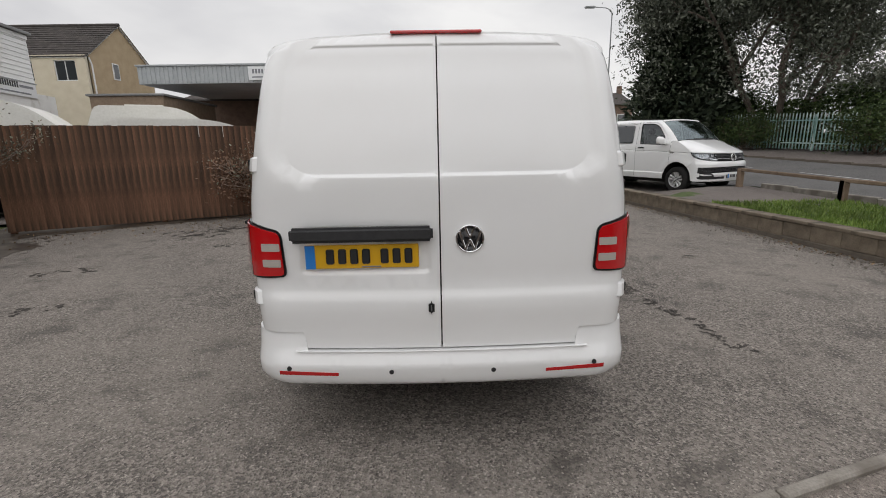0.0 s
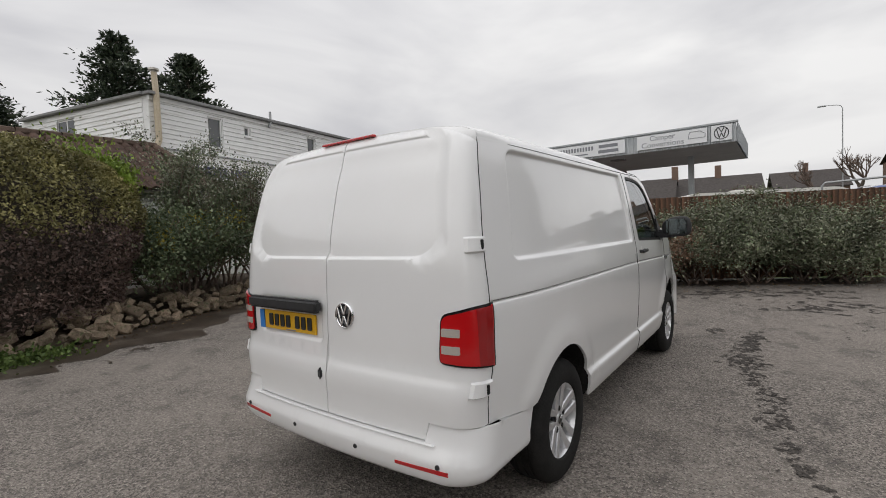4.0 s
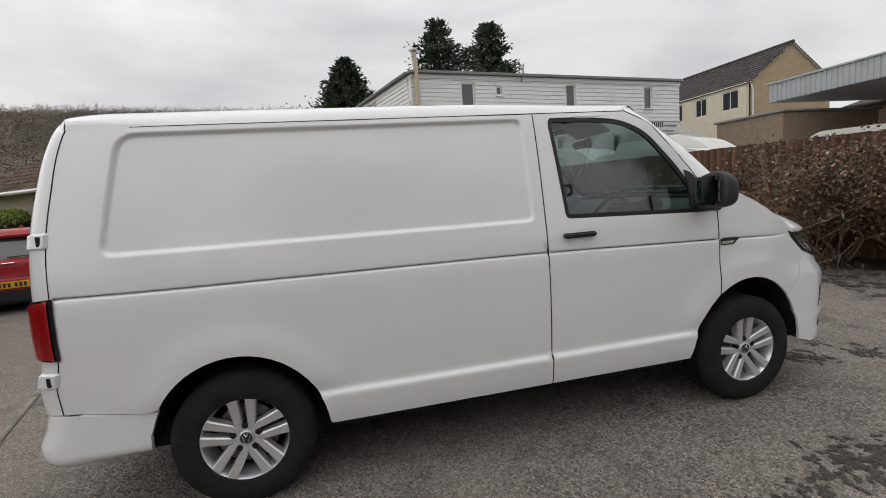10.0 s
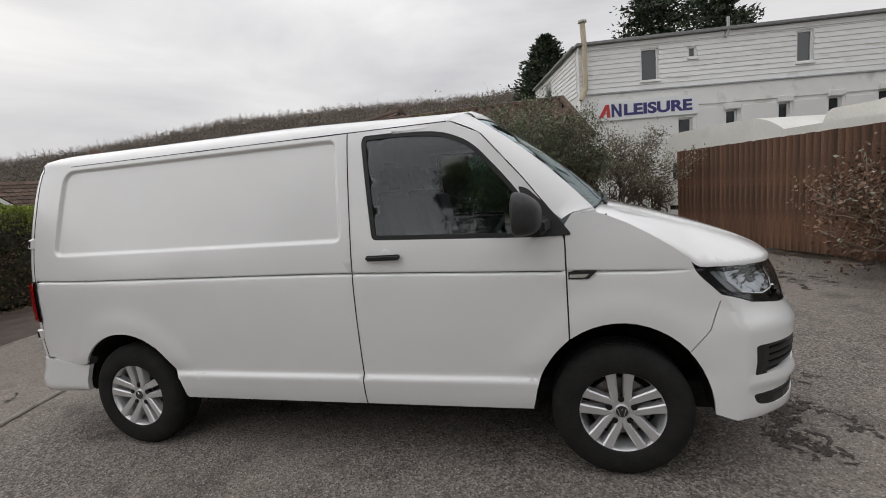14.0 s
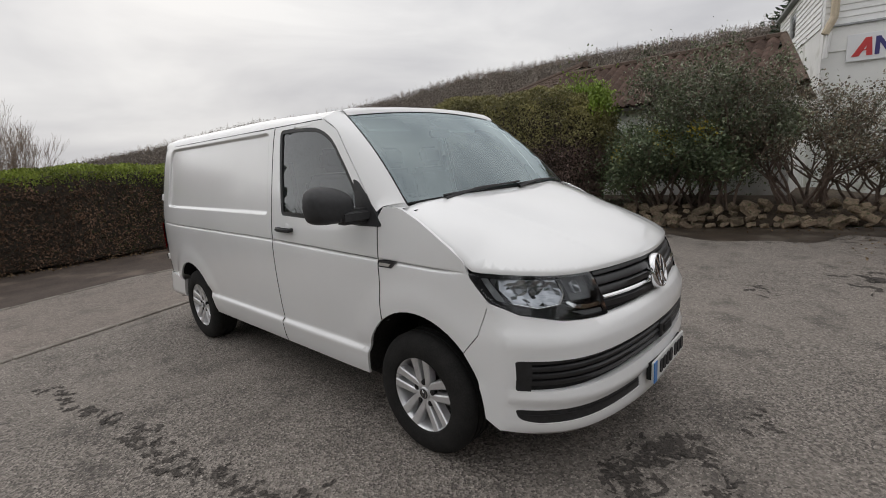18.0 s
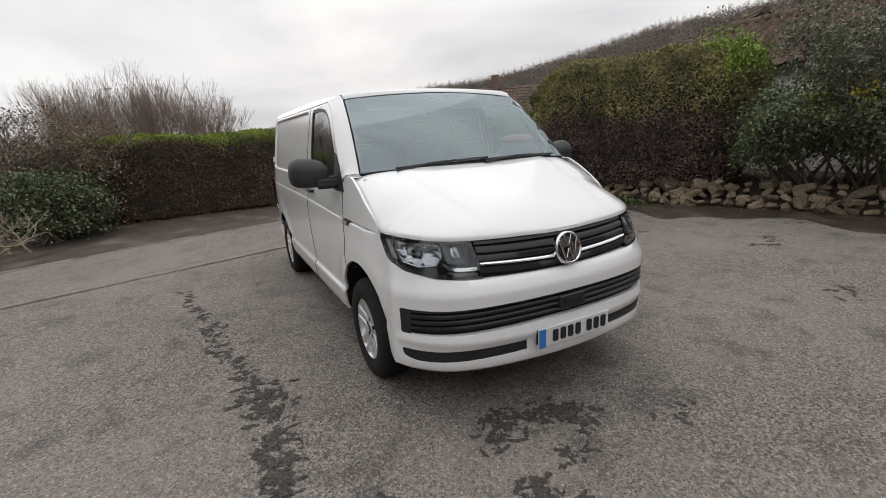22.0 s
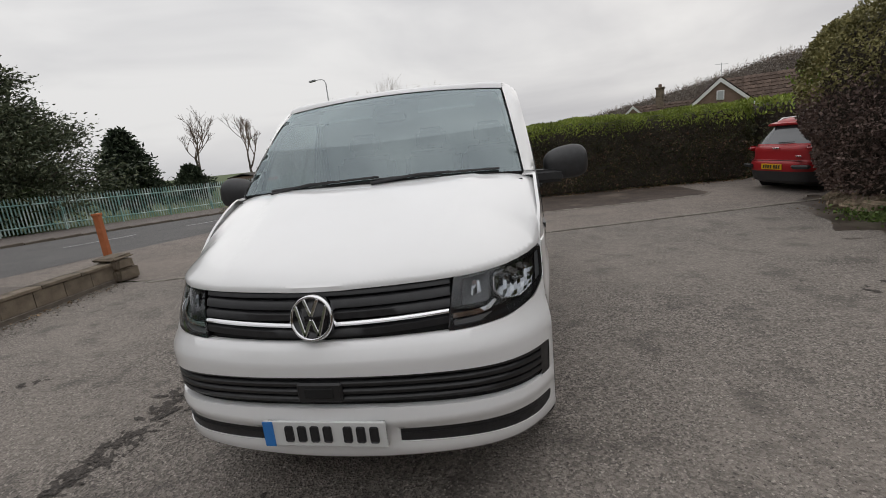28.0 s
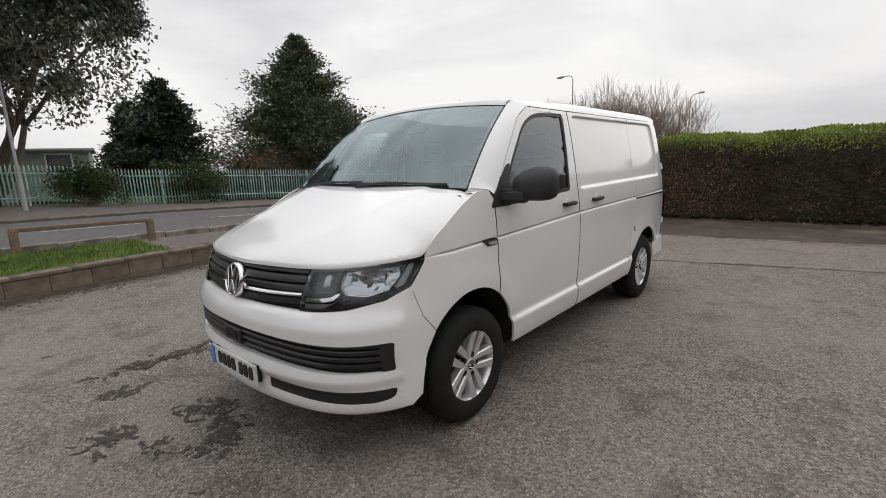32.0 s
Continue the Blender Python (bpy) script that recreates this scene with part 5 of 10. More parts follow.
conifer((28.7, -14.2, -0.5), 11.6, 5.9, "broad dark green cypress with a ragged outline behind the green fence", 1, "leaf_cedar", 520, 330, 0.24, 0.03, 0.45, 0.36, 1.0)
conifer((14.4, 55.0, ground_height(14.4, 55.0)), 5.2, 1.5, "small dark conifer before the far terrace", 21, "leaf_conifer", 110, 50, 0.4, 0.05, 0.3, 0.3)
conifer((16.7, 55.5, ground_height(16.7, 55.5)), 5.8, 2.0, "small dark conifer before the far terrace", 22, "leaf_conifer", 130, 50, 0.42, 0.05, 0.3, 0.3)
conifer((39.5, -8.2, -0.3), 9.1, 3.3, "dark pointed conifer behind the green fence", 2, "leaf_conifer", 280, 190, 0.32, 0.05, 0.5, 0.35)
conifer((42.3, -6.6, -0.2), 7.4, 2.2, "dark pointed conifer behind the green fence", 12, "leaf_conifer", 200, 150, 0.32, 0.05, 0.5, 0.35)
conifer((34.0, -29.5, -1.1), 7.2, 2.9, "small dark conifer beyond the road", 3, "leaf_conifer", 220, 80, 0.45, 0.04, 0.3, 0.25)
conifer((40.0, -45.0, -1.6), 4.4, 2.4, "small rounded dark conifer far along the road", 4, "leaf_conifer", 120, 60, 0.5, 0.04, 0.3, 0.25)
conifer((20.2, -34.0, -1.2), 6.2, 2.5, "dark ragged conifer beside the far sign board", 13, "leaf_conifer", 160, 60, 0.5, 0.04, 0.3, 0.3)
conifer((-36.8, 3.6, 4.0), 9.4, 3.6, "dense dark conifer behind the white building", 5, "leaf_conifer", 300, 170, 0.32, 0.05, 0.3, 0.22)
conifer((-35.6, 11.4, 4.0), 12.2, 3.4, "dark cedar with level uneven boughs behind the white building", 6, "leaf_conifer", 170, 150, 0.34, 0.15, 0.55, 0.5)
conifer((-34.0, 15.4, 4.0), 11.4, 3.4, "dark cedar with level uneven boughs behind the white building", 7, "leaf_conifer", 170, 150, 0.34, 0.15, 0.55, 0.5)
conifer((15.0, 26.6, 1.1), 10.5, 2.6, "tall dark cypress beside the big evergreen tree", 8, "leaf_conifer", 320, 120, 0.45, 0.03, 0.5, 0.2)


def big_tree(at, h, label, seed, limbs=6, leaf="leaf_evergreen", n=70000, size=0.24, clump=0.45, droop=0.5, lean=0.9, low=0.4, floor=1.6):
    rand = random.Random(seed)
    t = thing("evergreen_tree", at, label=label, category="tree")
    segs, tips = [], []
    for k in range(limbs):
        a = 2 * math.pi * k / limbs + rand.uniform(-0.3, 0.3)
        branch_out(segs, (0.15 * math.cos(a), 0.15 * math.sin(a), 0), (math.cos(a) * lean * rand.uniform(0.4, 1), math.sin(a) * lean * rand.uniform(0.4, 1), 1.2), h * 0.36, 0.2, 4, rand, 0.55, 0.1, (2, 3), 0.68, tips)
    part("limb_framework", tubes(segs, 5), "bark", t)
    tp = np.array([q for q, _ in tips])
    pick = tp[rng.integers(0, len(tp), n)] + rng.normal(0, clump, (n, 3)) * (1, 1, 0.8)
    low_part = rng.random(n) < low
    pick[low_part, 2] -= rng.exponential(h * 0.2, low_part.sum())
    pick[:, 2] = np.maximum(pick[:, 2], floor + rng.exponential(0.8, n))
    part("crown", leaves(pick, size, droop=droop, slim=0.42), leaf, t, kind="stuff")
    return t


big_tree((19.0, 23.6, 1.0), 12.5, "big dark evergreen tree with leaning trunks and drooping foliage", 21, 6, "leaf_holm", n=125000, lean=0.9, size=0.2, clump=0.55, low=0.25, floor=2.6)
big_tree((23.4, 20.6, 0.9), 5.0, "low dark ivy-clad tree beside the palisade fence", 24, 5, n=16000, lean=0.8, size=0.17, clump=0.35, floor=0.8)
big_tree((27.6, 3.6, 0.2), 13.0, "tall evergreen tree with open drooping crown beside a lamp post", 23, 6, "leaf_holm", n=170000, lean=1.0, clump=0.38, size=0.26, low=0.12, floor=4.2)
for k, (bx, by, s, lab) in enumerate(((19.3, 18.1, 0.75, "ivy-covered bush against the palisade fence"), (24.3, 0.5, 0.55, "low bramble at the foot of the palisade fence"), (24.9, -4.5, 0.62, "low bramble at the foot of the palisade fence"), (26.7, -9.6, 1.05, "russet bush in front of the broad cypress"), (16.9, 23.4, 0.72, "dark ivy bush under the big tree"), (17.5, 27.0, 0.8, "dark ivy bush under the big tree"))):
    shrub("fence_bush", (bx, by, east_height(by)), lab, 12, s, 3, "leaf_ivy" if k != 3 else "leaf_hedge_brown", 6000, 0.13, 120 + k, 0.65, None, 0.25, 0.9)

for lo_y, hi_y, tall in ((-14.5, -2.0, 1.75), (5.5, 28.0, 2.6)):
    run = [p for p in offset_line(PAL, -1.3) if lo_y < p[1] < hi_y]
    un = thing("undergrowth", label="dark tangled evergreen undergrowth behind the palisade fence", category="hedge", kind="stuff")
    q = np.array([p for k in range(len(run) - 1) for p in zip(np.linspace(run[k][0], run[k + 1][0], 40), np.linspace(run[k][1], run[k + 1][1], 40))])
    n = int(620 * tall * len(run))
    q = q[rng.integers(0, len(q), n)]
    q = np.c_[q + rng.normal(0, 0.32, (n, 2)), 0.1 + (tall + 0.35 * np.sin(q[:, 1] * 1.3) + 0.25 * np.sin(q[:, 1] * 3.1)) * rng.random(n) ** 0.8]
    q[:, 2] += [ground_height(a, b) for a, b in q[:, :2]]
    part("foliage", leaves(q, 0.2), "leaf_ivy", un, kind="stuff")

# grass on the verges
gp = []
for x in range(13000):
    y = rng.uniform(3.25, 6.6)
    x0 = wall_x(y) + 0.2
    x1 = min((q for q in VERGE), key=lambda q: abs(q[1] - y))[0] - 0.1
    gp.append((x0 + (x1 - x0) * rng.random() ** 1.4, y))
gp = np.array([(x, y, ground_height(x, y) + 0.01) for x, y in gp])
solo("verge_grass", leaves(gp, 0.085, slim=0.16, up=(0, 0, 1.2)), "grass_blade", "short rough grass on the verge", "grass", kind="stuff")
gp = []
for k in range(9000):
    q = VERGE_S[rng.integers(0, len(VERGE_S))]
    x, y = q[0] - rng.uniform(0.1, 1.9), q[1] + rng.uniform(-0.7, 0.7)
    gp.append((x, y, ground_height(x, y) + 0.02))
solo("verge_grass", leaves(np.array(gp), 0.1, slim=0.16, up=(0, 0, 1.2)), "grass_blade", "short grass beside the road", "grass", kind="stuff")

# the wooded hill
def ridge(az):
    """Ridge rise over the level, by compass angle in degrees from +x, anticlockwise."""
    return float(np.interp(az, [150, 175, 184, 200, 205, 212, 218, 231, 237, 244, 252, 262, 275], [0.10, 0.178, 0.192, 0.189, 0.186, 0.177, 0.168, 0.118, 0.098, 0.09, 0.055, 0.02, 0.0]))


hv, hf, azs, rs = [], [], np.arange(150, 276, 1.5), [70, 95, 130, 170, 210, 250, 290, 380]
for az in azs:
    for r in rs:
        k = min(max((r - 60) / 190, 0), 1)
        z = ridge(az) * 250 * (k ** 1.2) + 1.5 * k
        if r > 250:
            z *= 1 - (r - 250) / 200
        z += 1.3 * math.sin(az * 1.3 + r * 0.05) * k
        hv.append((r * math.cos(radians(az)), r * math.sin(radians(az)) + 3, z - 0.3))
for i in range(len(azs) - 1):
    for j in range(len(rs) - 1):
        a = i * len(rs) + j
        hf.append((a, a + 1, a + len(rs) + 1, a + len(rs)))
solo("hill", (hv, hf), "hill", "long hillside covered with bare brown winter woodland", "hill", smooth=True, kind="structure")
tp, tsz = [], []
for k in range(30000):
    az, r = rng.uniform(155, 270), 95 + 165 * rng.random() ** 0.6
    if ridge(az) < 0.015:
        continue
    kk = (r - 60) / 190
    z = ridge(az) * 250 * (min(kk, 1) ** 1.2) + 1.5 * min(kk, 1)
    if r > 250:
        z *= 1 - (r - 250) / 200
    base = np.array((r * math.cos(radians(az)), r * math.sin(radians(az)) + 3, z))
    h = rng.uniform(1.5, 4.5)
    tp.append(base + (rng.normal(0, 1.1, (11, 3)) * (1, 1, 0.4) + np.c_[np.zeros(11), np.zeros(11), rng.random(11) * h * 0.7]))
tp = np.concatenate(tp)
solo("bare_woodland", leaves(tp, 0.62, slim=0.34, up=(0, 0, 0.25)), "wood_far", "bare winter woodland on the hill", "woodland", kind="stuff")


fringe = []
for k in range(900):
    az, r = rng.uniform(155, 262), rng.uniform(225, 255)
    z = ridge(az) * 250 * (min((r - 60) / 190, 1) ** 1.2)
    b = np.array((r * math.cos(radians(az)), r * math.sin(radians(az)) + 3, z))
    h = rng.uniform(3.5, 6.5)
    fringe.append((tuple(b), tuple(b + (rng.normal(0, 0.3), rng.normal(0, 0.3), h)), 0.10, 0.03))
    for q in range(5):
        u, a = rng.uniform(0.35, 0.9), rng.uniform(0, 6.28)
        e = b + (0, 0, h * u)
        fringe.append((tuple(e), tuple(e + (math.cos(a) * 0.9, math.sin(a) * 0.9, rng.uniform(0.8, 1.9))), 0.04, 0.015))
solo("ridge_trees", tubes(fringe, 3), "thicket_twig", "fringe of thin bare trees along the hilltop", "woodland", kind="stuff")

# ---- buildings ----
def tile_slope(a, b, c, d, rows, cols, roll=0.032, lap=0.035):
    """A roof slope from eave a-b up to ridge d-c as rows of lapped tiles with a raised roll each."""
    a, b, c, d = (Vector(q) for q in (a, b, c, d))
    up = (b - a).cross(d - a).normalized()
    up = up if up.z > 0 else -up
    prof = ((0.0, 0.25), (0.18, 1.0), (0.36, 0.25), (0.5, 0.0), (0.985, 0.0))
    v, f = [], []
    for r in range(rows):
        lo, hi = r / rows, min((r + 1.08) / rows, 1.0)
        for q in range(cols):
            n = len(v)
            for u, h in prof:
                u = (q + u) / cols
                e, g = a.lerp(b, u), d.lerp(c, u)
                p0, p1 = e.lerp(g, lo), e.lerp(g, hi)
                v += [tuple(p0), tuple(p0 + up * (lap + roll * h)), tuple(p1 + up * (0.004 + roll * h))]
            for k in range(len(prof) - 1):
                m = n + 3 * k
                f += [(m, m + 3, m + 4, m + 1), (m + 1, m + 4, m + 5, m + 2)]
    return v, f


def gable_roof(parent, x0, x1, y0, y1, eave, ridge_z, material, over=0.3, rows=10, cols=14, name="roof_slope", roll=0.032):
    """Two slopes with a ridge along x, laid with rows of overlapping tiles, joined."""
    ym = (y0 + y1) / 2
    for ye in (y0 - over, y1 + over):
        ze = eave - over * (ridge_z - eave) / (ym - y0)
        part(name, tile_slope((x0 - over, ye, ze), (x1 + over, ye, ze), (x1 + over, ym, ridge_z), (x0 - over, ym, ridge_z), rows, cols, roll), material, parent, kind="stuff")
        deck = bmesh.new()
        vs = [deck.verts.new(q) for q in ((x0 - over, ye, ze - 0.05), (x1 + over, ye, ze - 0.05), (x1 + over, ym, ridge_z - 0.05), (x0 - over, ym, ridge_z - 0.05))]
        deck.faces.new(vs)
        part("soffit", deck, "frame_white", parent)
    part("ridge", tubes([((x0 - over, ym, ridge_z + 0.02), (x1 + over, ym, ridge_z + 0.02), 0.11, 0.11)], 8), material, parent)


def gable_wall(parent, x, y0, y1, z0, eave, ridge_z, material, thick=0.25, name="gable_wall"):
    poly = [(y0, z0), (y1, z0), (y1, eave), ((y0 + y1) / 2, ridge_z), (y0, eave)]
    return part(name, prism(poly, "x", x, x + thick), material, parent)


def name_blocks(parent, material, x0, x1, z, h, n, y):
    """Plain upright blocks in place of a trade name."""
    w = (x1 - x0) / n
    for k in range(n):
        part("bar", boxm((x0 + (k + 0.5) * w, y, z + h / 2), (w * 0.62, 0.01, h)), material, parent)


# white clad showroom
AN = thing("showroom_building", (-13.9, 4.75, 0), rz=104, label="white two-storey showroom with weatherboarded upper floor and shop signs", category="building")
# local x runs along the front, local -y faces the forecourt
LEN, TOP, BAND = 15.3, 6.15, 4.4
up_win = [(2.15, 2.75, 4.7, 5.85), (3.8, 4.08, 5.35, 5.75), (7.55, 8.1, 4.85, 5.9), (12.65, 13.2, 4.95, 5.9)]
lo_win = [(3.42, 3.92, 2.2, 3.35), (5.1, 5.5, 2.9, 3.5), (6.95, 7.35, 2.9, 3.6), (8.7, 9.15, 2.9, 3.65), (10.45, 10.9, 2.9, 3.75)]
part("upper_wall", pierced(LEN, BAND, TOP, 0.25, up_win), "white_clad", AN)
part("lower_wall", pierced(LEN, -0.1, BAND, 0.3, lo_win), "white_wall", AN)
for o in up_win:
    window(AN, *o, depth=0.06, pane="pane", bars=0)
part("band_board", boxm((LEN / 2, -0.012, 4.06), (LEN, 0.06, 0.62), 0.008), "white_wall", AN, "plain white fascia band")
part("band_lip", boxm((LEN / 2, -0.05, BAND - 0.015), (LEN, 0.1, 0.05), 0.008), "galv", AN)
for o in lo_win[1:]:
    part("pier_cap", boxm(((o[0] + o[1]) / 2, -0.05, o[3] + 0.11), (o[1] - o[0] + 0.12, 0.12, 0.2), 0.012), "frame_white", AN)
for k in range(len(lo_win) - 1):
    x0, x1 = lo_win[k][1] + 0.12, lo_win[k + 1][0] - 0.12
    part("bay_panel", boxm(((x0 + x1) / 2, -0.012, 2.75), (x1 - x0, 0.04, 1.75), 0.01), "frame_white", AN)
for o in lo_win:
    window(AN, *o, depth=0.1, bars=0)
bz = BAND + 0.02
while bz < TOP - 0.05:
    spans = [0.0] + [v for o in up_win if o[2] < bz + 0.08 < o[3] for v in (o[0] - 0.03, o[1] + 0.03)] + [LEN]
    for a, b in zip(spans[::2], spans[1::2]):
        part("board", prism([(-0.004, bz), (-0.034, bz + 0.005), (-0.012, bz + 0.165), (-0.004, bz + 0.165)], "x", a, b), "white_clad", AN)
    bz += 0.168
part("parapet_trim", boxm((LEN / 2, -0.02, TOP + 0.05), (LEN + 0.2, 0.4, 0.1), 0.01), "dark_soffit", AN, "dark roof edge trim")
part("fascia_board", boxm((LEN / 2, -0.03, TOP - 0.09), (LEN + 0.04, 0.08, 0.16), 0.008), "frame_white", AN)
# end wall towards the side road (world -y), running back to world -x
END = 6.5
part("end_wall_lower", boxm((0.125, END / 2 + 0.3, BAND / 2), (0.25, END - 0.02, BAND)), "white_wall", AN)
eo = [(2.0, 3.0, 4.95, 5.9)]
ew = pierced(END, BAND, TOP, 0.25, eo)
bmesh.ops.transform(ew, matrix=Matrix.Translation((0.0, END + 0.25, 0)) @ Matrix.Rotation(radians(-90), 4, "Z"), verts=ew.verts)
ewo = part("end_wall_upper", ew, "white_clad", AN)
eb = BAND + 0.02
while eb < TOP - 0.05:
    ins = eo[0][2] < eb + 0.08 < eo[0][3]
    for a, b in (((0.0, END - 3.0), (END - 2.0, END)) if ins else ((0.0, END),)):
        part("board", prism([(-0.004, eb), (-0.034, eb + 0.005), (-0.012, eb + 0.165), (-0.004, eb + 0.165)], "y", a + 0.25, b + 0.25), "white_clad", AN)
    eb += 0.168
win_e = part("window", boxm((0.06, END - 2.25, 5.425), (0.05, 0.98, 0.94), 0.01), "frame_white", AN)
for dy in (-0.26, 0.26):
    part("pane", boxm((0.03, END - 2.25 + dy, 5.425), (0.02, 0.42, 0.82)), "pane", win_e)
part("roof", boxm((LEN / 2, END / 2 + 0.2, TOP - 0.02), (LEN - 0.5, END - 0.3, 0.06)), "dark_soffit", AN)
part("back_wall", boxm((LEN / 2, END + 0.35, TOP / 2), (LEN, 0.2, TOP)), "white_wall", AN)
part("far_end_wall", boxm((LEN - 0.125, END / 2 + 0.3, TOP / 2), (0.25, END - 0.1, TOP - 0.05)), "white_wall", AN)
part("end_trim", boxm((0.02, END / 2 + 0.2, TOP + 0.05), (0.4, END + 0.2, 0.1), 0.01), "dark_soffit", AN, "dark roof edge trim")
fl = part("flue_pipe", polytube([(0.0, -0.16, 4.2), (0.17, -0.16, 4.6), (0.17, -0.16, 6.1), (0.14, -0.16, 6.7)], 0.09, 10), "pipe_buff", AN, "buff and steel flue pipe")
part("cowl", lathe([(0.0, 6.86), (0.15, 6.81), (0.15, 6.75), (0.07, 6.73), (0.07, 6.66)], 12), "steel_pipe", fl, at=(0.14, -0.16, 0))
part("downpipe", polytube([(0.05, -0.12, 3.6), (0.1, -0.12, 4.25)], 0.06, 8), "frame_white", AN)
part("vent_pipe", polytube([(5.0, -0.14, 5.9), (5.1, -0.14, 6.1), (5.1, -0.14, 6.55)], 0.05, 8), "galv", AN)
sign_a = part("shop_sign", boxm((2.3, -0.05, 3.78), (3.6, 0.05, 0.66), 0.006), "sign_white", AN, "white sign panel")
part("logo_mark", prism([(0.6, 3.56), (0.86, 4.0), (0.98, 4.0), (1.02, 3.56), (0.9, 3.56), (0.885, 3.8), (0.75, 3.56)], "y", -0.085, -0.075), "ink_red", sign_a, "red angular logo mark")
part("logo_mark", prism([(1.06, 3.56), (1.06, 4.0), (1.15, 4.0), (1.32, 3.72), (1.32, 4.0), (1.41, 4.0), (1.41, 3.56), (1.32, 3.56), (1.15, 3.84), (1.15, 3.56)], "y", -0.085, -0.075), "ink_navy", sign_a, "navy angular logo mark")
letters("LEISURE", 0.5, "ink_navy", sign_a, (2.67, -0.08, 3.76), width=2.38, bold=0.02)
part("swoosh", prism([(0.62, 3.64), (0.92, 3.74), (0.92, 3.7)], "y", -0.085, -0.075), "ink_red", sign_a)
sign_b = part("shop_sign", boxm((13.5, -0.05, 4.08), (3.4, 0.05, 0.6), 0.006), "sign_white", AN, "white sign panel")
name_blocks(sign_b, "ink_black", 11.98, 13.95, 4.1, 0.24, 13, -0.08)
part("bar", boxm((14.5, -0.08, 4.18), (0.95, 0.01, 0.1)), "ink_grey", sign_b)
part("bar", boxm((13.4, -0.08, 3.91), (2.7, 0.01, 0.06)), "ink_grey", sign_b)
part("annexe", boxm((LEN + 1.3, 0.6, 2.0), (2.5, 0.3, 4.2)), "white_wall", AN)

# the roof line rises a little along the front
for ob in AN.children_recursive:
    if ob.type == "MESH" and ob.matrix_basis == Matrix() and "pipe" not in ob.name:
        for v in ob.data.vertices:
            if v.co.z > BAND:
                v.co.z = BAND + (v.co.z - BAND) * (0.914 + 0.229 * v.co.x / LEN)

# low tiled outbuilding behind the hedge
OB = thing("outbuilding", (-9.9, -1.5, 0), rz=90, label="low white-rendered outbuilding with a mossy brown tiled roof", category="building")
OL = 6.1
part("wall", pierced(OL, -0.1, 2.76, 0.25, [(4.4, 5.2, 0.0, 2.05)]), "white_wall", OB, "white rendered wall")
part("door", boxm((4.8, 0.1, 1.02), (0.78, 0.05, 2.04), 0.01), "frame_white", OB)
part("end_wall", prism([(0.25, -0.1), (4.0, -0.1), (4.0, 2.5), (0.25, 2.5)], "x", OL - 0.25, OL), "white_wall", OB)
part("gable_wall", prism([(0.25, -0.1), (4.0, -0.1), (4.0, 2.6), (2.1, 3.72), (0.25, 2.74)], "x", 0.0, 0.25), "white_wall", OB)
tile_bm = bmesh.new()
for j, (u, h) in enumerate(((0.0, 0.0), (0.06, 0.045), (0.13, 0.05), (0.2, 0.0), (0.27, -0.008))):
    tile_bm.verts.new((u, 0, h))
    tile_bm.verts.new((u, 0.36, h + 0.01))
    tile_bm.verts.new((u, 0, h - 0.04))
tile_bm.verts.ensure_lookup_table()
for j in range(4):
    a = 3 * j
    tile_bm.faces.new([tile_bm.verts[q] for q in (a, a + 3, a + 4, a + 1)])
    tile_bm.faces.new([tile_bm.verts[q] for q in (a, a + 2, a + 5, a + 3)])
tile = mesh_of("roof_tile", tile_bm, "tile_brown", smooth=40)
slope = math.atan2(1.40, 2.45)
roof = part("roof_deck", prism([(-0.3, 2.60), (2.15, 4.0), (2.15, 3.94), (-0.3, 2.54)], "x", -0.15, OL - 0.55), "slate", OB)
for r in range(10):
    for c in range(25):
        s = r * 0.275
        if c * 0.262 > OL + 0.1 - 0.72 * s / 2.82:
            continue
        part("roof_tile", tile, None, roof, at=Matrix.Translation((-0.2 + c * 0.262, -0.33 + s * math.cos(slope), 2.62 + s * math.sin(slope) + 0.03)) @ Matrix.Rotation(slope - 0.035, 4, "X"))
part("ridge_tiles", tubes([((-0.2 + 0.42 * k, 2.15, 4.05), (-0.2 + 0.42 * k + 0.4, 2.15, 4.05), 0.12, 0.11) for k in range(14)], 8), "tile_join", OB)
part("back_slope", prism([(2.15, 4.0), (4.3, 2.6), (4.3, 2.54), (2.15, 3.94)], "x", -0.15, OL - 0.5), "tile_join", OB)
part("hip_slope", ([(OL + 0.15, -0.3, 2.62), (OL + 0.15, 4.3, 2.62), (OL - 0.52, 2.15, 4.03), (OL - 0.6, 2.1, 2.4)], [(0, 1, 2), (0, 2, 3), (1, 3, 2), (0, 3, 1)]), "tile_join", OB)
part("hip_ridge", tubes([((OL + 0.17, -0.32, 2.66), (OL - 0.5, 2.15, 4.06), 0.1, 0.1)], 8), "tile_join", OB)

# bungalow behind the parked red car
BG = thing("bungalow", (-15.4, -9.6, 0), rz=55, label="stone-faced bungalow with a brown tiled roof and wide curtained windows", category="house")
bo = [(2.2, 5.5, 0.85, 2.35)]
part("front_wall", pierced(7.0, -0.1, 2.72, 0.3, bo), "stone_wall", BG)
wb = part("window", boxm((3.85, 0.16, 0.88), (3.3, 0.08, 0.06), 0.01), "ink_black", BG, "dark-framed wide window with pale curtains")
part("head", boxm((3.85, 0.16, 2.32), (3.3, 0.08, 0.06), 0.01), "ink_black", wb)
for k in range(5):
    part("mullion", boxm((2.24 + 0.805 * k, 0.16, 1.6), (0.08, 0.08, 1.42), 0.008), "ink_black", wb)
for k in range(4):
    part("pane", boxm((2.6425 + 0.805 * k, 0.19, 1.6), (0.73, 0.012, 1.40)), "pane_light", wb)
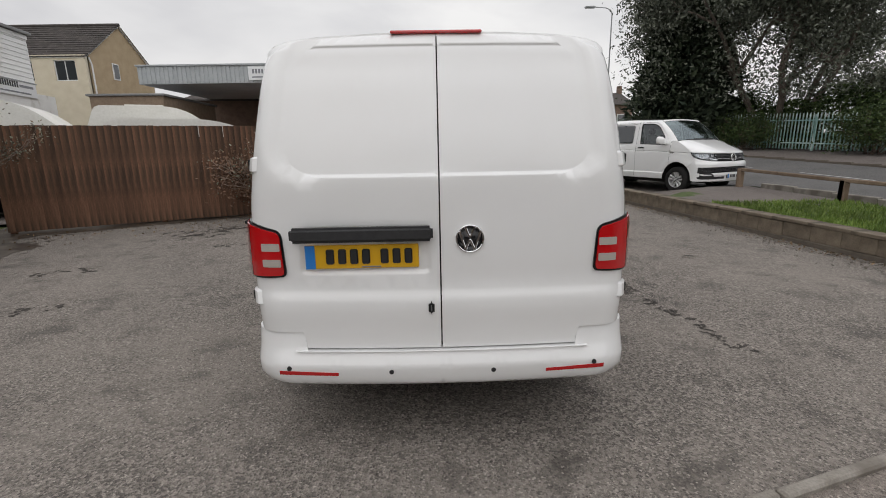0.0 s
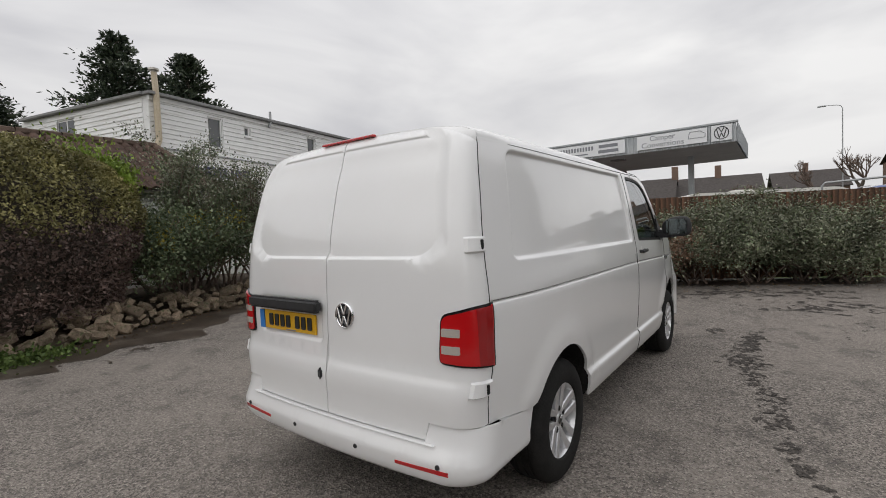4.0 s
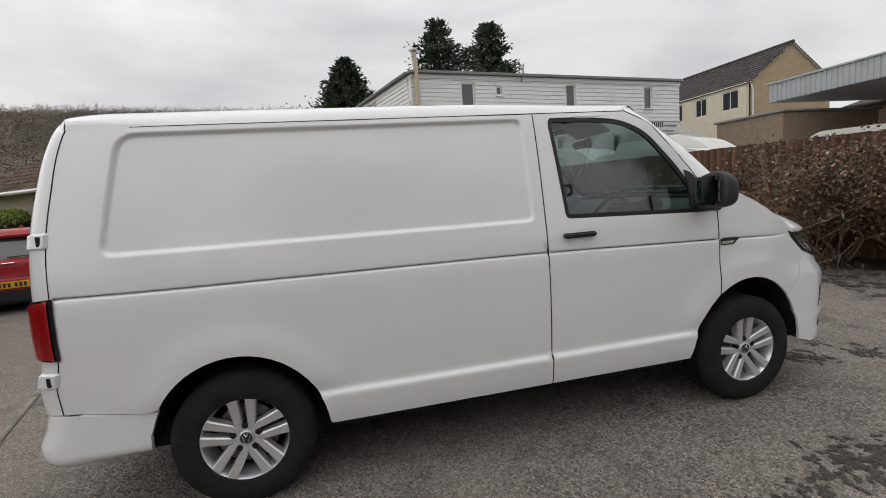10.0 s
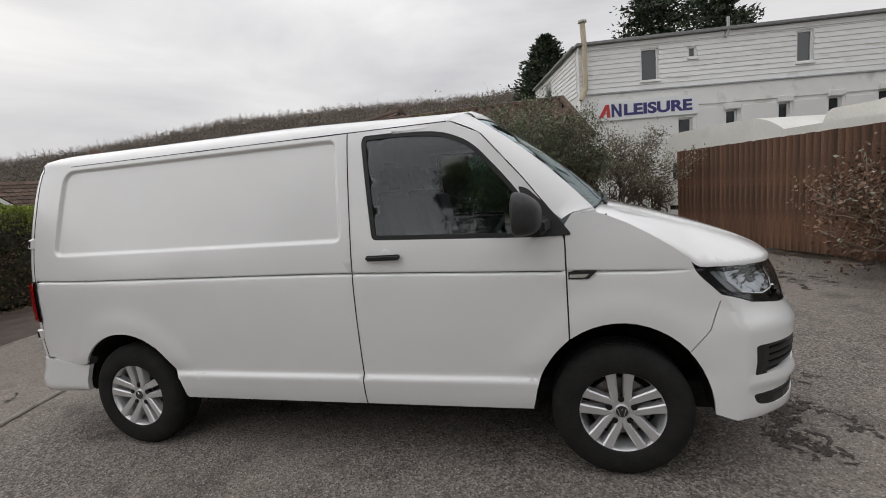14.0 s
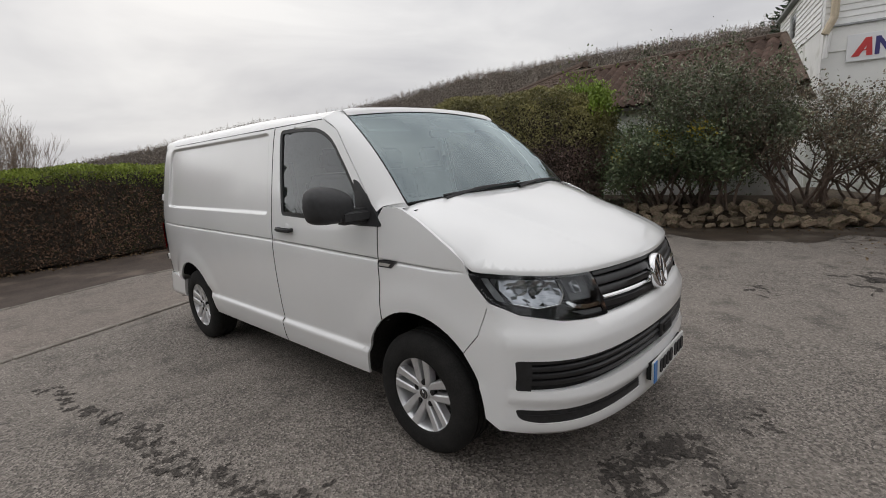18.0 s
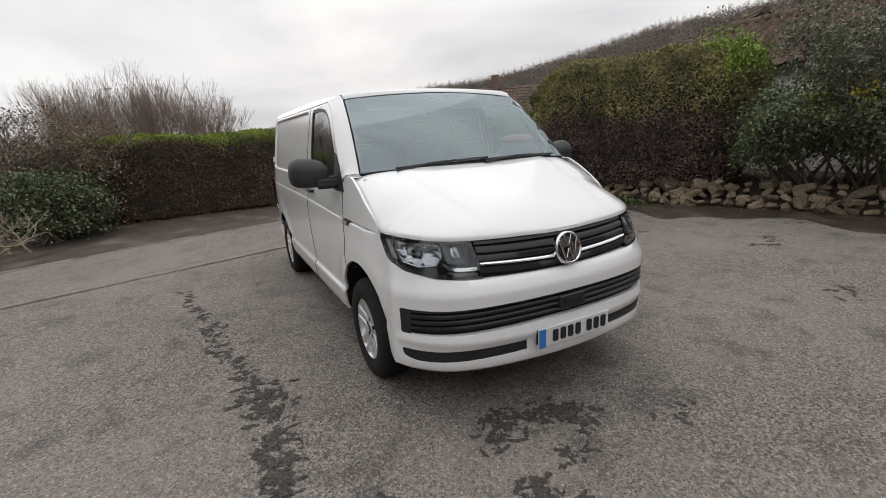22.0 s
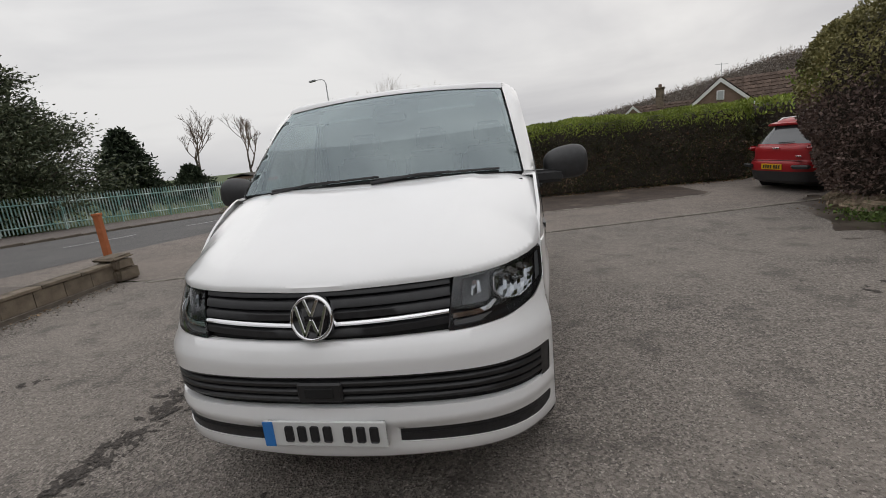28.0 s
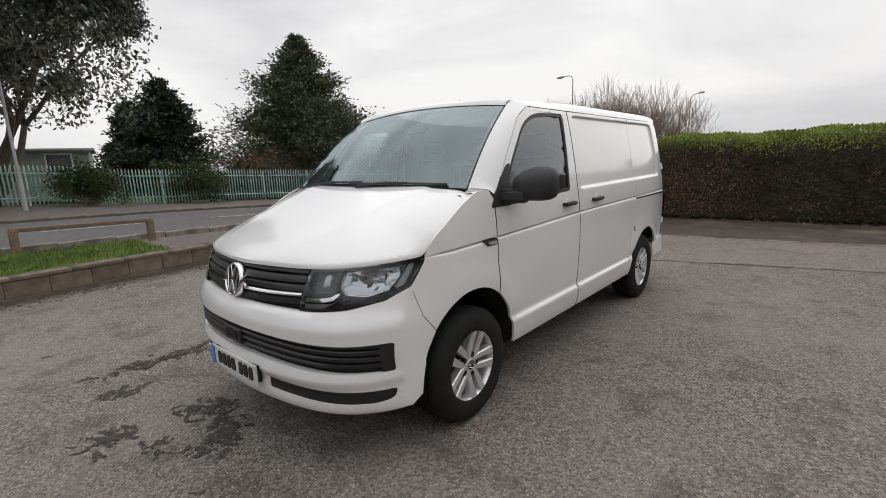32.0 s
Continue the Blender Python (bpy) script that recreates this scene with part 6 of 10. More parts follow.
part("wall_lamp", boxm((6.0, -0.06, 2.05), (0.12, 0.12, 0.22), 0.02), "ink_black", BG)
for x in (0.0, 6.7):
    gable_wall(BG, x, 0.3, 6.0, -0.1, 2.75, 4.45, "stone_wall", 0.3)
part("back_wall", boxm((3.5, 6.1, 1.35), (7.0, 0.25, 2.8)), "stone_wall", BG)
gable_roof(BG, 0, 7.0, 0, 6.2, 2.78, 4.6, "tile_join", 0.45, rows=13, cols=27)
part("gutter", tubes([((-0.45, -0.52, 2.5), (7.45, -0.52, 2.5), 0.06, 0.06)], 6), "frame_white", BG, "white gutter")

# gabled house beyond the clipped hedge
GH = thing("gabled_house", (-11.6, -21.5, -0.6), rz=-22, label="brown-tiled house with a dark front gable and white bargeboards", category="house")
part("wall", boxm((0, -3.2, 1.2), (7.5, 6.0, 2.6)), "brick_wall", GH)
part("gable", prism([(-1.9, 0.0), (1.9, 0.0), (1.9, 2.5), (0, 4.15), (-1.9, 2.5)], "y", -0.2, 0.3), "brick_wall", GH, "dark brown tile-hung gable")
gw = part("window", boxm((0, 0.33, 3.4), (0.36, 0.06, 0.5), 0.01), "frame_white", GH)
part("pane", boxm((0, 0.37, 3.4), (0.26, 0.02, 0.4)), "pane_light", gw)
for sg in (-1, 1):
    part("bargeboard", prism([(0, 4.3), (sg * 2.2, 2.35), (sg * 2.2, 2.15), (0, 4.08)], "y", 0.32, 0.4), "frame_white", GH)
    part("gable_roof", tile_slope((sg * 2.25, 0.4, 2.36), (sg * 2.25, -4.5, 2.36), (0, -4.5, 4.32), (0, 0.4, 4.32), 9, 15), "tile_join", GH, kind="stuff")
    part("roof", tile_slope((-5.2, -3.2 + sg * 3.0, 2.4), (0.2, -3.2 + sg * 3.0, 2.4), (0.2, -3.2, 4.45), (-5.2, -3.2, 4.45), 10, 17), "tile_join", GH, "brown tiled main roof", kind="stuff")
    part("wing_roof", tile_slope((0.3, -1.3 + sg * 1.7, 2.35), (4.5, -1.3 + sg * 1.7, 2.35), (4.5, -1.3, 3.42), (0.3, -1.3, 3.42), 7, 13), "tile_join", GH, "lower tiled wing roof", kind="stuff")
    part("wing_bargeboard", prism([(4.35, 3.42), (4.35 + sg * 0.9, 2.55), (4.35 + sg * 0.9, 2.4), (4.35, 3.27)], "y", 0.5, 0.58), "frame_white", GH)
    part("wing_gable_roof", tile_slope((4.35 + sg * 0.95, 0.6, 2.45), (4.35 + sg * 0.95, -1.3, 2.45), (4.35, -1.3, 3.42), (4.35, 0.6, 3.42), 5, 6), "tile_join", GH, kind="stuff")
part("wing_gable", prism([(3.5, 0.0), (5.2, 0.0), (5.2, 2.45), (4.35, 3.3), (3.5, 2.45)], "y", 0.2, 0.5), "brick_wall", GH)
ch = part("chimney", boxm((3.1, -1.1, 3.65), (0.42, 0.42, 1.3), 0.02), "block", GH)
part("cap", boxm((3.1, -1.1, 4.3), (0.52, 0.52, 0.1), 0.02), "block", ch)
part("pot", lathe([(0.10, 4.34), (0.09, 4.52), (0.06, 4.52)], 10), "brick_wall", ch, at=(3.1, -1.1, 0))
part("aerial", tubes([((0, -0.3, 4.2), (0, -0.3, 5.1), 0.015, 0.015), ((-0.3, -0.3, 5.0), (0.3, -0.3, 5.05), 0.01, 0.01)], 4), "galv", GH)
GH2 = thing("gabled_house", (-17.0, -15.5, 0.0), rz=-35, label="brown-tiled bungalow roof beyond the red car", category="house")
part("wall", boxm((0, -3, 1.3), (7, 5.5, 2.6)), "brick_wall", GH2)
for sg in (-1, 1):
    part("roof", tile_slope((-4.2, -3 + sg * 3.2, 2.4), (4.2, -3 + sg * 3.2, 2.4), (4.2, -3, 4.4), (-4.2, -3, 4.4), 10, 26), "tile_join", GH2, kind="stuff")
part("chimney", boxm((3.0, -3, 4.5), (0.5, 0.6, 1.3), 0.02), "brick_wall", GH2)

# tan house
TH = thing("tan_house", (-20.3, 27.0, 0.6), rz=0, label="two-storey house with a tan gable, cream front and dark tiled roof", category="house")
# gable faces the forecourt; the front with windows looks towards +x of the house's left
fo = [(2.6, 3.7, 4.95, 6.1), (4.9, 5.9, 4.95, 6.1), (7.15, 8.4, 4.95, 6.1)]
fw = pierced(9.0, 0, 6.4, 0.3, fo)
part("front_wall", fw, "cream_wall", TH, "cream rendered front", at=pose(-9.0, -0.2, 0, 0, 0, 0))
for o in fo:
    window(TH, o[0] - 9.0, o[1] - 9.0, o[2], o[3], depth=-0.12, pane="pane")
part("gable_wall", prism([(0, 0), (6.4, 0), (6.4, 6.4), (3.2, 8.65), (0, 6.4)], "x", -0.3, 0.0), "tan_wall", TH, "tan roughcast gable")
tw = part("window", boxm((0.02, 2.4, 5.8), (0.06, 0.6, 1.0), 0.01), "frame_white", TH)
part("pane", boxm((0.05, 2.4, 5.8), (0.02, 0.46, 0.86)), "pane", tw)
part("gable_wall", prism([(0, 0), (6.4, 0), (6.4, 6.4), (3.2, 8.65), (0, 6.4)], "x", -9.3, -9.0), "tan_wall", TH)
part("back_wall", boxm((-4.6, 6.3, 3.2), (9.0, 0.25, 6.4)), "tan_wall", TH)
gable_roof(TH, -9.2, -0.1, 0, 6.4, 6.45, 8.75, "slate", 0.25, rows=14, cols=30, roll=0.008)
part("downpipe", polytube([(0.03, 0.1, 6.3), (0.05, 0.25, 5.9), (0.05, 0.25, 0.2)], 0.05, 8), "frame_white", TH)

# filling-station canopy with fascia signs
CN = thing("forecourt_canopy", (-14.1, 21.4, -0.15), label="flat grey steel filling-station canopy with fascia signs on posts", category="canopy")
CW, CD, CZ0, CZ1 = 14.6, 7.5, 4.72, 5.52
part("deck", boxm((CW / 2, CD / 2, CZ0 + 0.04), (CW - 0.1, CD - 0.1, 0.1)), "pale_soffit", CN, "pale grey canopy soffit")
part("roof_sheet", boxm((CW / 2, CD / 2, CZ1 - 0.12), (CW - 0.1, CD - 0.1, 0.06)), "grey_metal", CN)
for nm, ln, m4 in (("front", CW, pose(0, 0, 0)), ("back", CW, pose(CW, CD, 0, 0, 0, 180)), ("right", CD, pose(CW, 0, 0, 0, 0, 90)), ("left", CD, pose(0, CD, 0, 0, 0, -90))):
    v, f, k = [], [], 0
    x = 0.0
    while x < ln:
        for u, yy in ((0, 0), (0.09, 0), (0.11, -0.03), (0.19, -0.03)):
            if x + u <= ln:
                v += [(x + u, yy, CZ0), (x + u, yy, CZ1)]
        x += 0.21
    f = [(2 * i, 2 * i + 2, 2 * i + 3, 2 * i + 1) for i in range(len(v) // 2 - 1)]
    part("fascia", (v, f), "grey_metal", CN, "ribbed grey steel fascia", at=m4)
part("trim", boxm((CW / 2, -0.02, CZ1 + 0.03), (CW + 0.1, 0.14, 0.08), 0.01), "grey_metal", CN)
s1 = part("sign_panel", boxm((7.7, -0.08, 5.13), (4.85, 0.05, 0.62), 0.006), "sign_white", CN)
name_blocks(s1, "ink_grey", 5.45, 8.65, 5.12, 0.2, 22, -0.11)
part("bar", boxm((6.9, -0.11, 4.96), (2.9, 0.01, 0.06)), "ink_grey", s1)
part("bar", boxm((9.35, -0.11, 5.25), (0.9, 0.01, 0.15)), "ink_grey", s1)
part("bar", boxm((9.35, -0.11, 5.0), (0.95, 0.01, 0.15)), "ink_grey", s1)
s2 = part("sign_panel", boxm((12.1, -0.08, 5.13), (2.85, 0.05, 0.62), 0.006), "sign_white", CN)
letters("Camper", 0.32, "ink_grey", s2, (11.75, -0.11, 5.28), width=1.05)
letters("Conversions", 0.32, "ink_grey", s2, (11.75, -0.11, 4.99), width=1.75)
part("van_sketch", tubes([((12.8 + a, -0.11, 5.05 + b), (12.8 + c, -0.11, 5.05 + d), 0.012, 0.012) for a, b, c, d in ((0, 0, 0.65, 0), (0.65, 0, 0.65, 0.15), (0.65, 0.15, 0.45, 0.28), (0.45, 0.28, 0.05, 0.28), (0.05, 0.28, 0, 0))], 4), "ink_grey", s2)
s3 = part("sign_panel", boxm((14.05, -0.08, 5.13), (0.75, 0.05, 0.66), 0.006), "sign_white", CN)
part("roundel", tubes([((14.05 + 0.26 * math.cos(a), -0.11, 5.13 + 0.26 * math.sin(a)), (14.05 + 0.26 * math.cos(a + 0.3), -0.11, 5.13 + 0.26 * math.sin(a + 0.3)), 0.018, 0.018) for a in np.arange(0, 6.28, 0.2992)], 5), "ink_black", s3)
part("roundel_strokes", tubes([((14.05 + a, -0.11, 5.13 + b), (14.05 + c, -0.11, 5.13 + d), 0.018, 0.018) for a, b, c, d in ((-0.1, 0.22, 0, 0.04), (0.1, 0.22, 0, 0.04), (-0.18, 0.16, -0.08, -0.2), (0.18, 0.16, 0.08, -0.2), (-0.08, -0.2, 0, 0), (0.08, -0.2, 0, 0))], 5), "ink_black", s3)
for x, y in ((6.2, 3.5), (12.4, 3.5)):
    part("post", boxm((x, y, CZ0 / 2), (0.25, 0.25, CZ0), 0.01), "grey_metal", CN)
part("lamp_box", boxm((9.4, 1.4, CZ0 - 0.05), (0.7, 0.35, 0.08), 0.01), "dark_soffit", CN)
part("vent", tubes([((3.3, 5.5, 5.4), (3.3, 5.5, 6.4), 0.08, 0.08)], 8), "galv", CN)

# shops and houses beyond the canopy
for bx, by, w, dp, ev, rg, wm, rm, lab in (
    (-11.5, 31.5, 9.0, 5.0, 4.6, 5.2, "brick_wall", "slate", "low brick shop behind the canopy"),
    (-9.5, 43.0, 8.0, 7.0, 4.6, 6.6, "brick_wall", "slate", "red brick house behind the canopy"),
    (-2.5, 46.0, 6.0, 7.0, 4.9, 6.6, "brick_wall", "slate", "red brick house behind the canopy"),
    (19.3, 66.0, 15.5, 8.0, 7.5, 9.35, "brick_wall", "slate", "long terrace of brown brick houses with chimneys"),
    (36.0, 63.0, 9.0, 8.0, 7.5, 9.35, "brick_wall", "slate", "end house of the brown brick terrace"),
    (4.5, 72.0, 7.0, 8.0, 5.4, 7.6, "brick_wall", "slate", "brick house far along the road"),
    (34.0, 1.0, 5.6, 4.0, 2.9, 3.05, "hut_wall", "dark_soffit", "low pale green flat-roofed hut behind the palisade fence"),
    (32.5, -54.0, 14.0, 5.0, 2.2, 2.6, "brick_wall", "slate", "low far buildings beyond the green fence")):
    h = thing("far_building", (bx, by, (east_height(by) if by < 50 else -0.9) if bx > 3 else (-1.6 if by > 40 else 0)), label=lab, category="house", rz=6 if bx < 30 else 75)
    part("wall", boxm((0, 0, ev / 2), (w, dp, ev)), wm, h)
    part("roof", prism([(-dp / 2 - 0.3, ev - 0.05), (0, rg), (dp / 2 + 0.3, ev - 0.05), (dp / 2 + 0.3, ev - 0.15), (0, rg - 0.12), (-dp / 2 - 0.3, ev - 0.15)], "x", -w / 2 - 0.2, w / 2 + 0.2), rm, h)
    n = max(1, int(w / 2.6))
    for k in range(n):
        x = -w / 2 + (k + 0.5) * w / n
        for z in ((1.8, 5.6) if ev > 7 else (1.6, 4.3) if ev > 4.8 else (1.5,) if w > 6 else (2.1,)):
            for sy in (-1, 1):
                wo = part("window", boxm((x, sy * (dp / 2 + 0.02), z), (1.25, 0.08, 1.15), 0.01), "frame_white", h)
                part("pane", boxm((x, sy * (dp / 2 + 0.06), z), (1.08, 0.02, 0.98)), "pane", wo)
        if rg > 6 and k % 2 == 0:
            part("chimney", boxm((x + w / n / 2, 0, rg + 0.3), (0.5, 0.7, 1.3), 0.02), "brick_wall", h)
bn = thing("shop_banner", (-8.7, 27.6, 0), rz=10, label="orange shop front banner under the canopy", category="banner")
part("panel", boxm((0, 0, 3.55), (3.2, 0.1, 1.0), 0.02), "orange_paint", bn)
part("bar", boxm((0.2, -0.07, 3.3), (1.6, 0.02, 0.25)), "ink_navy", bn)
part("shop_wall", boxm((0, 0.3, 1.6), (4.5, 0.3, 3.2)), "brick_red", bn)
yw = thing("yard_wall", (-12.5, 20.2, 0), rz=4, label="low tan brick store with a flat roof beside the canopy", category="building", kind="structure")
part("wall", boxm((-1.5, 3.0, 1.95), (3.2, 6.0, 3.9), 0.02), "brick_tan", yw)
part("roof_edge", boxm((-1.5, 3.0, 3.95), (3.4, 6.2, 0.1), 0.02), "dark_soffit", yw)


# ---- the white panel van: body surfaces as smooth functions, panels cut from them ----
from mathutils.geometry import delaunay_2d_cdt


def tab(v, pairs):
    return float(np.interp(v, [p[0] for p in pairs], [p[1] for p in pairs]))


def curve(pairs):
    """A smooth function through (v, value) pairs."""
    xs, ys = np.array([p[0] for p in pairs]), np.array([p[1] for p in pairs])
    m = np.gradient(ys, xs)

    def value(v):
        v = min(max(v, xs[0]), xs[-1])
        i = min(int(np.searchsorted(xs, v, side="right")) - 1, len(xs) - 2)
        h = xs[i + 1] - xs[i]
        t = (v - xs[i]) / h
        return float((2 * t**3 - 3 * t**2 + 1) * ys[i] + (t**3 - 2 * t**2 + t) * h * m[i] + (3 * t**2 - 2 * t**3) * ys[i + 1] + (t**3 - t**2) * h * m[i + 1])

    return value


def smooth01(t):
    t = min(max(t, 0.0), 1.0)
    return t * t * (3 - 2 * t)


def signed(poly, x, y):
    """Distance to a polygon's edge: below zero inside."""
    p, best = np.array(poly), 1e9
    a, b = p, np.roll(p, -1, 0)
    d = b - a
    t = (((x, y) - a) * d).sum(1) / ((d * d).sum(1) + 1e-12)
    q = a + d * np.clip(t, 0, 1)[:, None]
    best = float(np.sqrt(((q - (x, y)) ** 2).sum(1).min()))
    return -best if inside(poly, x, y) else best


def rounded(poly, r, n=6):
    """A polygon with its corners rounded; r is one radius or one for each corner."""
    out, k = [], len(poly)
    for i in range(k):
        a, b, c = (Vector(poly[j % k]) for j in (i - 1, i, i + 1))
        u, w = a - b, c - b
        rr = r[i] if isinstance(r, (list, tuple)) else r
        rr = min(rr, u.length * 0.48, w.length * 0.48)
        if rr < 1e-4:
            out.append(tuple(b))
            continue
        p0, p2 = b + u.normalized() * rr, b + w.normalized() * rr
        for j in range(n + 1):
            t = j / n
            out.append(tuple(p0 * (1 - t) ** 2 + b * 2 * t * (1 - t) + p2 * t * t))
    return out


def dense(poly, step, closed=True):
    out = []
    for a, b in zip(poly, poly[1:] + (poly[:1] if closed else [])):
        n = max(1, int(math.ceil(math.hypot(b[0] - a[0], b[1] - a[1]) / step)))
        out += [(a[0] + (b[0] - a[0]) * k / n, a[1] + (b[1] - a[1]) * k / n) for k in range(n)]
    if not closed:
        out.append(poly[-1])
    return out


def inset(poly, d):
    """The polygon moved inwards by d, corner by corner."""
    k = len(poly)
    area = sum(poly[i - 1][0] * poly[i][1] - poly[i][0] * poly[i - 1][1] for i in range(k))
    s, out = (1 if area > 0 else -1), []
    for i in range(k):
        a, b, c = (Vector(poly[j % k]) for j in (i - 1, i, i + 1))
        u, w = (b - a), (c - b)
        if u.length < 1e-7 or w.length < 1e-7:
            continue
        n1, n2 = Vector((-u.y, u.x)).normalized() * s, Vector((-w.y, w.x)).normalized() * s
        m = n1 + n2
        m = m / max(m.length_squared / 2, 0.35)
        out.append(tuple(b + m * d))
    return out


def patch(poly, fmap, step=0.03, holes=(), lines=(), inward=(0, 0, 0), depth=0.016, edge=None, gap=0.0036):
    """A panel: a flat outline with holes, filled with small faces, laid on a surface, with its edges turned inwards."""
    poly = inset(poly, gap) if gap else poly
    loops = [dense(poly, edge or step)] + [dense(h, edge or step) for h in holes]
    pts, cons = [], []
    for lp in loops:
        b = len(pts)
        pts += lp
        cons += [(b + k, b + (k + 1) % len(lp)) for k in range(len(lp))]
    a = np.array(loops[0])

    def free(x, y, m):
        return signed(poly, x, y) < -m and all(signed(h, x, y) > m for h in holes)

    for ln in lines:
        keep = [p for p in ln if free(p[0], p[1], 0.004)]
        pts += keep
    near_lines = np.array([p for ln in lines for p in ln]) if lines else None
    for x in np.arange(a[:, 0].min() + step * 0.5, a[:, 0].max(), step):
        for y in np.arange(a[:, 1].min() + step * 0.5, a[:, 1].max(), step):
            if free(x, y, step * 0.35) and (near_lines is None or ((near_lines - (x, y)) ** 2).sum(1).min() > (step * 0.4) ** 2):
                pts.append((x, y))
    v2, _, f, orig, *_ = delaunay_2d_cdt([Vector(p) for p in pts], cons, [], 0, 1e-6)
    f = [t for t in f if inside(poly, *(cc := (sum(v2[k].x for k in t) / 3, sum(v2[k].y for k in t) / 3))) and not any(inside(h, *cc) for h in holes)]
    v = [tuple(fmap(p.x, p.y)) for p in v2]
    count = {}
    for t in f:
        for i in range(3):
            e = (t[i - 1], t[i])
            count[tuple(sorted(e))] = count.get(tuple(sorted(e)), 0) + 1
    rim = [e for e, c in count.items() if c == 1]
    back = {}
    f = [tuple(t) for t in f]
    if depth:
        for i, j in rim:
            for k in (i, j):
                if k not in back:
                    back[k] = len(v)
                    q = v[k]
                    iw = inward(v2[k].x, v2[k].y) if callable(inward) else inward
                    v.append((q[0] + iw[0] * depth, q[1] + iw[1] * depth, q[2] + iw[2] * depth))
            f.append((i, j, back[j], back[i]))
    bm = bmesh.new()
    bv = [bm.verts.new(p) for p in v]
    for t in f:
        try:
            bm.faces.new([bv[k] for k in t])
        except ValueError:
            pass
    loose = [q for q in bm.verts if not q.link_faces]
    bmesh.ops.delete(bm, geom=loose, context="VERTS")
    return bm


def mesh_bm(data):
    """A bmesh from lists of points and faces."""
    bm = bmesh.new()
    vs = [bm.verts.new(p) for p in data[0]]
    for t in data[1]:
        bm.faces.new([vs[k] for k in t])
    return bm


def pipe(pts, r, n=6):
    """One bent rod through pts, its rings shared between the pieces."""
    v, f = [], []
    for i, p in enumerate(pts):
        d = (pts[min(i + 1, len(pts) - 1)] - pts[max(i - 1, 0)]).to_track_quat("Z", "Y").to_matrix()
        v += [tuple(p + d @ Vector((r * math.cos(2 * math.pi * k / n), r * math.sin(2 * math.pi * k / n), 0))) for k in range(n)]
    for i in range(len(pts) - 1):
        f += [(i * n + k, i * n + (k + 1) % n, (i + 1) * n + (k + 1) % n, (i + 1) * n + k) for k in range(n)]
    return v, f + [tuple(range(n)), tuple(range(len(v) - n, len(v)))]


def flip(bm, s):
    """Mirrors a mesh to the other side for s = -1."""
    if s < 0:
        for v in bm.verts:
            v.co.x = -v.co.x
        bmesh.ops.reverse_faces(bm, faces=list(bm.faces))
    return bm


# -- side: half width by height and length --
half = curve([(0.33, 0.925), (0.40, 0.945), (0.47, 0.954), (0.508, 0.954), (0.522, 0.938), (0.545, 0.938), (0.60, 0.943), (0.75, 0.951), (0.95, 0.955), (1.09, 0.953), (1.20, 0.945), (1.28, 0.934), (1.40, 0.916), (1.55, 0.892), (1.70, 0.864), (1.80, 0.842), (1.86, 0.824), (1.90, 0.797), (1.93, 0.762), (1.957, 0.70)])
crease_z = curve([(0.2, 1.123), (1.5, 1.112), (2.64, 1.10), (3.2, 1.085), (3.76, 1.068), (4.34, 1.047), (4.6, 1.04)])
REC = rounded([(0.492, 1.285), (2.585, 1.272), (2.57, 1.838), (0.60, 1.838)], [0.07, 0.05, 0.05, 0.09], 7)


def taper(y):
    r = 1.0
    if y > 3.3:
        r -= 0.045 * ((y - 3.3) / 1.1) ** 2
    if y < 0.9:
        r -= 0.047 * ((0.9 - y) / 0.6) ** 2
    return r


def side_x(y, z, recess=True):
    x = half(z) * taper(y)
    x -= 0.021 * math.exp(-(((z - crease_z(y)) / 0.0042) ** 2))
    x += 0.004 * smooth01((crease_z(y) - z) / 0.03) * smooth01((z - 0.6) / 0.3)
    if recess and 0.4 < y < 2.7 and z > 1.2:
        x -= 0.019 * smooth01(-signed(REC, y, z) / 0.020)
    for cy, ry, rz in ((1.0, 0.408, 0.435), (4.0, 0.42, 0.472)):
        d = math.hypot((y - cy) / ry, (z - 0.335) / rz)
        if d < 1.6 and z < 1.0:
            x += 0.016 * smooth01((1.42 - d) / 0.3) * smooth01((z - 0.5) / 0.12)
    return x


def on_side(y, z):
    return (side_x(y, z), y, z)


def on_side_in(d):
    return lambda y, z: (side_x(y, z) - d, y, z)


def arch(cy, ry, rz, z0, n=26, sink=0.0):
    a0 = math.asin(max(-0.99, (z0 - 0.335) / rz))
    return [(cy + ry * math.cos(a), 0.335 + rz * math.sin(a)) for a in np.linspace(a0, math.pi - a0, n)]


# -- rear: a ring that runs across the doors and round the corners --
rear_y = curve([(0.48, 0.096), (0.60, 0.097), (0.75, 0.100), (0.79, 0.114), (0.95, 0.123), (1.15, 0.130), (1.30, 0.136), (1.42, 0.150), (1.60, 0.190), (1.75, 0.233), (1.86, 0.280), (1.93, 0.318), (1.957, 0.336)])
rear_r = curve([(0.5, 0.155), (1.2, 0.15), (1.6, 0.14), (1.93, 0.11)])
RA, RQ = 0.79, 0.235
END_U = RA + RQ
RREC = rounded([(-0.748, 1.385), (-0.62, 1.318), (0.62, 1.318), (0.748, 1.385), (0.708, 1.905), (-0.708, 1.905)], [0.05, 0.2, 0.2, 0.05, 0.07, 0.07], 7)


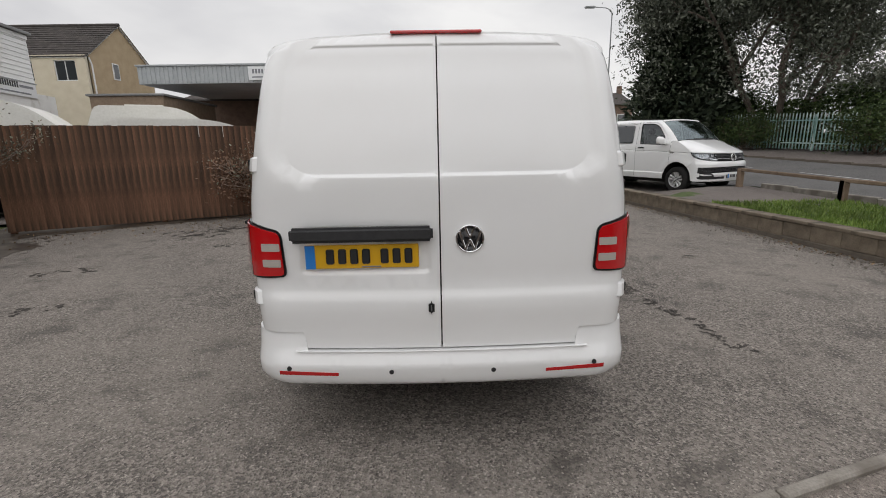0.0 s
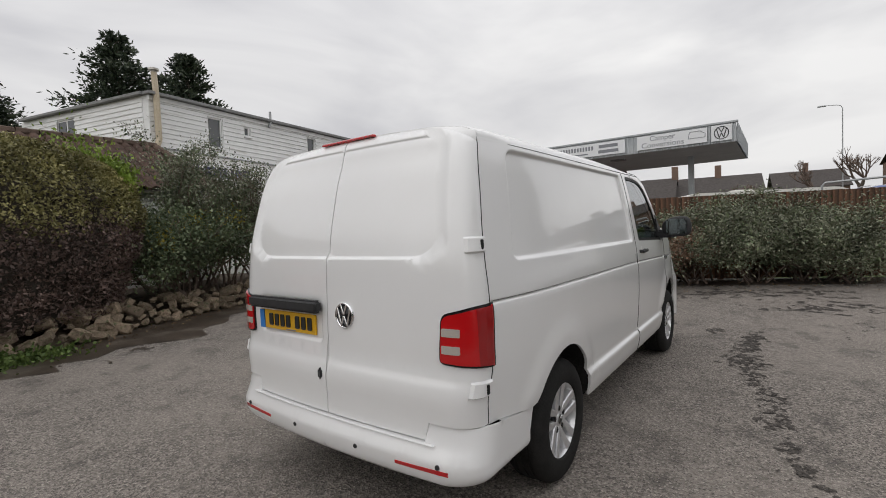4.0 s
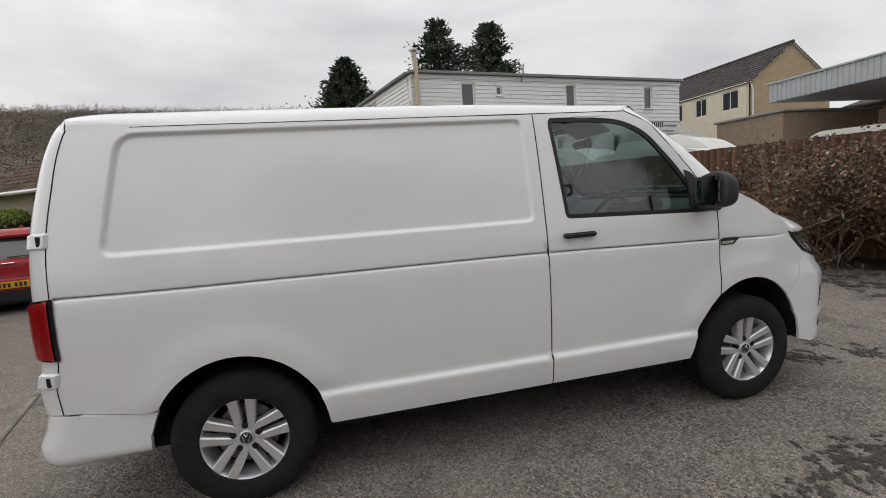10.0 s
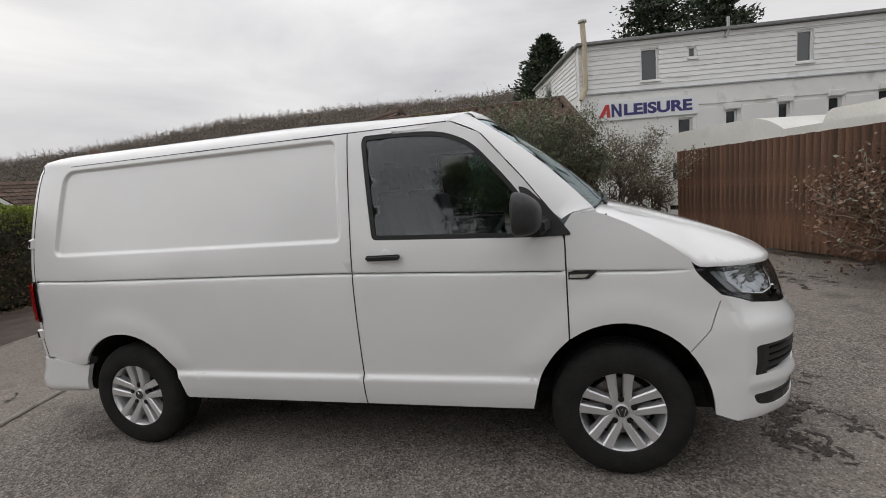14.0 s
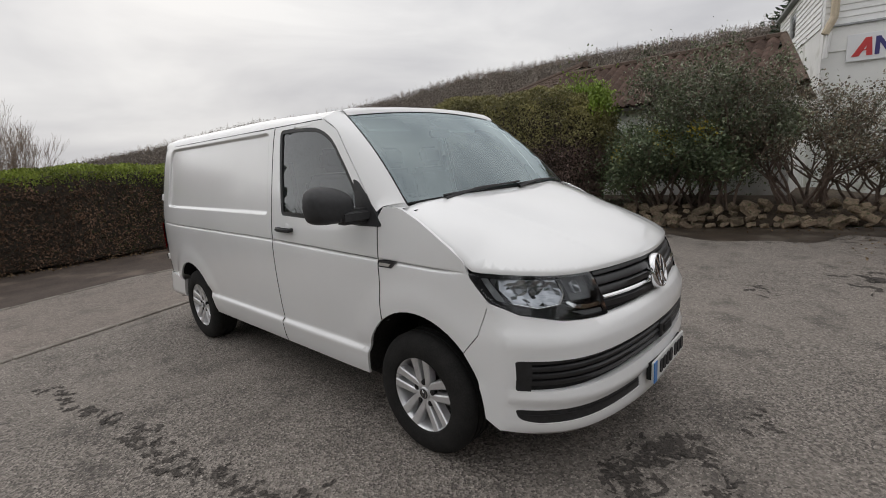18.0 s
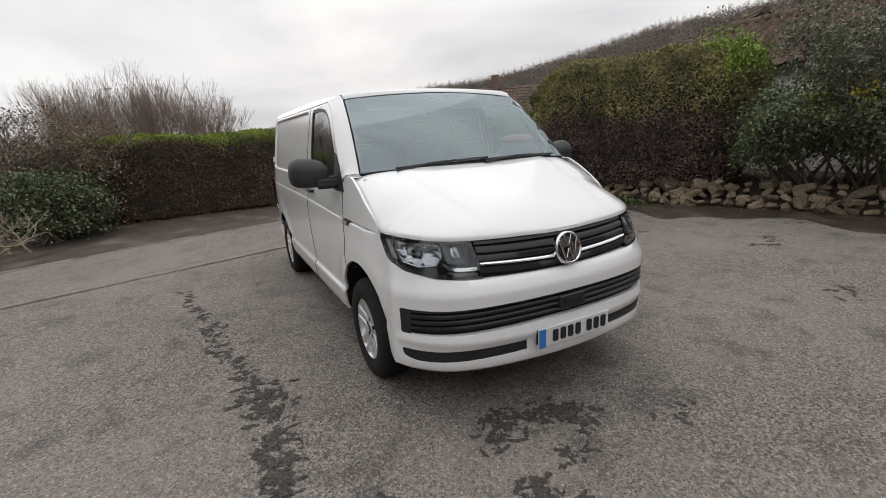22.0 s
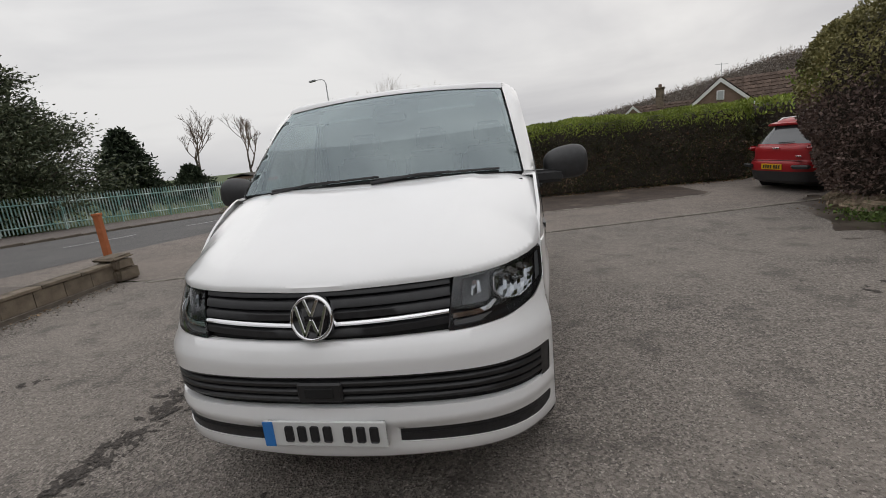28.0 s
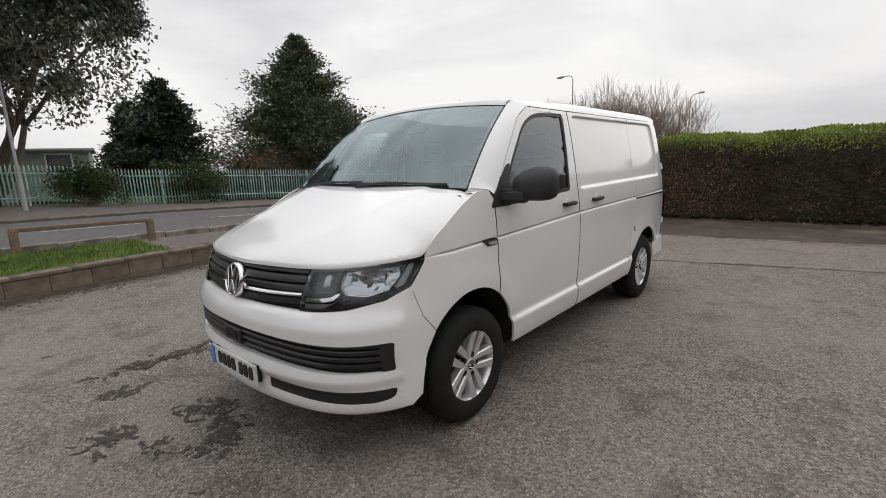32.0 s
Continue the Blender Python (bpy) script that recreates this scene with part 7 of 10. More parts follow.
def ring(u, z, yr, w, r, bow=0.03):
    s, q = (1 if u >= 0 else -1), abs(u)
    if q <= RA:
        x, y = q / RA * (w - r), yr + bow * (q / RA) ** 2
    else:
        t = min((q - RA) / RQ, 1.0) * math.pi / 2
        x, y = w - r + r * math.sin(t), yr + bow + (r - bow) * (1 - math.cos(t))
    return s * x, y


def seam_y(z):
    return rear_y(z) + rear_r(z)


def rear_point(u, z, sink=0.0):
    w = half(z) * taper(seam_y(z)) + 0.004 * smooth01((crease_z(0.3) - z) / 0.03) * smooth01((z - 0.6) / 0.3)
    x, y = ring(u, z, rear_y(z), w, rear_r(z))
    y += 0.023 * smooth01(-signed(RREC, x, z) / 0.012) * (1 - 0.6 * smooth01((z - 1.80) / 0.09)) if z > 1.25 else 0.0
    if -0.72 < u < -0.01 and 0.82 < z < 1.12:
        y += 0.012 * smooth01(-signed(PLREC, u, z) / 0.018)
    return x, y + sink, z


PLREC = rounded([(-0.69, 0.868), (-0.04, 0.868), (-0.05, 1.1), (-0.67, 1.1)], 0.04, 5)

# -- roof --
sec = [(0.0, 1.985), (0.3, 1.98), (0.55, 1.968), (0.68, 1.953), (0.745, 1.935), (0.785, 1.91), (0.81, 1.882), (0.826, 1.858)]


def roof_z(x, y):
    z = tab(min(abs(x), 0.826), sec)
    z -= 0.042 * smooth01((y - 2.1) / 1.3) * (1 - 0.35 * smooth01((abs(x) - 0.5) / 0.3))
    if y < 0.55:
        z -= 0.024 * ((0.55 - y) / 0.215) ** 2 * (1 - 0.5 * smooth01((abs(x) - 0.66) / 0.15))
    if abs(x) < 0.74:
        z -= 0.004 * sum(math.exp(-(((abs(x) - c) / 0.016) ** 2)) for c in (0.2, 0.45)) * smooth01((y - 0.7) / 0.2) * smooth01((2.9 - y) / 0.2)
    return z


# -- front --
front_y = curve([(0.31, 4.905), (0.325, 4.925), (0.34, 4.943), (0.37, 4.945), (0.42, 4.943), (0.465, 4.944), (0.487, 4.960), (0.505, 4.963), (0.532, 4.950), (0.60, 4.956), (0.70, 4.956), (0.765, 4.953), (0.785, 4.944), (0.83, 4.915), (0.90, 4.898), (0.98, 4.88), (1.06, 4.845)])


def drop(x):
    q = abs(x) / 0.952
    return 0.185 * q * q + 0.355 * q**8


FX = 0.905


def sweep(z):
    """The lamps lie further back at the corners than the bumper."""
    return 1 + 0.25 * smooth01((z - 0.85) / 0.2)


def flare(x, z):
    """The bumper swells sideways below the lamps."""
    return x * (1 + 0.024 * smooth01((0.88 - z) / 0.14) * smooth01((abs(x) - 0.45) / 0.45))


def front_point(x, z, sink=0.0):
    return (flare(x, z), front_y(z) - drop(x) * sweep(z) - sink, z)


def corner_y(z):
    return front_y(z) - drop(FX) * sweep(z)


def on_corner(y, z):
    """The side surface, led to the edge of the front."""
    x, end = side_x(y, z), corner_y(z)
    t = smooth01((y - 4.16) / (end - 4.16))
    return (x + (flare(FX, z) - x) * t, y, z)


hood_c = curve([(3.9, 1.425), (4.03, 1.39), (4.2, 1.335), (4.4, 1.264), (4.6, 1.184), (4.72, 1.13), (4.80, 1.09), (4.85, 1.055), (4.875, 1.03)])
hood_s = curve([(3.86, 1.375), (3.95, 1.342), (4.05, 1.295), (4.15, 1.236), (4.25, 1.168), (4.32, 1.112), (4.37, 1.062)])


def hood_edge_x(y):
    if y <= 4.345:
        return on_corner(y, hood_s(y) - 0.004)[0] - 0.003
    lo, hi = 0.0, 0.9
    for _ in range(24):
        m = (lo + hi) / 2
        if 4.868 - drop(m) * 1.29 > y:
            lo = m
        else:
            hi = m
    return max(lo, 0.02)


def hood_point(x, y):
    xs = hood_edge_x(y)
    zs = hood_s(y) if y < 4.36 else hood_s(4.36) - 0.028 * min((y - 4.36) / 0.5, 1)
    zc = max(hood_c(y), zs)
    q = min(abs(x) / xs, 1.0)
    z = zs + (zc - zs) * (1 - q**4.5)
    fold = tab(y, [(3.9, 0.62), (4.87, 0.40)])
    z += 0.013 * (1 - smooth01((abs(x) - fold + 0.027) / 0.054)) * smooth01((4.84 - y) / 0.2)
    yf = 4.868 - drop(min(abs(x), 0.905)) * 1.29
    rim_z = hood_s(4.36) - 0.028 * min(max((yf - 4.36) / 0.5, 0), 1)
    rise, back = max(z - rim_z, 1e-4), max(yf - y, 0.0)
    lip = max(1.3 * (hood_c(4.868 - back) - hood_c(4.868)), 1e-4)
    return (x, y, rim_z + (rise**-4 + lip**-4) ** -0.25)


def screen_point(x, v):
    """Windscreen, by distance across and share of the way up."""
    xs = 0.85 + (0.735 - 0.85) * v
    q = min(abs(x) / xs, 1.05)
    y = (4.035 - 0.70 * v) - (0.125 - 0.085 * v) * q * q + 0.02 * math.sin(math.pi * v)
    z = (1.388 + 0.553 * v) - (0.026 + 0.014 * v) * q * q + 0.02 * math.sin(math.pi * v)
    return (x, y, z)


VAN = thing("panel_van", (0, 0, 0), label="clean white short-wheelbase panel van parked on the tarmac forecourt", category="van")
IN_X, AR, AF = (-1, 0, 0), arch(1.0, 0.408, 0.435, 0.36), arch(4.0, 0.42, 0.472, 0.345)
rear_edge = [(seam_y(z) + 0.001, z) for z in np.linspace(1.86, 0.585, 26)]
belt_lines = [[(y, crease_z(y) + d) for y in np.arange(0.26, 4.4, 0.03)] for d in (-0.016, -0.009, -0.0055, -0.0025, 0.0, 0.0025, 0.0055, 0.009, 0.016)]
low_lines = [[(y, z) for y in np.arange(0.26, 4.4, 0.035)] for z in (0.47, 0.49, 0.503, 0.509, 0.515, 0.521, 0.53, 0.55)]
rec_lines = [dense(inset(REC, d), 0.022) for d in (-0.007, 0.0, 0.005, 0.010, 0.015, 0.020, 0.027)]
arch_lines = [[(cy + ry * k * math.cos(a), 0.335 + rz * k * math.sin(a)) for a in np.linspace(0.1, math.pi - 0.1, 34)] for cy, ry, rz in ((1.0, 0.408, 0.435), (4.0, 0.42, 0.472)) for k in (1.04, 1.1, 1.18, 1.27, 1.36, 1.44)]
win = rounded([(2.722, 1.80), (2.765, 1.275), (3.655, 1.243), (3.63, 1.36), (3.515, 1.53), (3.33, 1.745), (3.18, 1.815), (2.95, 1.835), (2.735, 1.836)], [0.03, 0.03, 0.02, 0.05, 0.1, 0.12, 0.1, 0.05, 0.02], 5)
door_front = [(3.763, 0.36), (3.763, 1.22), (3.745, 1.30), (3.66, 1.43), (3.575, 1.545), (3.37, 1.79), (3.22, 1.862)]
door_poly = [(2.64, 0.345), *[p for p in reversed(AF) if p[0] < 3.763], (3.763, AF[0][1] + 0.01)]
arch_door = [p for p in reversed(AF) if p[0] < 3.762]
DOOR = [(2.64, 0.345), (3.57, 0.345), *arch_door[1:], (3.763, 0.7275), *door_front[1:], (2.64, 1.862)]
for s in (1, -1):
    pieces = [("side_panel", [(1.42, 0.345), (2.64, 0.345), (2.64, 1.862), (rear_edge[0][0], 1.862), *rear_edge, (0.35, 0.582), (0.59, 0.548), *[p for p in reversed(AR) if p[0] > 1 or p[1] > 0.55]])] if s > 0 else [
        ("rear_quarter", [(1.42, 0.345), (1.45, 0.345), (1.45, 0.80), (1.33, 1.0), (1.33, 1.862), (rear_edge[0][0], 1.862), *rear_edge, (0.35, 0.582), (0.59, 0.548), *[p for p in reversed(AR) if p[0] > 1 or p[1] > 0.55]]),
        ("sliding_door", [(1.45, 0.345), (2.64, 0.345), (2.64, 1.862), (1.33, 1.862), (1.33, 1.0), (1.45, 0.80)])]
    for nm, poly in pieces:
        ob = part(nm, flip(patch(poly, on_side, 0.05, (), belt_lines + low_lines + rec_lines + arch_lines, IN_X, edge=0.035, gap=0.0032), s), "paint", VAN, smooth=50)
        if nm == "sliding_door":
            SLIDE = ob
    d = part("front_door", flip(patch(DOOR, on_side, 0.05, (win,), belt_lines + low_lines + arch_lines, IN_X, edge=0.03), s), "paint", VAN, smooth=50)
    glass_poly = inset(win, 0.024)
    part("window_seal", flip(patch(inset(win, -0.001), on_side_in(0.004), 0.05, (glass_poly,), (), IN_X, edge=0.03, gap=0), s), "seal", d)
    g = part("side_window", flip(patch(inset(win, 0.02), on_side_in(0.011), 0.06, (), (), IN_X, depth=0.0, edge=0.04, gap=0), s), "glass_side", d, "tinted side window", smooth=True)
    g.visible_shadow = False
    fender = [(3.763, 0.7275), *[p for p in reversed(AF) if 3.764 < p[0] < 4.305], (4.31, 0.6535), (4.40, 0.76), *[(corner_y(z), z) for z in (0.925, 0.96, 1.0, 1.03, 1.052)], *[(y, hood_s(y) - 0.004) for y in (4.32, 4.25, 4.15, 4.05, 3.95)], (3.90, 1.352), (3.80, 1.352), (3.763, 1.30)]
    part("front_wing", flip(patch(fender, on_corner, 0.045, (), belt_lines + arch_lines, IN_X, edge=0.03), s), "paint", VAN, smooth=50)
    flank = [(4.31, 0.6535), *[p for p in reversed(AF) if p[0] > 4.315], *[(corner_y(z), z) for z in (0.32, 0.36, 0.40, 0.46, 0.52, 0.58, 0.64, 0.70, 0.76, 0.82, 0.87, 0.925)], (4.40, 0.76)]
    part("bumper_flank", flip(patch(flank, on_corner, 0.035, (), arch_lines, IN_X, edge=0.025, gap=0.0015), s), "paint", VAN, smooth=50)
    # pillar between door frame and windscreen
    v, f, n = [], [], 15
    fl = dense([(3.80, 1.352), (3.745, 1.30 + 0.02), (3.66, 1.434), (3.575, 1.549), (3.37, 1.794), (3.22, 1.866)], 0.01, False)
    for i in range(n):
        t = i / (n - 1)
        y0, z0 = fl[int(t * (len(fl) - 1))]
        a = Vector(on_side(y0, z0))
        b = Vector(screen_point(0.85 + (0.735 - 0.85) * t, t * 1.02))
        b.z += 0.004
        for k in range(7):
            q = k / 6
            m = a.lerp(b, q)
            m += Vector((0.42, 0.12, 0.2)) * (0.22 * (a - b).length * math.sin(math.pi * q) * 0.55)
            v.append((s * m.x, m.y, m.z))
    for i in range(n - 1):
        for k in range(6):
            c = i * 7 + k
            f.append((c, c + 1, c + 8, c + 7))
    part("pillar", (v, f if s > 0 else [t[::-1] for t in f]), "paint", VAN, smooth=True)
    # painted corner between wing, bonnet and windscreen foot
    cw = [Vector(on_side(3.80, 1.352)), Vector(on_side(3.86, 1.356)), Vector(on_side(3.925, 1.346)), Vector((0.835, 3.925, 1.349)), Vector(screen_point(0.85, 0.0)) + Vector((0, 0.004, 0.003)), Vector(screen_point(0.845, 0.035)) + Vector((0.004, 0.002, 0.003))]
    part("cowl_corner", flip(mesh_bm(([(p.x, p.y, p.z - 0.006) for p in cw], [(0, 1, 4, 5), (1, 2, 3, 4)])), s), "paint", VAN)
    part("door_shut_line", flip(mesh_bm(pipe([Vector((side_x(seam_y(z), z), seam_y(z), z)) for z in np.linspace(0.592, 1.866, 40)], 0.0027, 5)), s), "gap_dark", VAN, smooth=True)
    for y0, z0, z1 in ((2.64, 0.352, 1.858), (3.763, 0.735, 1.27)):
        part("door_shut_line", flip(mesh_bm(pipe([Vector((side_x(y0, z), y0, z)) for z in np.linspace(z0, z1, 70)], 0.0029, 5)), s), "gap_dark", VAN, smooth=True)
    # roof gutter line
    part("roof_seam", flip(mesh_bm(pipe([Vector((side_x(y, 1.862) - 0.001, y, 1.8635)) for y in np.linspace(0.66, 3.2, 30)], 0.0028, 5)), s), "gap_dark", VAN, smooth=True)
    # dark inner skin behind the seams, open at the window
    part("inner_skin", flip(patch([(1.43, 0.40), (3.56, 0.40), *[(p[0], p[1] + 0.02) for p in reversed(AF) if p[0] < 3.9], (3.9, 1.05), (3.85, 1.2), *inset(win, -0.03)[12:14], (3.75, 1.25), (2.62, 1.25), (2.62, 1.84), (0.5, 1.84), (0.36, 1.3), (0.34, 0.66), *[(p[0], p[1] + 0.03) for p in reversed(AR) if p[1] > 0.6 or p[0] > 1]], on_side_in(0.02), 0.09, (), (), IN_X, depth=0, gap=0), s), "gap_dark", VAN)
    # sill
    part("sill", flip(patch([(1.40, 0.25), (3.59, 0.25), (3.59, 0.352), (1.40, 0.352)], lambda y, z: (0.83 - (0.352 - z) * 0.6, y, z), 0.08, (), (), IN_X, 0.1), s), "under", VAN)
    # door handle with its dished cup
    hx = side_x(2.83, 1.185)
    bm = bmesh.new()
    bmesh.ops.create_uvsphere(bm, u_segments=20, v_segments=10, radius=1, matrix=Matrix.Translation((hx - 0.008, 2.84, 1.178)) @ Matrix.Diagonal((0.011, 0.05, 0.05, 1)))
    cup = part("handle_cup", flip(bm, s), "paint", d, smooth=True)
    hd = box(bmesh.new(), (hx + 0.026, 2.83, 1.183), (0.022, 0.19, 0.03), 0.009, seg=3)
    for yy in (2.75, 2.905):
        box(hd, (hx + 0.01, yy, 1.183), (0.03, 0.03, 0.026), 0.006)
    part("door_handle", flip(hd, s), "grille_black", d, "black door handle", smooth=40)
    # side repeater badge
    by, bz = 3.84, crease_z(3.84) - 0.018
    bd = prism([(3.772, bz - 0.016), (3.865, bz - 0.016), (3.905, bz + 0.02), (3.772, bz + 0.02)], "x", side_x(by, bz) - 0.01, side_x(by, bz) + 0.006)
    bdg = part("side_badge", flip(bd, s), "grille_black", VAN)
    part("repeater", flip(prism([(3.778, bz - 0.008), (3.85, bz - 0.008), (3.868, bz + 0.008), (3.778, bz + 0.008)], "x", side_x(by, bz) + 0.004, side_x(by, bz) + 0.009), s), "indicator", bdg)
    # black corner piece and mirror
    tri = rounded([(3.60, 1.244), (3.80, 1.246), (3.705, 1.375), (3.60, 1.485), (3.555, 1.50), (3.575, 1.40)], [0.01, 0.02, 0.05, 0.03, 0.01, 0.04], 4)
    ms = part("mirror_mount", flip(patch(tri, lambda y, z: (side_x(y, z) + 0.005, y, z), 0.05, (), (), IN_X, 0.02, gap=0), s), "trim_black", d, smooth=40)
    bm = bmesh.new()
    bmesh.ops.create_cube(bm, size=2.0)
    bmesh.ops.subdivide_edges(bm, edges=list(bm.edges), cuts=9, use_grid_fill=True)
    for vv in bm.verts:
        p = vv.co.copy()
        n4 = (abs(p.x) ** 3.2 + abs(p.y) ** 3.2 + abs(p.z) ** 3.2) ** 0.3125
        p /= max(n4, 1e-6)
        q = (1 - p.x) / 2
        fy = 0.098 * p.y if p.y > 0 else 0.026 * p.y
        hz = 0.118 * (1 - 0.33 * max(p.y, 0) ** 1.5) * (1 - 0.32 * q * q) if p.z > 0 else 0.088
        vv.co = (1.100 + 0.132 * p.x, 3.578 + fy - 0.026 * (1 - q), 1.362 + hz * p.z)
    mh = part("mirror_housing", flip(bm, s), "trim_black", d, "black textured mirror housing", smooth=60)
    part("mirror_glass", flip(boxm((1.105, 3.538, 1.372), (0.185, 0.008, 0.155), 0.02, Matrix.Rotation(-0.12, 3, "Z"), 2), s), "mirror", d)
    arm = box(bmesh.new(), (0.985, 3.635, 1.305), (0.19, 0.115, 0.08), 0.02, Matrix.Rotation(-0.2, 3, "Z"), 3)
    part("mirror_arm", flip(arm, s), "trim_black", d, smooth=40)
bm = boxm((-side_x(2.31, 1.178) - 0.026, 2.31, 1.178), (0.022, 0.19, 0.03), 0.009, seg=3)
for yy in (2.235, 2.385):
    box(bm, (-side_x(2.31, 1.178) - 0.01, yy, 1.178), (0.03, 0.03, 0.026), 0.006)
part("door_handle", bm, "grille_black", SLIDE, "black door handle", smooth=40)
bm = bmesh.new()
bmesh.ops.create_uvsphere(bm, u_segments=20, v_segments=10, radius=1, matrix=Matrix.Translation((-side_x(2.3, 1.178) + 0.008, 2.31, 1.172)) @ Matrix.Diagonal((0.011, 0.05, 0.05, 1)))
part("handle_cup", bm, "paint", SLIDE, smooth=True)
part("door_track", boxm((-0.953, 0.82, 1.098), (0.012, 1.02, 0.016), 0.003), "gap_dark", VAN, "dark sliding door track")
part("fuel_flap_catch", boxm((-0.958, 1.36, 0.80), (0.006, 0.012, 0.045), 0.002), "gap_dark", VAN)

# roof
roof_edge = [(min(0.826, side_x(y, 1.862) - 0.001), y) for y in (0.40, 0.5, 0.62, 0.8, 1.1, 1.6)]
roof_poly = [*[(-x, y) for x, y in reversed(roof_edge)], (-0.76, 0.385), (-0.55, 0.355), (0.0, 0.335), (0.55, 0.355), (0.76, 0.385), *roof_edge, (0.826, 2.2), (0.82, 3.15), (0.742, 3.305), (0.5, 3.335), (0.0, 3.35), (-0.5, 3.335), (-0.742, 3.305), (-0.82, 3.15), (-0.826, 2.2)]
part("roof", patch(roof_poly, lambda x, y: (x, y, roof_z(x, y)), 0.06, (), [[(sg * q, y) for y in np.arange(0.42, 3.25, 0.06)] for sg in (-1, 1) for q in (0.69, 0.73, 0.76, 0.785, 0.805, 0.818)], (0, 0, -1), 0.02, gap=0), "paint", VAN, smooth=60)
for s in (1, -1):
    ys = np.linspace(0.398, 1.6, 30)
    rim = [(s * x, y, z) for y in ys for x, z in ((side_x(y, 1.862) - 0.012, roof_z(side_x(y, 1.862) - 0.012, y) + 0.0005), (side_x(y, 1.862) - 0.002, 0.5 * roof_z(side_x(y, 1.862) - 0.002, y) + 0.9335), (side_x(y, 1.858) + 0.0005, 1.858))]
    quads = [(3 * i + j, 3 * i + 3 + j, 3 * i + 4 + j, 3 * i + 1 + j) for i in range(29) for j in (0, 1)]
    part("roof_rim", (rim, quads if s > 0 else [q[::-1] for q in quads]), "paint", VAN, smooth=True)
v, f, xs = [], [], np.linspace(-0.742, 0.742, 25)
for x in xs:
    b = Vector(screen_point(x, 0.93))
    yr = tab(abs(x), [(0, 3.35), (0.5, 3.335), (0.742, 3.305)])
    a = Vector((x, yr, roof_z(x, yr)))
    for t in (0, 0.25, 0.5, 0.75, 1.0):
        m = a.lerp(b, t) + Vector((0, 0.6, 0.8)) * 0.006 * math.sin(math.pi * t)
        v.append(tuple(m + Vector((0, 0.003, 0.003)) * t))
for i in range(24):
    for j in range(4):
        c = i * 5 + j
        f.append((c, c + 1, c + 6, c + 5))
part("roof_header", (v, f), "paint", VAN, smooth=True)
for s in (1, -1):
    rail = [Vector((s * x, y, roof_z(x, y) - 0.012)) for x, y in ((0.818, 2.9), (0.817, 3.06), (0.805, 3.16), (0.782, 3.235))]
    q = screen_point(0.735, 0.97)
    rail.append(Vector((s * q[0], q[1], q[2] - 0.008)))
    part("pillar_rail", pipe([Vector(k) for k in smoothline([tuple(k) for k in rail], 4)], 0.017, 8), "paint", VAN, smooth=True)
part("headliner", patch([(-0.70, 2.66), (0.70, 2.66), (0.68, 3.28), (-0.68, 3.28)], lambda x, y: (x, y, roof_z(x, y) - 0.045), 0.2, gap=0, depth=0), "cabin_grey", VAN)

def door_top(u):
    return 1.953 - 0.018 * (abs(u) / RA) ** 3 - 0.07 * max(0, abs(u) - RA) / RQ


for s in (1, -1):
    v = []
    for u in np.linspace(0.5, END_U, 16):
        a = Vector(rear_point(u, door_top(u))) + Vector((-0.003, 0.005, -0.004))
        x = min(a.x, side_x(0.40, 1.862) - 0.001)
        yb = tab(x, [(0.0, 0.335), (0.55, 0.355), (0.76, 0.385), (0.826, 0.40)]) + 0.004
        b = Vector((x, yb, roof_z(x, yb) - 0.0015))
        m = a.lerp(b, 0.5) + Vector((0, -0.004, 0.004))
        v += [(s * q.x, q.y, q.z) for q in (a, m, b)]
    f = [(3 * i + k, 3 * i + k + 1, 3 * i + k + 4, 3 * i + k + 3) for i in range(15) for k in (0, 1)]
    part("roof_corner", (v, f if s < 0 else [q[::-1] for q in f]), "paint", VAN, smooth=True)

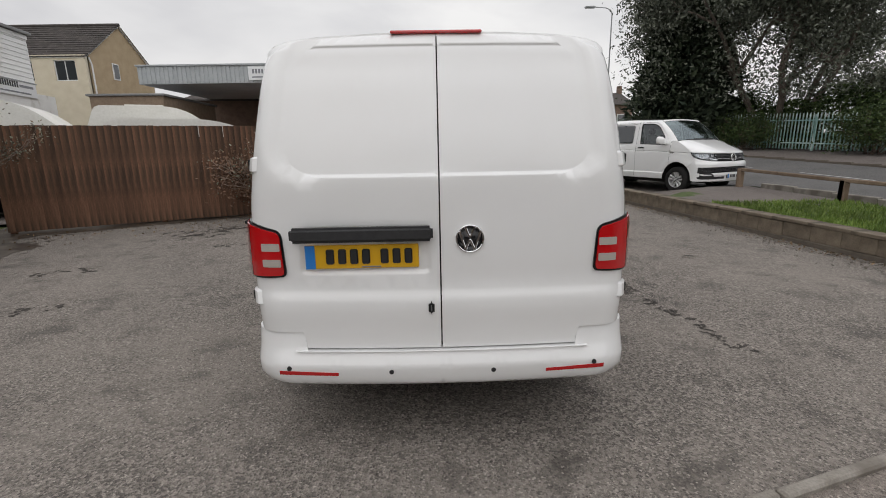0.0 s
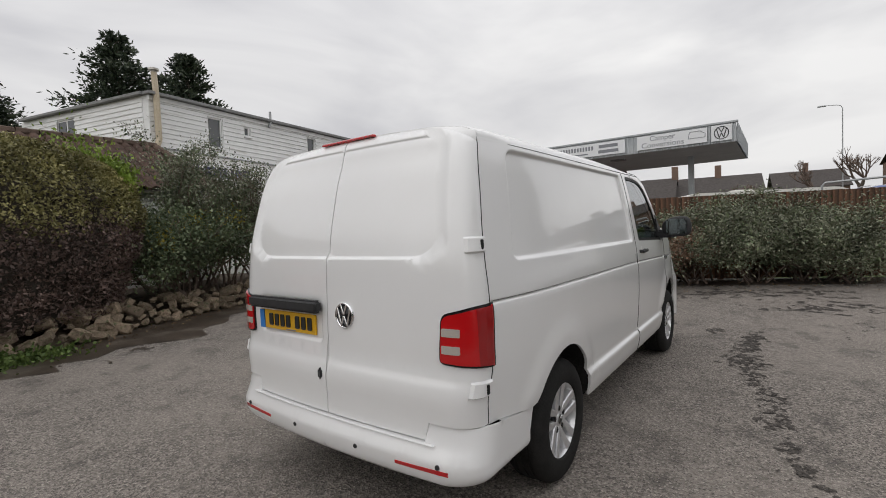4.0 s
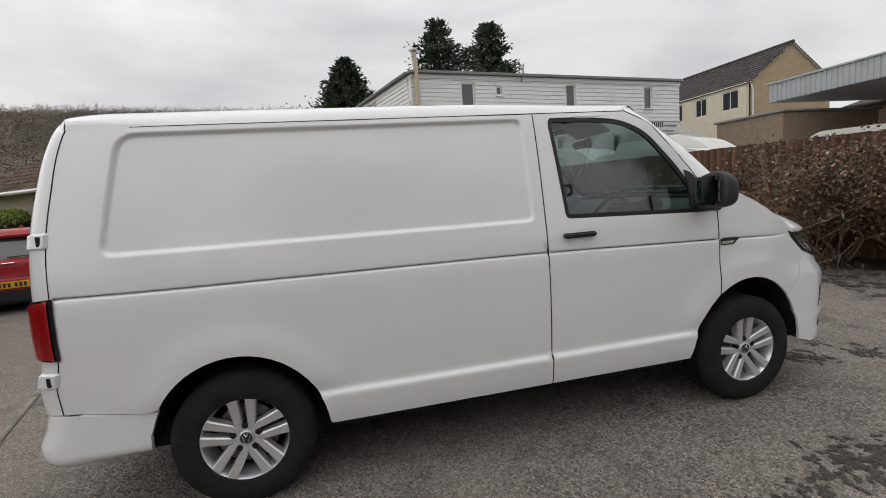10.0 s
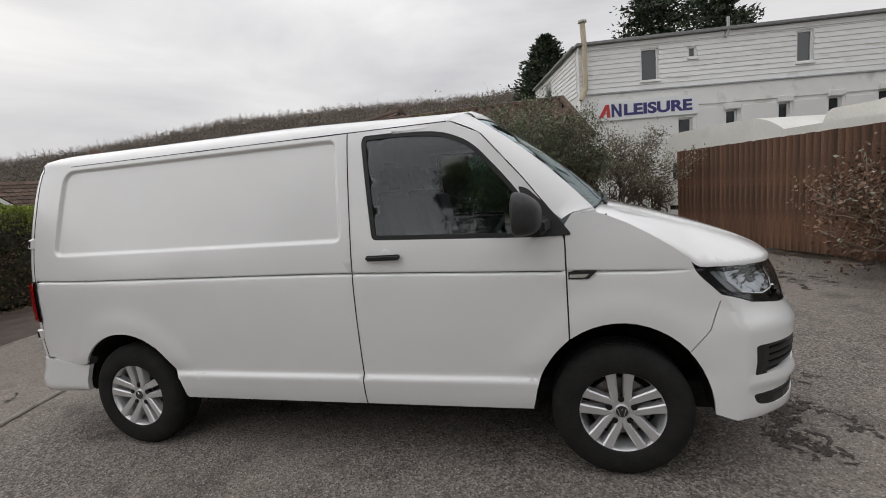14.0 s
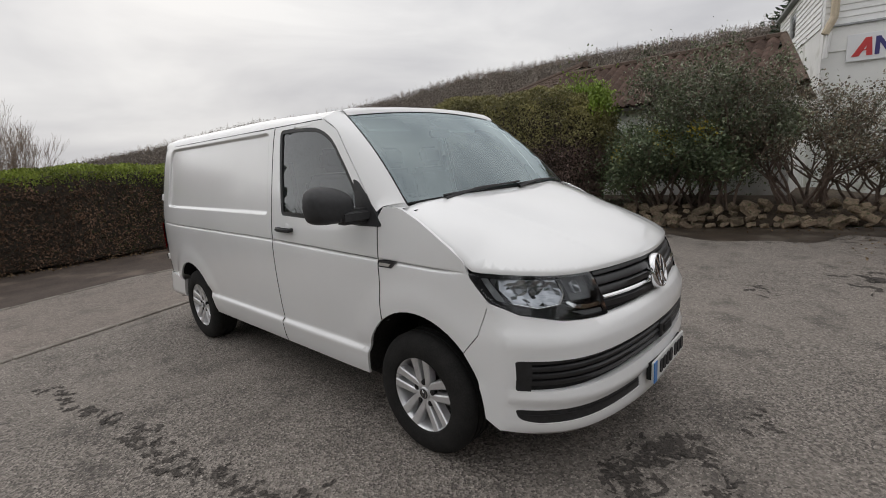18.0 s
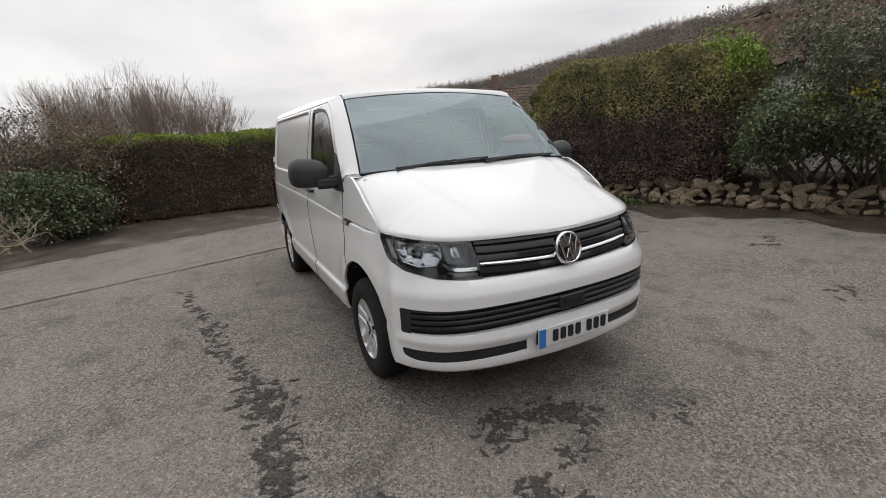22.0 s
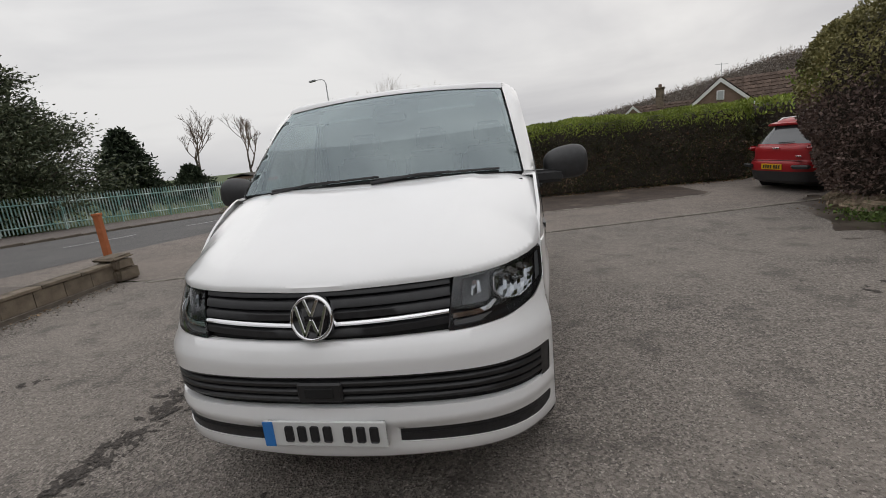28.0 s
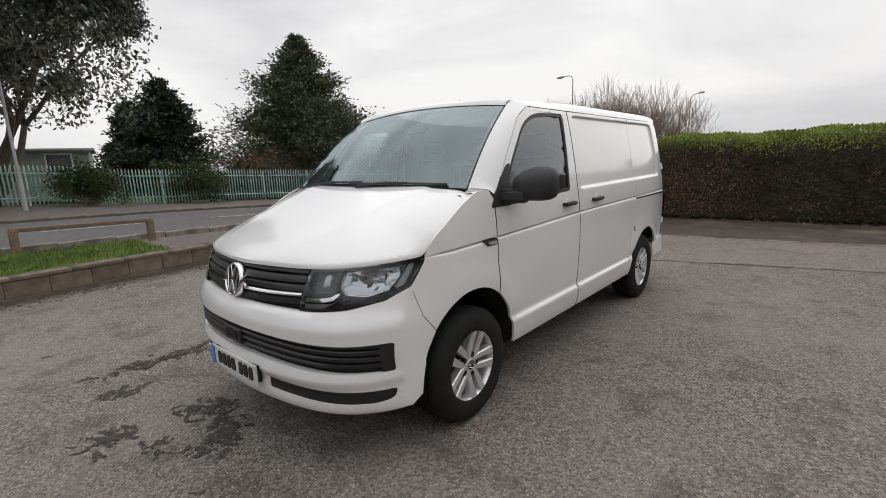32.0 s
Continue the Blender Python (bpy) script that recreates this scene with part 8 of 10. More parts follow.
# rear doors
for s in (1, -1):
    lo, hi = (0.0, END_U) if s > 0 else (-END_U, 0.0)
    step_u = 0.70
    bot = [(0.0, 0.508), (step_u - 0.005, 0.508), (step_u + 0.012, 0.588), (END_U, 0.588)] if s > 0 else [(-END_U, 0.588), (-step_u - 0.012, 0.588), (-step_u + 0.005, 0.508), (0.0, 0.508)]
    topc = [(u, door_top(u)) for u in np.linspace(hi, lo, 14)]
    lines = [[p for p in dense(inset(RREC, dd), 0.024) if lo < p[0] < hi] for dd in (-0.005, 0.0, 0.004, 0.008, 0.012, 0.016, 0.023, 0.035)]
    lines += [[(u, z) for u in np.arange(lo + 0.02, hi, 0.03)] for z in (0.755, 0.77, 0.785, 0.80)]
    lines += [[(s * u, z) for z in np.arange(0.6, 1.9, 0.04)] for u in (RA, RA + 0.05, RA + 0.1, RA + 0.15, RA + 0.2)]
    if s < 0:
        lines += [dense(inset(PLREC, dd), 0.025) for dd in (-0.004, 0.006, 0.016, 0.024)]
    rd = part("rear_door", patch([*bot, *topc], rear_point, 0.04, (), lines, (0, 1, 0), 0.016, edge=0.03), "paint", VAN, smooth=55)
    for zc in (1.378, 0.755):
        bm = bmesh.new()
        us, zs = np.linspace(END_U - 0.12, END_U + 0.012, 9), (zc - 0.036, zc - 0.028, zc + 0.028, zc + 0.036)
        gridv = []
        for z in zs:
            rowv = []
            for k, u in enumerate(us):
                x, y, _ = rear_point(min(u, END_U), z)
                if u > END_U:
                    y += u - END_U
                lift = 0.014 if zs[0] < z < zs[-1] and 0 < k < 8 else 0.0
                ang = min(max((u - RA) / RQ, 0), 1) * math.pi / 2
                rowv.append(bm.verts.new((s * (x + lift * math.sin(ang)), y - lift * math.cos(ang), z)))
            gridv.append(rowv)
        for a, b in zip(gridv, gridv[1:]):
            for k in range(8):
                bm.faces.new((a[k], a[k + 1], b[k + 1], b[k]))
        hg = part("hinge", bm, "paint", rd, "white door hinge", smooth=30)
        x, y, _ = rear_point(END_U - 0.028, zc)
        part("hinge_slot", flip(boxm((x + 0.012, y - 0.002, zc), (0.012, 0.018, 0.044), 0.003, Matrix.Rotation(0.2, 3, "Z")), s), "gap_dark", hg)
    # tail lamp
    tl = rounded([(0.75, 0.862), (END_U - 0.006, 0.846), (END_U - 0.006, 1.125), (0.92, 1.118), (0.762, 1.078)], [0.03, 0.005, 0.005, 0.06, 0.04], 5)

    def lamp_at(d):
        def at(u, z):
            x, y, _ = rear_point(u, z)
            ang = min(max((abs(u) - RA) / RQ, 0), 1) * math.pi / 2
            return (x + d * math.sin(ang), y - d * math.cos(ang), z)
        return at

    lamp = part("tail_lamp", flip(patch(tl, lamp_at(0.008), 0.03, (), (), (0, 1, 0), 0.02, edge=0.02, gap=0), s), "lamp_dark", rd, "red tail lamp with a black rim and clear inserts", smooth=50)
    inner = inset(tl, 0.0105)
    part("red_lens", flip(patch(inner, lamp_at(0.016), 0.025, (), (), (0, 1, 0), 0.01, edge=0.02, gap=0), s), "red_lens", lamp, smooth=50)
    for z0 in (0.911, 0.986):
        part("clear_insert", flip(patch(rounded([(0.772, z0), (0.853, z0), (0.853, z0 + 0.036), (0.772, z0 + 0.036)], 0.005, 3), lamp_at(0.019), 0.03, (), (), (0, 1, 0), 0.006, gap=0), s), "lamp_grey", lamp)
    part("lens_rib", flip(patch([(0.935, 0.862), (END_U - 0.016, 0.86), (END_U - 0.016, 1.112), (0.925, 1.106)], lamp_at(0.0175), 0.03, (), (), (0, 1, 0), 0.004, gap=0), s), "red_lens_dark", lamp)
    if s < 0:
        bm = boxm((-0.355, 0.097, 1.066), (0.645, 0.05, 0.068), 0.014, seg=3)
        strip = part("grab_strip", bm, "trim_black", rd, "black handle strip above the number plate", smooth=40)
        bm = bmesh.new()
        bmesh.ops.create_cone(bm, segments=16, radius1=0.008, radius2=0.008, depth=0.01, cap_ends=True, matrix=Matrix.Translation((-0.125, 0.09, 1.06)) @ Matrix.Rotation(radians(90), 4, "X"))
        part("lock_button", bm, "gap_dark", strip)
        pl = part("number_plate", boxm((-0.36, 0.127, 0.958), (0.52, 0.012, 0.111), 0.003), "plate_yellow", rd, "yellow number plate")
        part("blue_band", boxm((-0.36 - 0.238, 0.119, 0.958), (0.044, 0.006, 0.109)), "plate_blue", pl)
        for k, xx in enumerate((-0.165, -0.11, -0.055, 0.0, 0.085, 0.14, 0.195)):
            part("bar", boxm((-0.36 + xx + 0.018, 0.119, 0.960), (0.036, 0.004, 0.07), 0.006), "ink_black", pl)
        part("bar", boxm((-0.32, 0.119, 0.911), (0.09, 0.004, 0.006)), "ink_grey", pl)
        lk = part("lock_plate", boxm((-0.046, 0.094, 0.712), (0.028, 0.012, 0.062), 0.012, seg=3), "grille_black", rd, smooth=40)
        part("key_slot", boxm((-0.046, 0.087, 0.712), (0.006, 0.004, 0.026), 0.001), "lamp_satin", lk)


def roundel(parent, c, r, tilt, facing):
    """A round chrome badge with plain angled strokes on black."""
    m = Matrix.Translation(c) @ Matrix.Rotation(0 if facing < 0 else math.pi, 4, "Z") @ Matrix.Rotation(tilt, 4, "X")
    em = part("badge", mesh_of("badge", lathe([(0.0, -0.014), (r * 0.86, -0.010), (r * 0.86, 0.02), (0.0, 0.02)], 40, "y"), "lamp_dark", True), None, parent, "round chrome badge", at=m)
    part("badge_ring", lathe([(r * 0.84, 0.02), (r * 0.84, -0.012), (r * 0.9, -0.02), (r * 0.97, -0.016), (r, 0.0), (r, 0.02)], 48, "y"), "chrome", em, smooth=True)
    k = r * 0.86
    for a, b, c2, d in ((-0.36, 0.92, -0.03, 0.14), (0.36, 0.92, 0.03, 0.14), (-0.80, 0.58, -0.36, -0.86), (-0.36, -0.86, -0.03, -0.1), (0.80, 0.58, 0.36, -0.86), (0.36, -0.86, 0.03, -0.1)):
        p, q = Vector((a * k, -0.014, b * k)), Vector((c2 * k, -0.014, d * k))
        dv = q - p
        part("badge_stroke", boxm((p + q) / 2, (dv.length + 0.006, 0.010, r * 0.15), 0.002, dv.to_track_quat("X", "Z").to_matrix()), "chrome", em)
    return em


RD_R = next(o for o in VAN.children if o.name.startswith("rear_door"))
roundel(RD_R, (0.137, 0.134, 1.032), 0.068, 0.0, -1)
bl = part("brake_lamp", boxm((0, 0.330, 1.958), (0.42, 0.026, 0.014), 0.005), "red_lens", VAN, "red high-level brake lamp")
part("rear_seal", boxm((0, 0.172, 0.72), (0.02, 0.06, 0.40)), "gap_dark", VAN)
part("rear_bulk", patch([(-0.78, 0.55), (0.78, 0.55), (0.72, 1.90), (-0.72, 1.90)], lambda x, z: rear_point(x, z, 0.03), 0.12, depth=0, gap=0), "gap_dark", VAN)

# rear bumper
bump_y = curve([(0.305, 0.12), (0.325, 0.088), (0.337, 0.070), (0.35, 0.063), (0.39, 0.056), (0.42, 0.0525), (0.432, 0.0528), (0.442, 0.056), (0.47, 0.069), (0.495, 0.081), (0.515, 0.09), (0.56, 0.10), (0.60, 0.115)])
SIDE_U = 0.30


def bumper_point(u, z):
    q = min(abs(u), END_U)
    x, y = ring(math.copysign(q, u), z, bump_y(z), 0.92 - 0.06 * smooth01((0.38 - z) / 0.07), 0.19, 0.03)
    if abs(u) > END_U:
        y += abs(u) - END_U
    return (x, y, z)


half_b = [(0.0, 0.503), (0.695, 0.503), (0.712, 0.586), (END_U, 0.588), (END_U + 0.26, 0.552), *[(END_U + 0.997 - 0.408 * math.sqrt(1 - ((z - 0.335) / 0.435) ** 2) - bump_y(z) - 0.19, z) for z in (0.547, 0.51, 0.46, 0.41, 0.36)], (0.90, 0.325), (0.6, 0.332), (0.0, 0.337)]
bpoly = [(-u, z) for u, z in reversed(half_b[1:])] + half_b[:-1] + [(0.0, 0.337)]
RB = part("rear_bumper", patch(bpoly, bumper_point, 0.035, (), [[(u, z) for u in np.arange(-1.3, 1.31, 0.04)] for z in (0.343, 0.352, 0.38, 0.40, 0.42, 0.43, 0.437, 0.446, 0.475, 0.49)], lambda u, z: (0, 1, 0) if abs(u) < END_U else (-math.copysign(1, u), 0, 0), 0.03, edge=0.03, gap=0), "paint", VAN, smooth=60)
part("bumper_step", patch([(-0.70, 0.07), (0.70, 0.07), (0.70, 0.14), (-0.70, 0.14)], lambda x, y: (x, y + 0.03 * (x / 0.79) ** 2, 0.5035), 0.1, gap=0, depth=0), "paint", RB)
for s in (1, -1):
    part("reflector", flip(patch([(0.535, 0.388), (0.83, 0.393), (0.83, 0.413), (0.535, 0.404)], lambda u, z: (bumper_point(u, z)[0], bumper_point(u, z)[1] - 0.003, z), 0.04, (), (), (0, 1, 0), 0.01, gap=0), s), "red_lens", RB, "red bumper reflector")
    for xx, zz in ((0.262, 0.408), (0.79, 0.425)):
        p = bumper_point(xx, zz)
        part("parking_sensor", lathe([(0.0, -0.004), (0.011, -0.004), (0.012, 0.006)], 14, "y"), "ink_black", RB, at=(s * p[0], p[1], zz))

# bonnet
hp = []
for y in np.linspace(3.895, 4.345, 10):
    hp.append((hood_edge_x(y), y))
for x in np.linspace(0.885, 0.0, 22):
    hp.append((x, 4.868 - drop(x) * 1.29))
hpoly = hp + [(-x, y) for x, y in reversed(hp[:-1])]
base_line = [(-x, 4.02 - 0.122 * (x / 0.845) ** 2) for x in np.linspace(0.845, -0.845, 17)][1:-1]
hpoly = hpoly + base_line
part("bonnet", patch(hpoly, hood_point, 0.04, (), [[(sg * (tab(y, [(3.9, 0.62), (4.87, 0.40)]) + dd), y) for y in np.arange(3.98, 4.8, 0.04)] for sg in (-1, 1) for dd in (-0.04, -0.02, 0, 0.02, 0.04)] + [[(x, 4.868 - drop(abs(x)) * 1.29 - back) for x in np.arange(-0.86, 0.861, 0.02)] for back in (0.009, 0.019, 0.032, 0.05)], (0, 0, -1), 0.02, edge=0.03), "paint", VAN, smooth=60)
part("scuttle", patch([(-0.84, 3.88), (0.84, 3.88), (0.84, 3.98), (0.4, 4.06), (0, 4.08), (-0.4, 4.06), (-0.84, 3.98)], lambda x, y: (x, y, 1.312 + 0.03 * (1 - (x / 0.85) ** 2)), 0.08, gap=0, depth=0.03, inward=(0, 0, -1)), "trim_black", VAN)

# windscreen
ws_outer = [(x * (0.843 - 0.115 * v) / 0.85, v) for x, v in ((-0.85, 0.0), (0.0, 0.0), (0.85, 0.0), (0.85, 0.5), (0.85, 0.955), (0.0, 0.955), (-0.85, 0.955), (-0.85, 0.5))]
ws_in = rounded([(-0.815, 0.035), (0.815, 0.035), (0.708, 0.915), (0.33, 0.92), (0.2, 0.89), (-0.2, 0.89), (-0.33, 0.92), (-0.708, 0.915)], [0.05, 0.05, 0.05, 0.02, 0.02, 0.02, 0.02, 0.05], 4)
part("screen_surround", patch(ws_outer, lambda x, v: tuple(Vector(screen_point(x, v)) - Vector((0, 0.002, 0.002))), 0.06, (ws_in,), (), (0, -0.7, -0.7), 0.02, gap=0), "seal", VAN, "black windscreen border", smooth=True)
g = part("windscreen", patch(ws_outer, screen_point, 0.06, depth=0, gap=0.004), "glass_screen", VAN, "green-tinted windscreen", smooth=True)
g.visible_shadow = False
for x0, x1 in ((0.62, -0.06), (-0.02, -0.72)):
    pts = [Vector(screen_point(x0 + (x1 - x0) * t, 0.002 + 0.022 * t)) + Vector((0, 0.008, 0.008)) for t in np.linspace(0, 1, 9)]
    wp = part("wiper", pipe(pts, 0.007), "trim_black", VAN, "black windscreen wiper")
    arm_p = pts[0] + Vector((0, 0.012, -0.016))
    part("wiper_arm", tubes([(arm_p, pts[3] + Vector((0, 0.005, 0.006)), 0.011, 0.007), (pts[3] + Vector((0, 0.005, 0.006)), pts[5] + Vector((0, 0.004, 0.005)), 0.007, 0.005)], 6), "trim_black", wp)
part("mirror_sensor", boxm(Vector(screen_point(0, 0.90)) - Vector((0, 0.05, 0.02)), (0.06, 0.05, 0.04), 0.01), "trim_black", VAN)

# front bumper, grilles and lamps
lg = rounded([(-0.885, 0.536), (-0.5, 0.549), (0, 0.566), (0.5, 0.549), (0.885, 0.536), (0.888, 0.682), (0.5, 0.694), (0, 0.704), (-0.5, 0.694), (-0.888, 0.682)], [0.012, 0.1, 0.2, 0.1, 0.012, 0.012, 0.1, 0.2, 0.1, 0.012], 3)
slot = [rounded([(s * 0.30, 0.402), (s * 0.6, 0.393), (s * 0.84, 0.382), (s * 0.88, 0.396), (s * 0.885, 0.444), (s * 0.6, 0.452), (s * 0.30, 0.458)], [0.004, 0.1, 0.03, 0.02, 0.01, 0.1, 0.004], 3) for s in (1, -1)]
upper = [(FX, 0.64), (FX, 0.70), (FX, 0.80), (FX, 0.87), (FX, 0.925), (0.86, 0.878), (0.75, 0.848), (0.6, 0.836), (0.5, 0.833), (0.25, 0.829), (0.0, 0.828)]
lower = [(0.0, 0.330), (0.4, 0.329), (0.7, 0.327), (0.86, 0.326), (FX, 0.328), (FX, 0.40), (FX, 0.52)]
fb = lower + upper + [(-x, z) for x, z in reversed(upper[:-1])] + [(-x, z) for x, z in reversed(lower[1:])]
FB = part("front_bumper", patch(fb, front_point, 0.04, (lg, *slot), [[(x, z) for x in np.arange(-0.9, 0.901, 0.03)] for z in (0.38, 0.475, 0.495, 0.512, 0.735, 0.75, 0.765, 0.80)] + [[(s * q, z) for z in np.arange(0.38, 0.88, 0.04)] for s in (1, -1) for q in (0.84, 0.86, 0.875, 0.89)], (0, -1, 0), 0.035, edge=0.025, gap=0), "paint", VAN, smooth=60)
LG = part("lower_grille", patch(inset(lg, -0.004), lambda x, z: front_point(x, z, 0.04), 0.06, (), (), (0, -1, 0), 0.0, gap=0), "gap_dark", FB, "black ribbed lower grille")
for k in range(4):
    z0 = 0.018 + 0.0335 * k
    v, f = [], []
    xs = np.linspace(-0.878, 0.878, 49)
    for x in xs:
        base = 0.552 + (0.566 - 0.536) * (1 - (x / 0.915) ** 2) - 0.014
        for dz, sk in ((0, 0.03), (0.004, 0.010), (0.018, 0.006), (0.026, 0.012), (0.028, 0.032)):
            v.append(front_point(x, base + z0 + dz, sk))
    for i in range(48):
        for j in range(4):
            c = i * 5 + j
            f.append((c, c + 5, c + 6, c + 1))
    part("slat", (v, f), "grille_black", LG, smooth=50)
for s in (1, -1):
    part("end_cap", flip(patch([(0.852, 0.538), (0.886, 0.537), (0.888, 0.681), (0.852, 0.682)], lambda x, z: front_point(x, z, 0.006), 0.03, (), (), (0, -1, 0), 0.03, gap=0), s), "grille_black", LG)
    part("lower_slot", patch(inset(slot[0 if s > 0 else 1], -0.003), lambda x, z: front_point(x, z, 0.006), 0.05, depth=0, gap=0), "grille_black", FB, "black lower bumper slot")
    part("slot_rib", flip(patch([(0.31, 0.428), (0.6, 0.422), (0.872, 0.412), (0.872, 0.42), (0.6, 0.432), (0.31, 0.438)], lambda x, z: front_point(x, z, 0.0), 0.05, (), (), (0, -1, 0), 0.008, gap=0), s), "grille_black", FB)
bm = boxm((0, 4.945, 0.635), (0.19, 0.03, 0.085), 0.008)
CB = part("sensor_housing", bm, "grille_black", LG)
part("sensor_window", boxm((0, 4.962, 0.637), (0.12, 0.008, 0.045), 0.004), "gap_dark", CB)
FP = part("number_plate", boxm((0, 4.972, 0.466), (0.52, 0.012, 0.111), 0.003), "plate_white", FB, "white number plate")
part("blue_band", boxm((0.238, 4.980, 0.466), (0.044, 0.004, 0.109)), "plate_blue", FP)
for xx in (-0.165, -0.11, -0.055, 0.0, 0.085, 0.14, 0.195):
    part("bar", boxm((-xx - 0.018, 4.980, 0.468), (0.036, 0.004, 0.07), 0.006), "ink_black", FP)
part("plate_holder", boxm((0, 4.955, 0.466), (0.50, 0.03, 0.09)), "gap_dark", FB)

gr = [(-0.545, 1.035), (-0.3, 1.036), (0, 1.036), (0.3, 1.036), (0.545, 1.035), (0.525, 0.836), (0.25, 0.831), (0, 0.83), (-0.25, 0.831), (-0.525, 0.836)]
GR = part("grille", patch(gr, lambda x, z: front_point(x, z, 0.035), 0.06, depth=0, gap=0), "gap_dark", VAN, "black slatted radiator grille with a chrome strip")
for z0, hh in ((1.005, 0.026), (0.958, 0.034), (0.915, 0.034), (0.846, 0.034)):
    v, f, xs = [], [], np.linspace(-0.535, 0.535, 33)
    for x in xs:
        lift = 0.010 * (abs(x) / 0.53) ** 2 if z0 > 0.9 else 0.02 * (abs(x) / 0.53) ** 2
        for dz, sk in ((-0.004, 0.03), (0.0, 0.006), (hh * 0.75, 0.004), (hh, 0.016), (hh + 0.002, 0.033)):
            v.append(front_point(x, z0 + lift * (0.5 if z0 > 1 else 1) + dz, sk))
    for i in range(32):
        for j in range(4):
            c = i * 5 + j
            f.append((c, c + 5, c + 6, c + 1))
    part("slat", (v, f), "grille_black", GR, smooth=50)
v, f, xs = [], [], np.linspace(-0.53, 0.53, 33)
for x in xs:
    lift = 0.016 * (abs(x) / 0.53) ** 1.5
    for dz, sk in ((0.0, 0.02), (0.001, 0.002), (0.009, -0.004), (0.017, 0.002), (0.018, 0.02)):
        v.append(front_point(x, 0.888 + lift + dz, sk))
for i in range(32):
    for j in range(4):
        c = i * 5 + j
        f.append((c, c + 5, c + 6, c + 1))
part("chrome_strip", (v, f), "chrome", GR, smooth=50)
roundel(GR, (0, 4.905, 0.932), 0.092, -0.22, 1)

for s in (1, -1):
    hl = rounded([(0.522, 0.838), (0.62, 0.84), (0.76, 0.852), (0.862, 0.882), (0.902, 0.93), (0.902, 0.99), (0.900, 1.048), (0.75, 1.043), (0.552, 1.034)], [0.01, 0.05, 0.05, 0.03, 0.02, 0.03, 0.012, 0.05, 0.01], 3)
    HLO = part("headlamp", flip(patch(inset(hl, -0.003), lambda x, z: front_point(x, z, 0.055 - 0.02 * smooth01((x - 0.8) / 0.1)), 0.04, depth=0, gap=0), s), "lamp_dark", VAN, "dark headlamp with chrome reflectors behind a clear lens")
    part("housing_edge", flip(patch(hl, lambda x, z: front_point(x, z, 0.001), 0.05, (inset(hl, 0.014),), (), (0, -1, 0), 0.05, edge=0.02, gap=0), s), "lamp_dark", HLO)
    ln = part("lens", flip(patch(hl, front_point, 0.035, depth=0, gap=0.001), s), "lens_clear", HLO, smooth=True)
    ln.visible_shadow = False
    # dished main reflector with facets, framed by a bright edge
    pan = [(0.705, 1.015), (0.70, 0.955), (0.728, 0.918), (0.80, 0.905), (0.852, 0.925), (0.862, 0.98), (0.85, 1.022), (0.78, 1.022)]

    def dish(x, z):
        r = max(0.0, -signed(pan, x, z))
        facet = 0.006 * math.sin(x * 150 + 2 * math.sin(z * 50)) + 0.003 * math.sin(z * 120 + x * 40)
        return front_point(x, z, 0.024 + 0.028 * smooth01(r / 0.045) + facet * smooth01(r / 0.02))

    part("main_reflector", flip(patch(pan, dish, 0.014, (), (), (0, -1, 0), 0.02, edge=0.014, gap=0), s), "reflector", HLO)
    rimline = dense([(0.70, 1.0), (0.70, 0.955), (0.728, 0.916), (0.80, 0.903), (0.856, 0.924)], 0.012, False)
    rp = [Vector(front_point(x, z, 0.018)) for x, z in rimline]
    part("reflector_rim", flip(mesh_bm(tubes([(p, q, 0.0035, 0.0035) for p, q in zip(rp, rp[1:])], 6)), s), "chrome", HLO, smooth=True)
    part("main_bulb", flip(boxm(Vector(front_point(0.785, 0.968, 0.035)), (0.026, 0.03, 0.026), 0.008, seg=2), s), "lamp_satin", HLO, smooth=50)
    well = rounded([(0.575, 0.918), (0.68, 0.922), (0.685, 1.024), (0.585, 1.018)], 0.012, 3)
    part("side_reflector", flip(patch(well, lambda x, z: front_point(x, z, 0.022 + 0.018 * smooth01(-signed(well, x, z) / 0.03)), 0.02, gap=0, depth=0.02, inward=(0, -1, 0)), s), "lamp_smoke", HLO, smooth=40)
    part("inner_reflector", flip(patch(rounded([(0.612, 0.945), (0.652, 0.95), (0.645, 1.0), (0.618, 1.005)], 0.012, 3), lambda x, z: front_point(x, z, 0.030 + 0.006 * math.sin(x * 160)), 0.015, gap=0, depth=0.01, inward=(0, -1, 0)), s), "reflector", HLO)
    part("chrome_wing", flip(patch([(0.532, 0.898), (0.62, 0.899), (0.672, 0.906), (0.70, 0.925), (0.71, 0.92), (0.685, 0.893), (0.64, 0.882), (0.532, 0.880)], lambda x, z: front_point(x, z, 0.010), 0.03, gap=0, depth=0.012, inward=(0, -1, 0)), s), "chrome", HLO)
    part("indicator", flip(patch([(0.545, 0.85), (0.64, 0.853), (0.69, 0.878), (0.61, 0.872), (0.545, 0.868)], lambda x, z: front_point(x, z, 0.012), 0.03, gap=0, depth=0.01, inward=(0, -1, 0)), s), "lamp_satin", HLO)
    part("lamp_fin", flip(patch([(0.868, 0.93), (0.89, 0.94), (0.89, 1.03), (0.872, 1.03)], lambda x, z: front_point(x, z, 0.014), 0.03, gap=0, depth=0.01, inward=(0, -1, 0)), s), "lamp_satin", HLO)

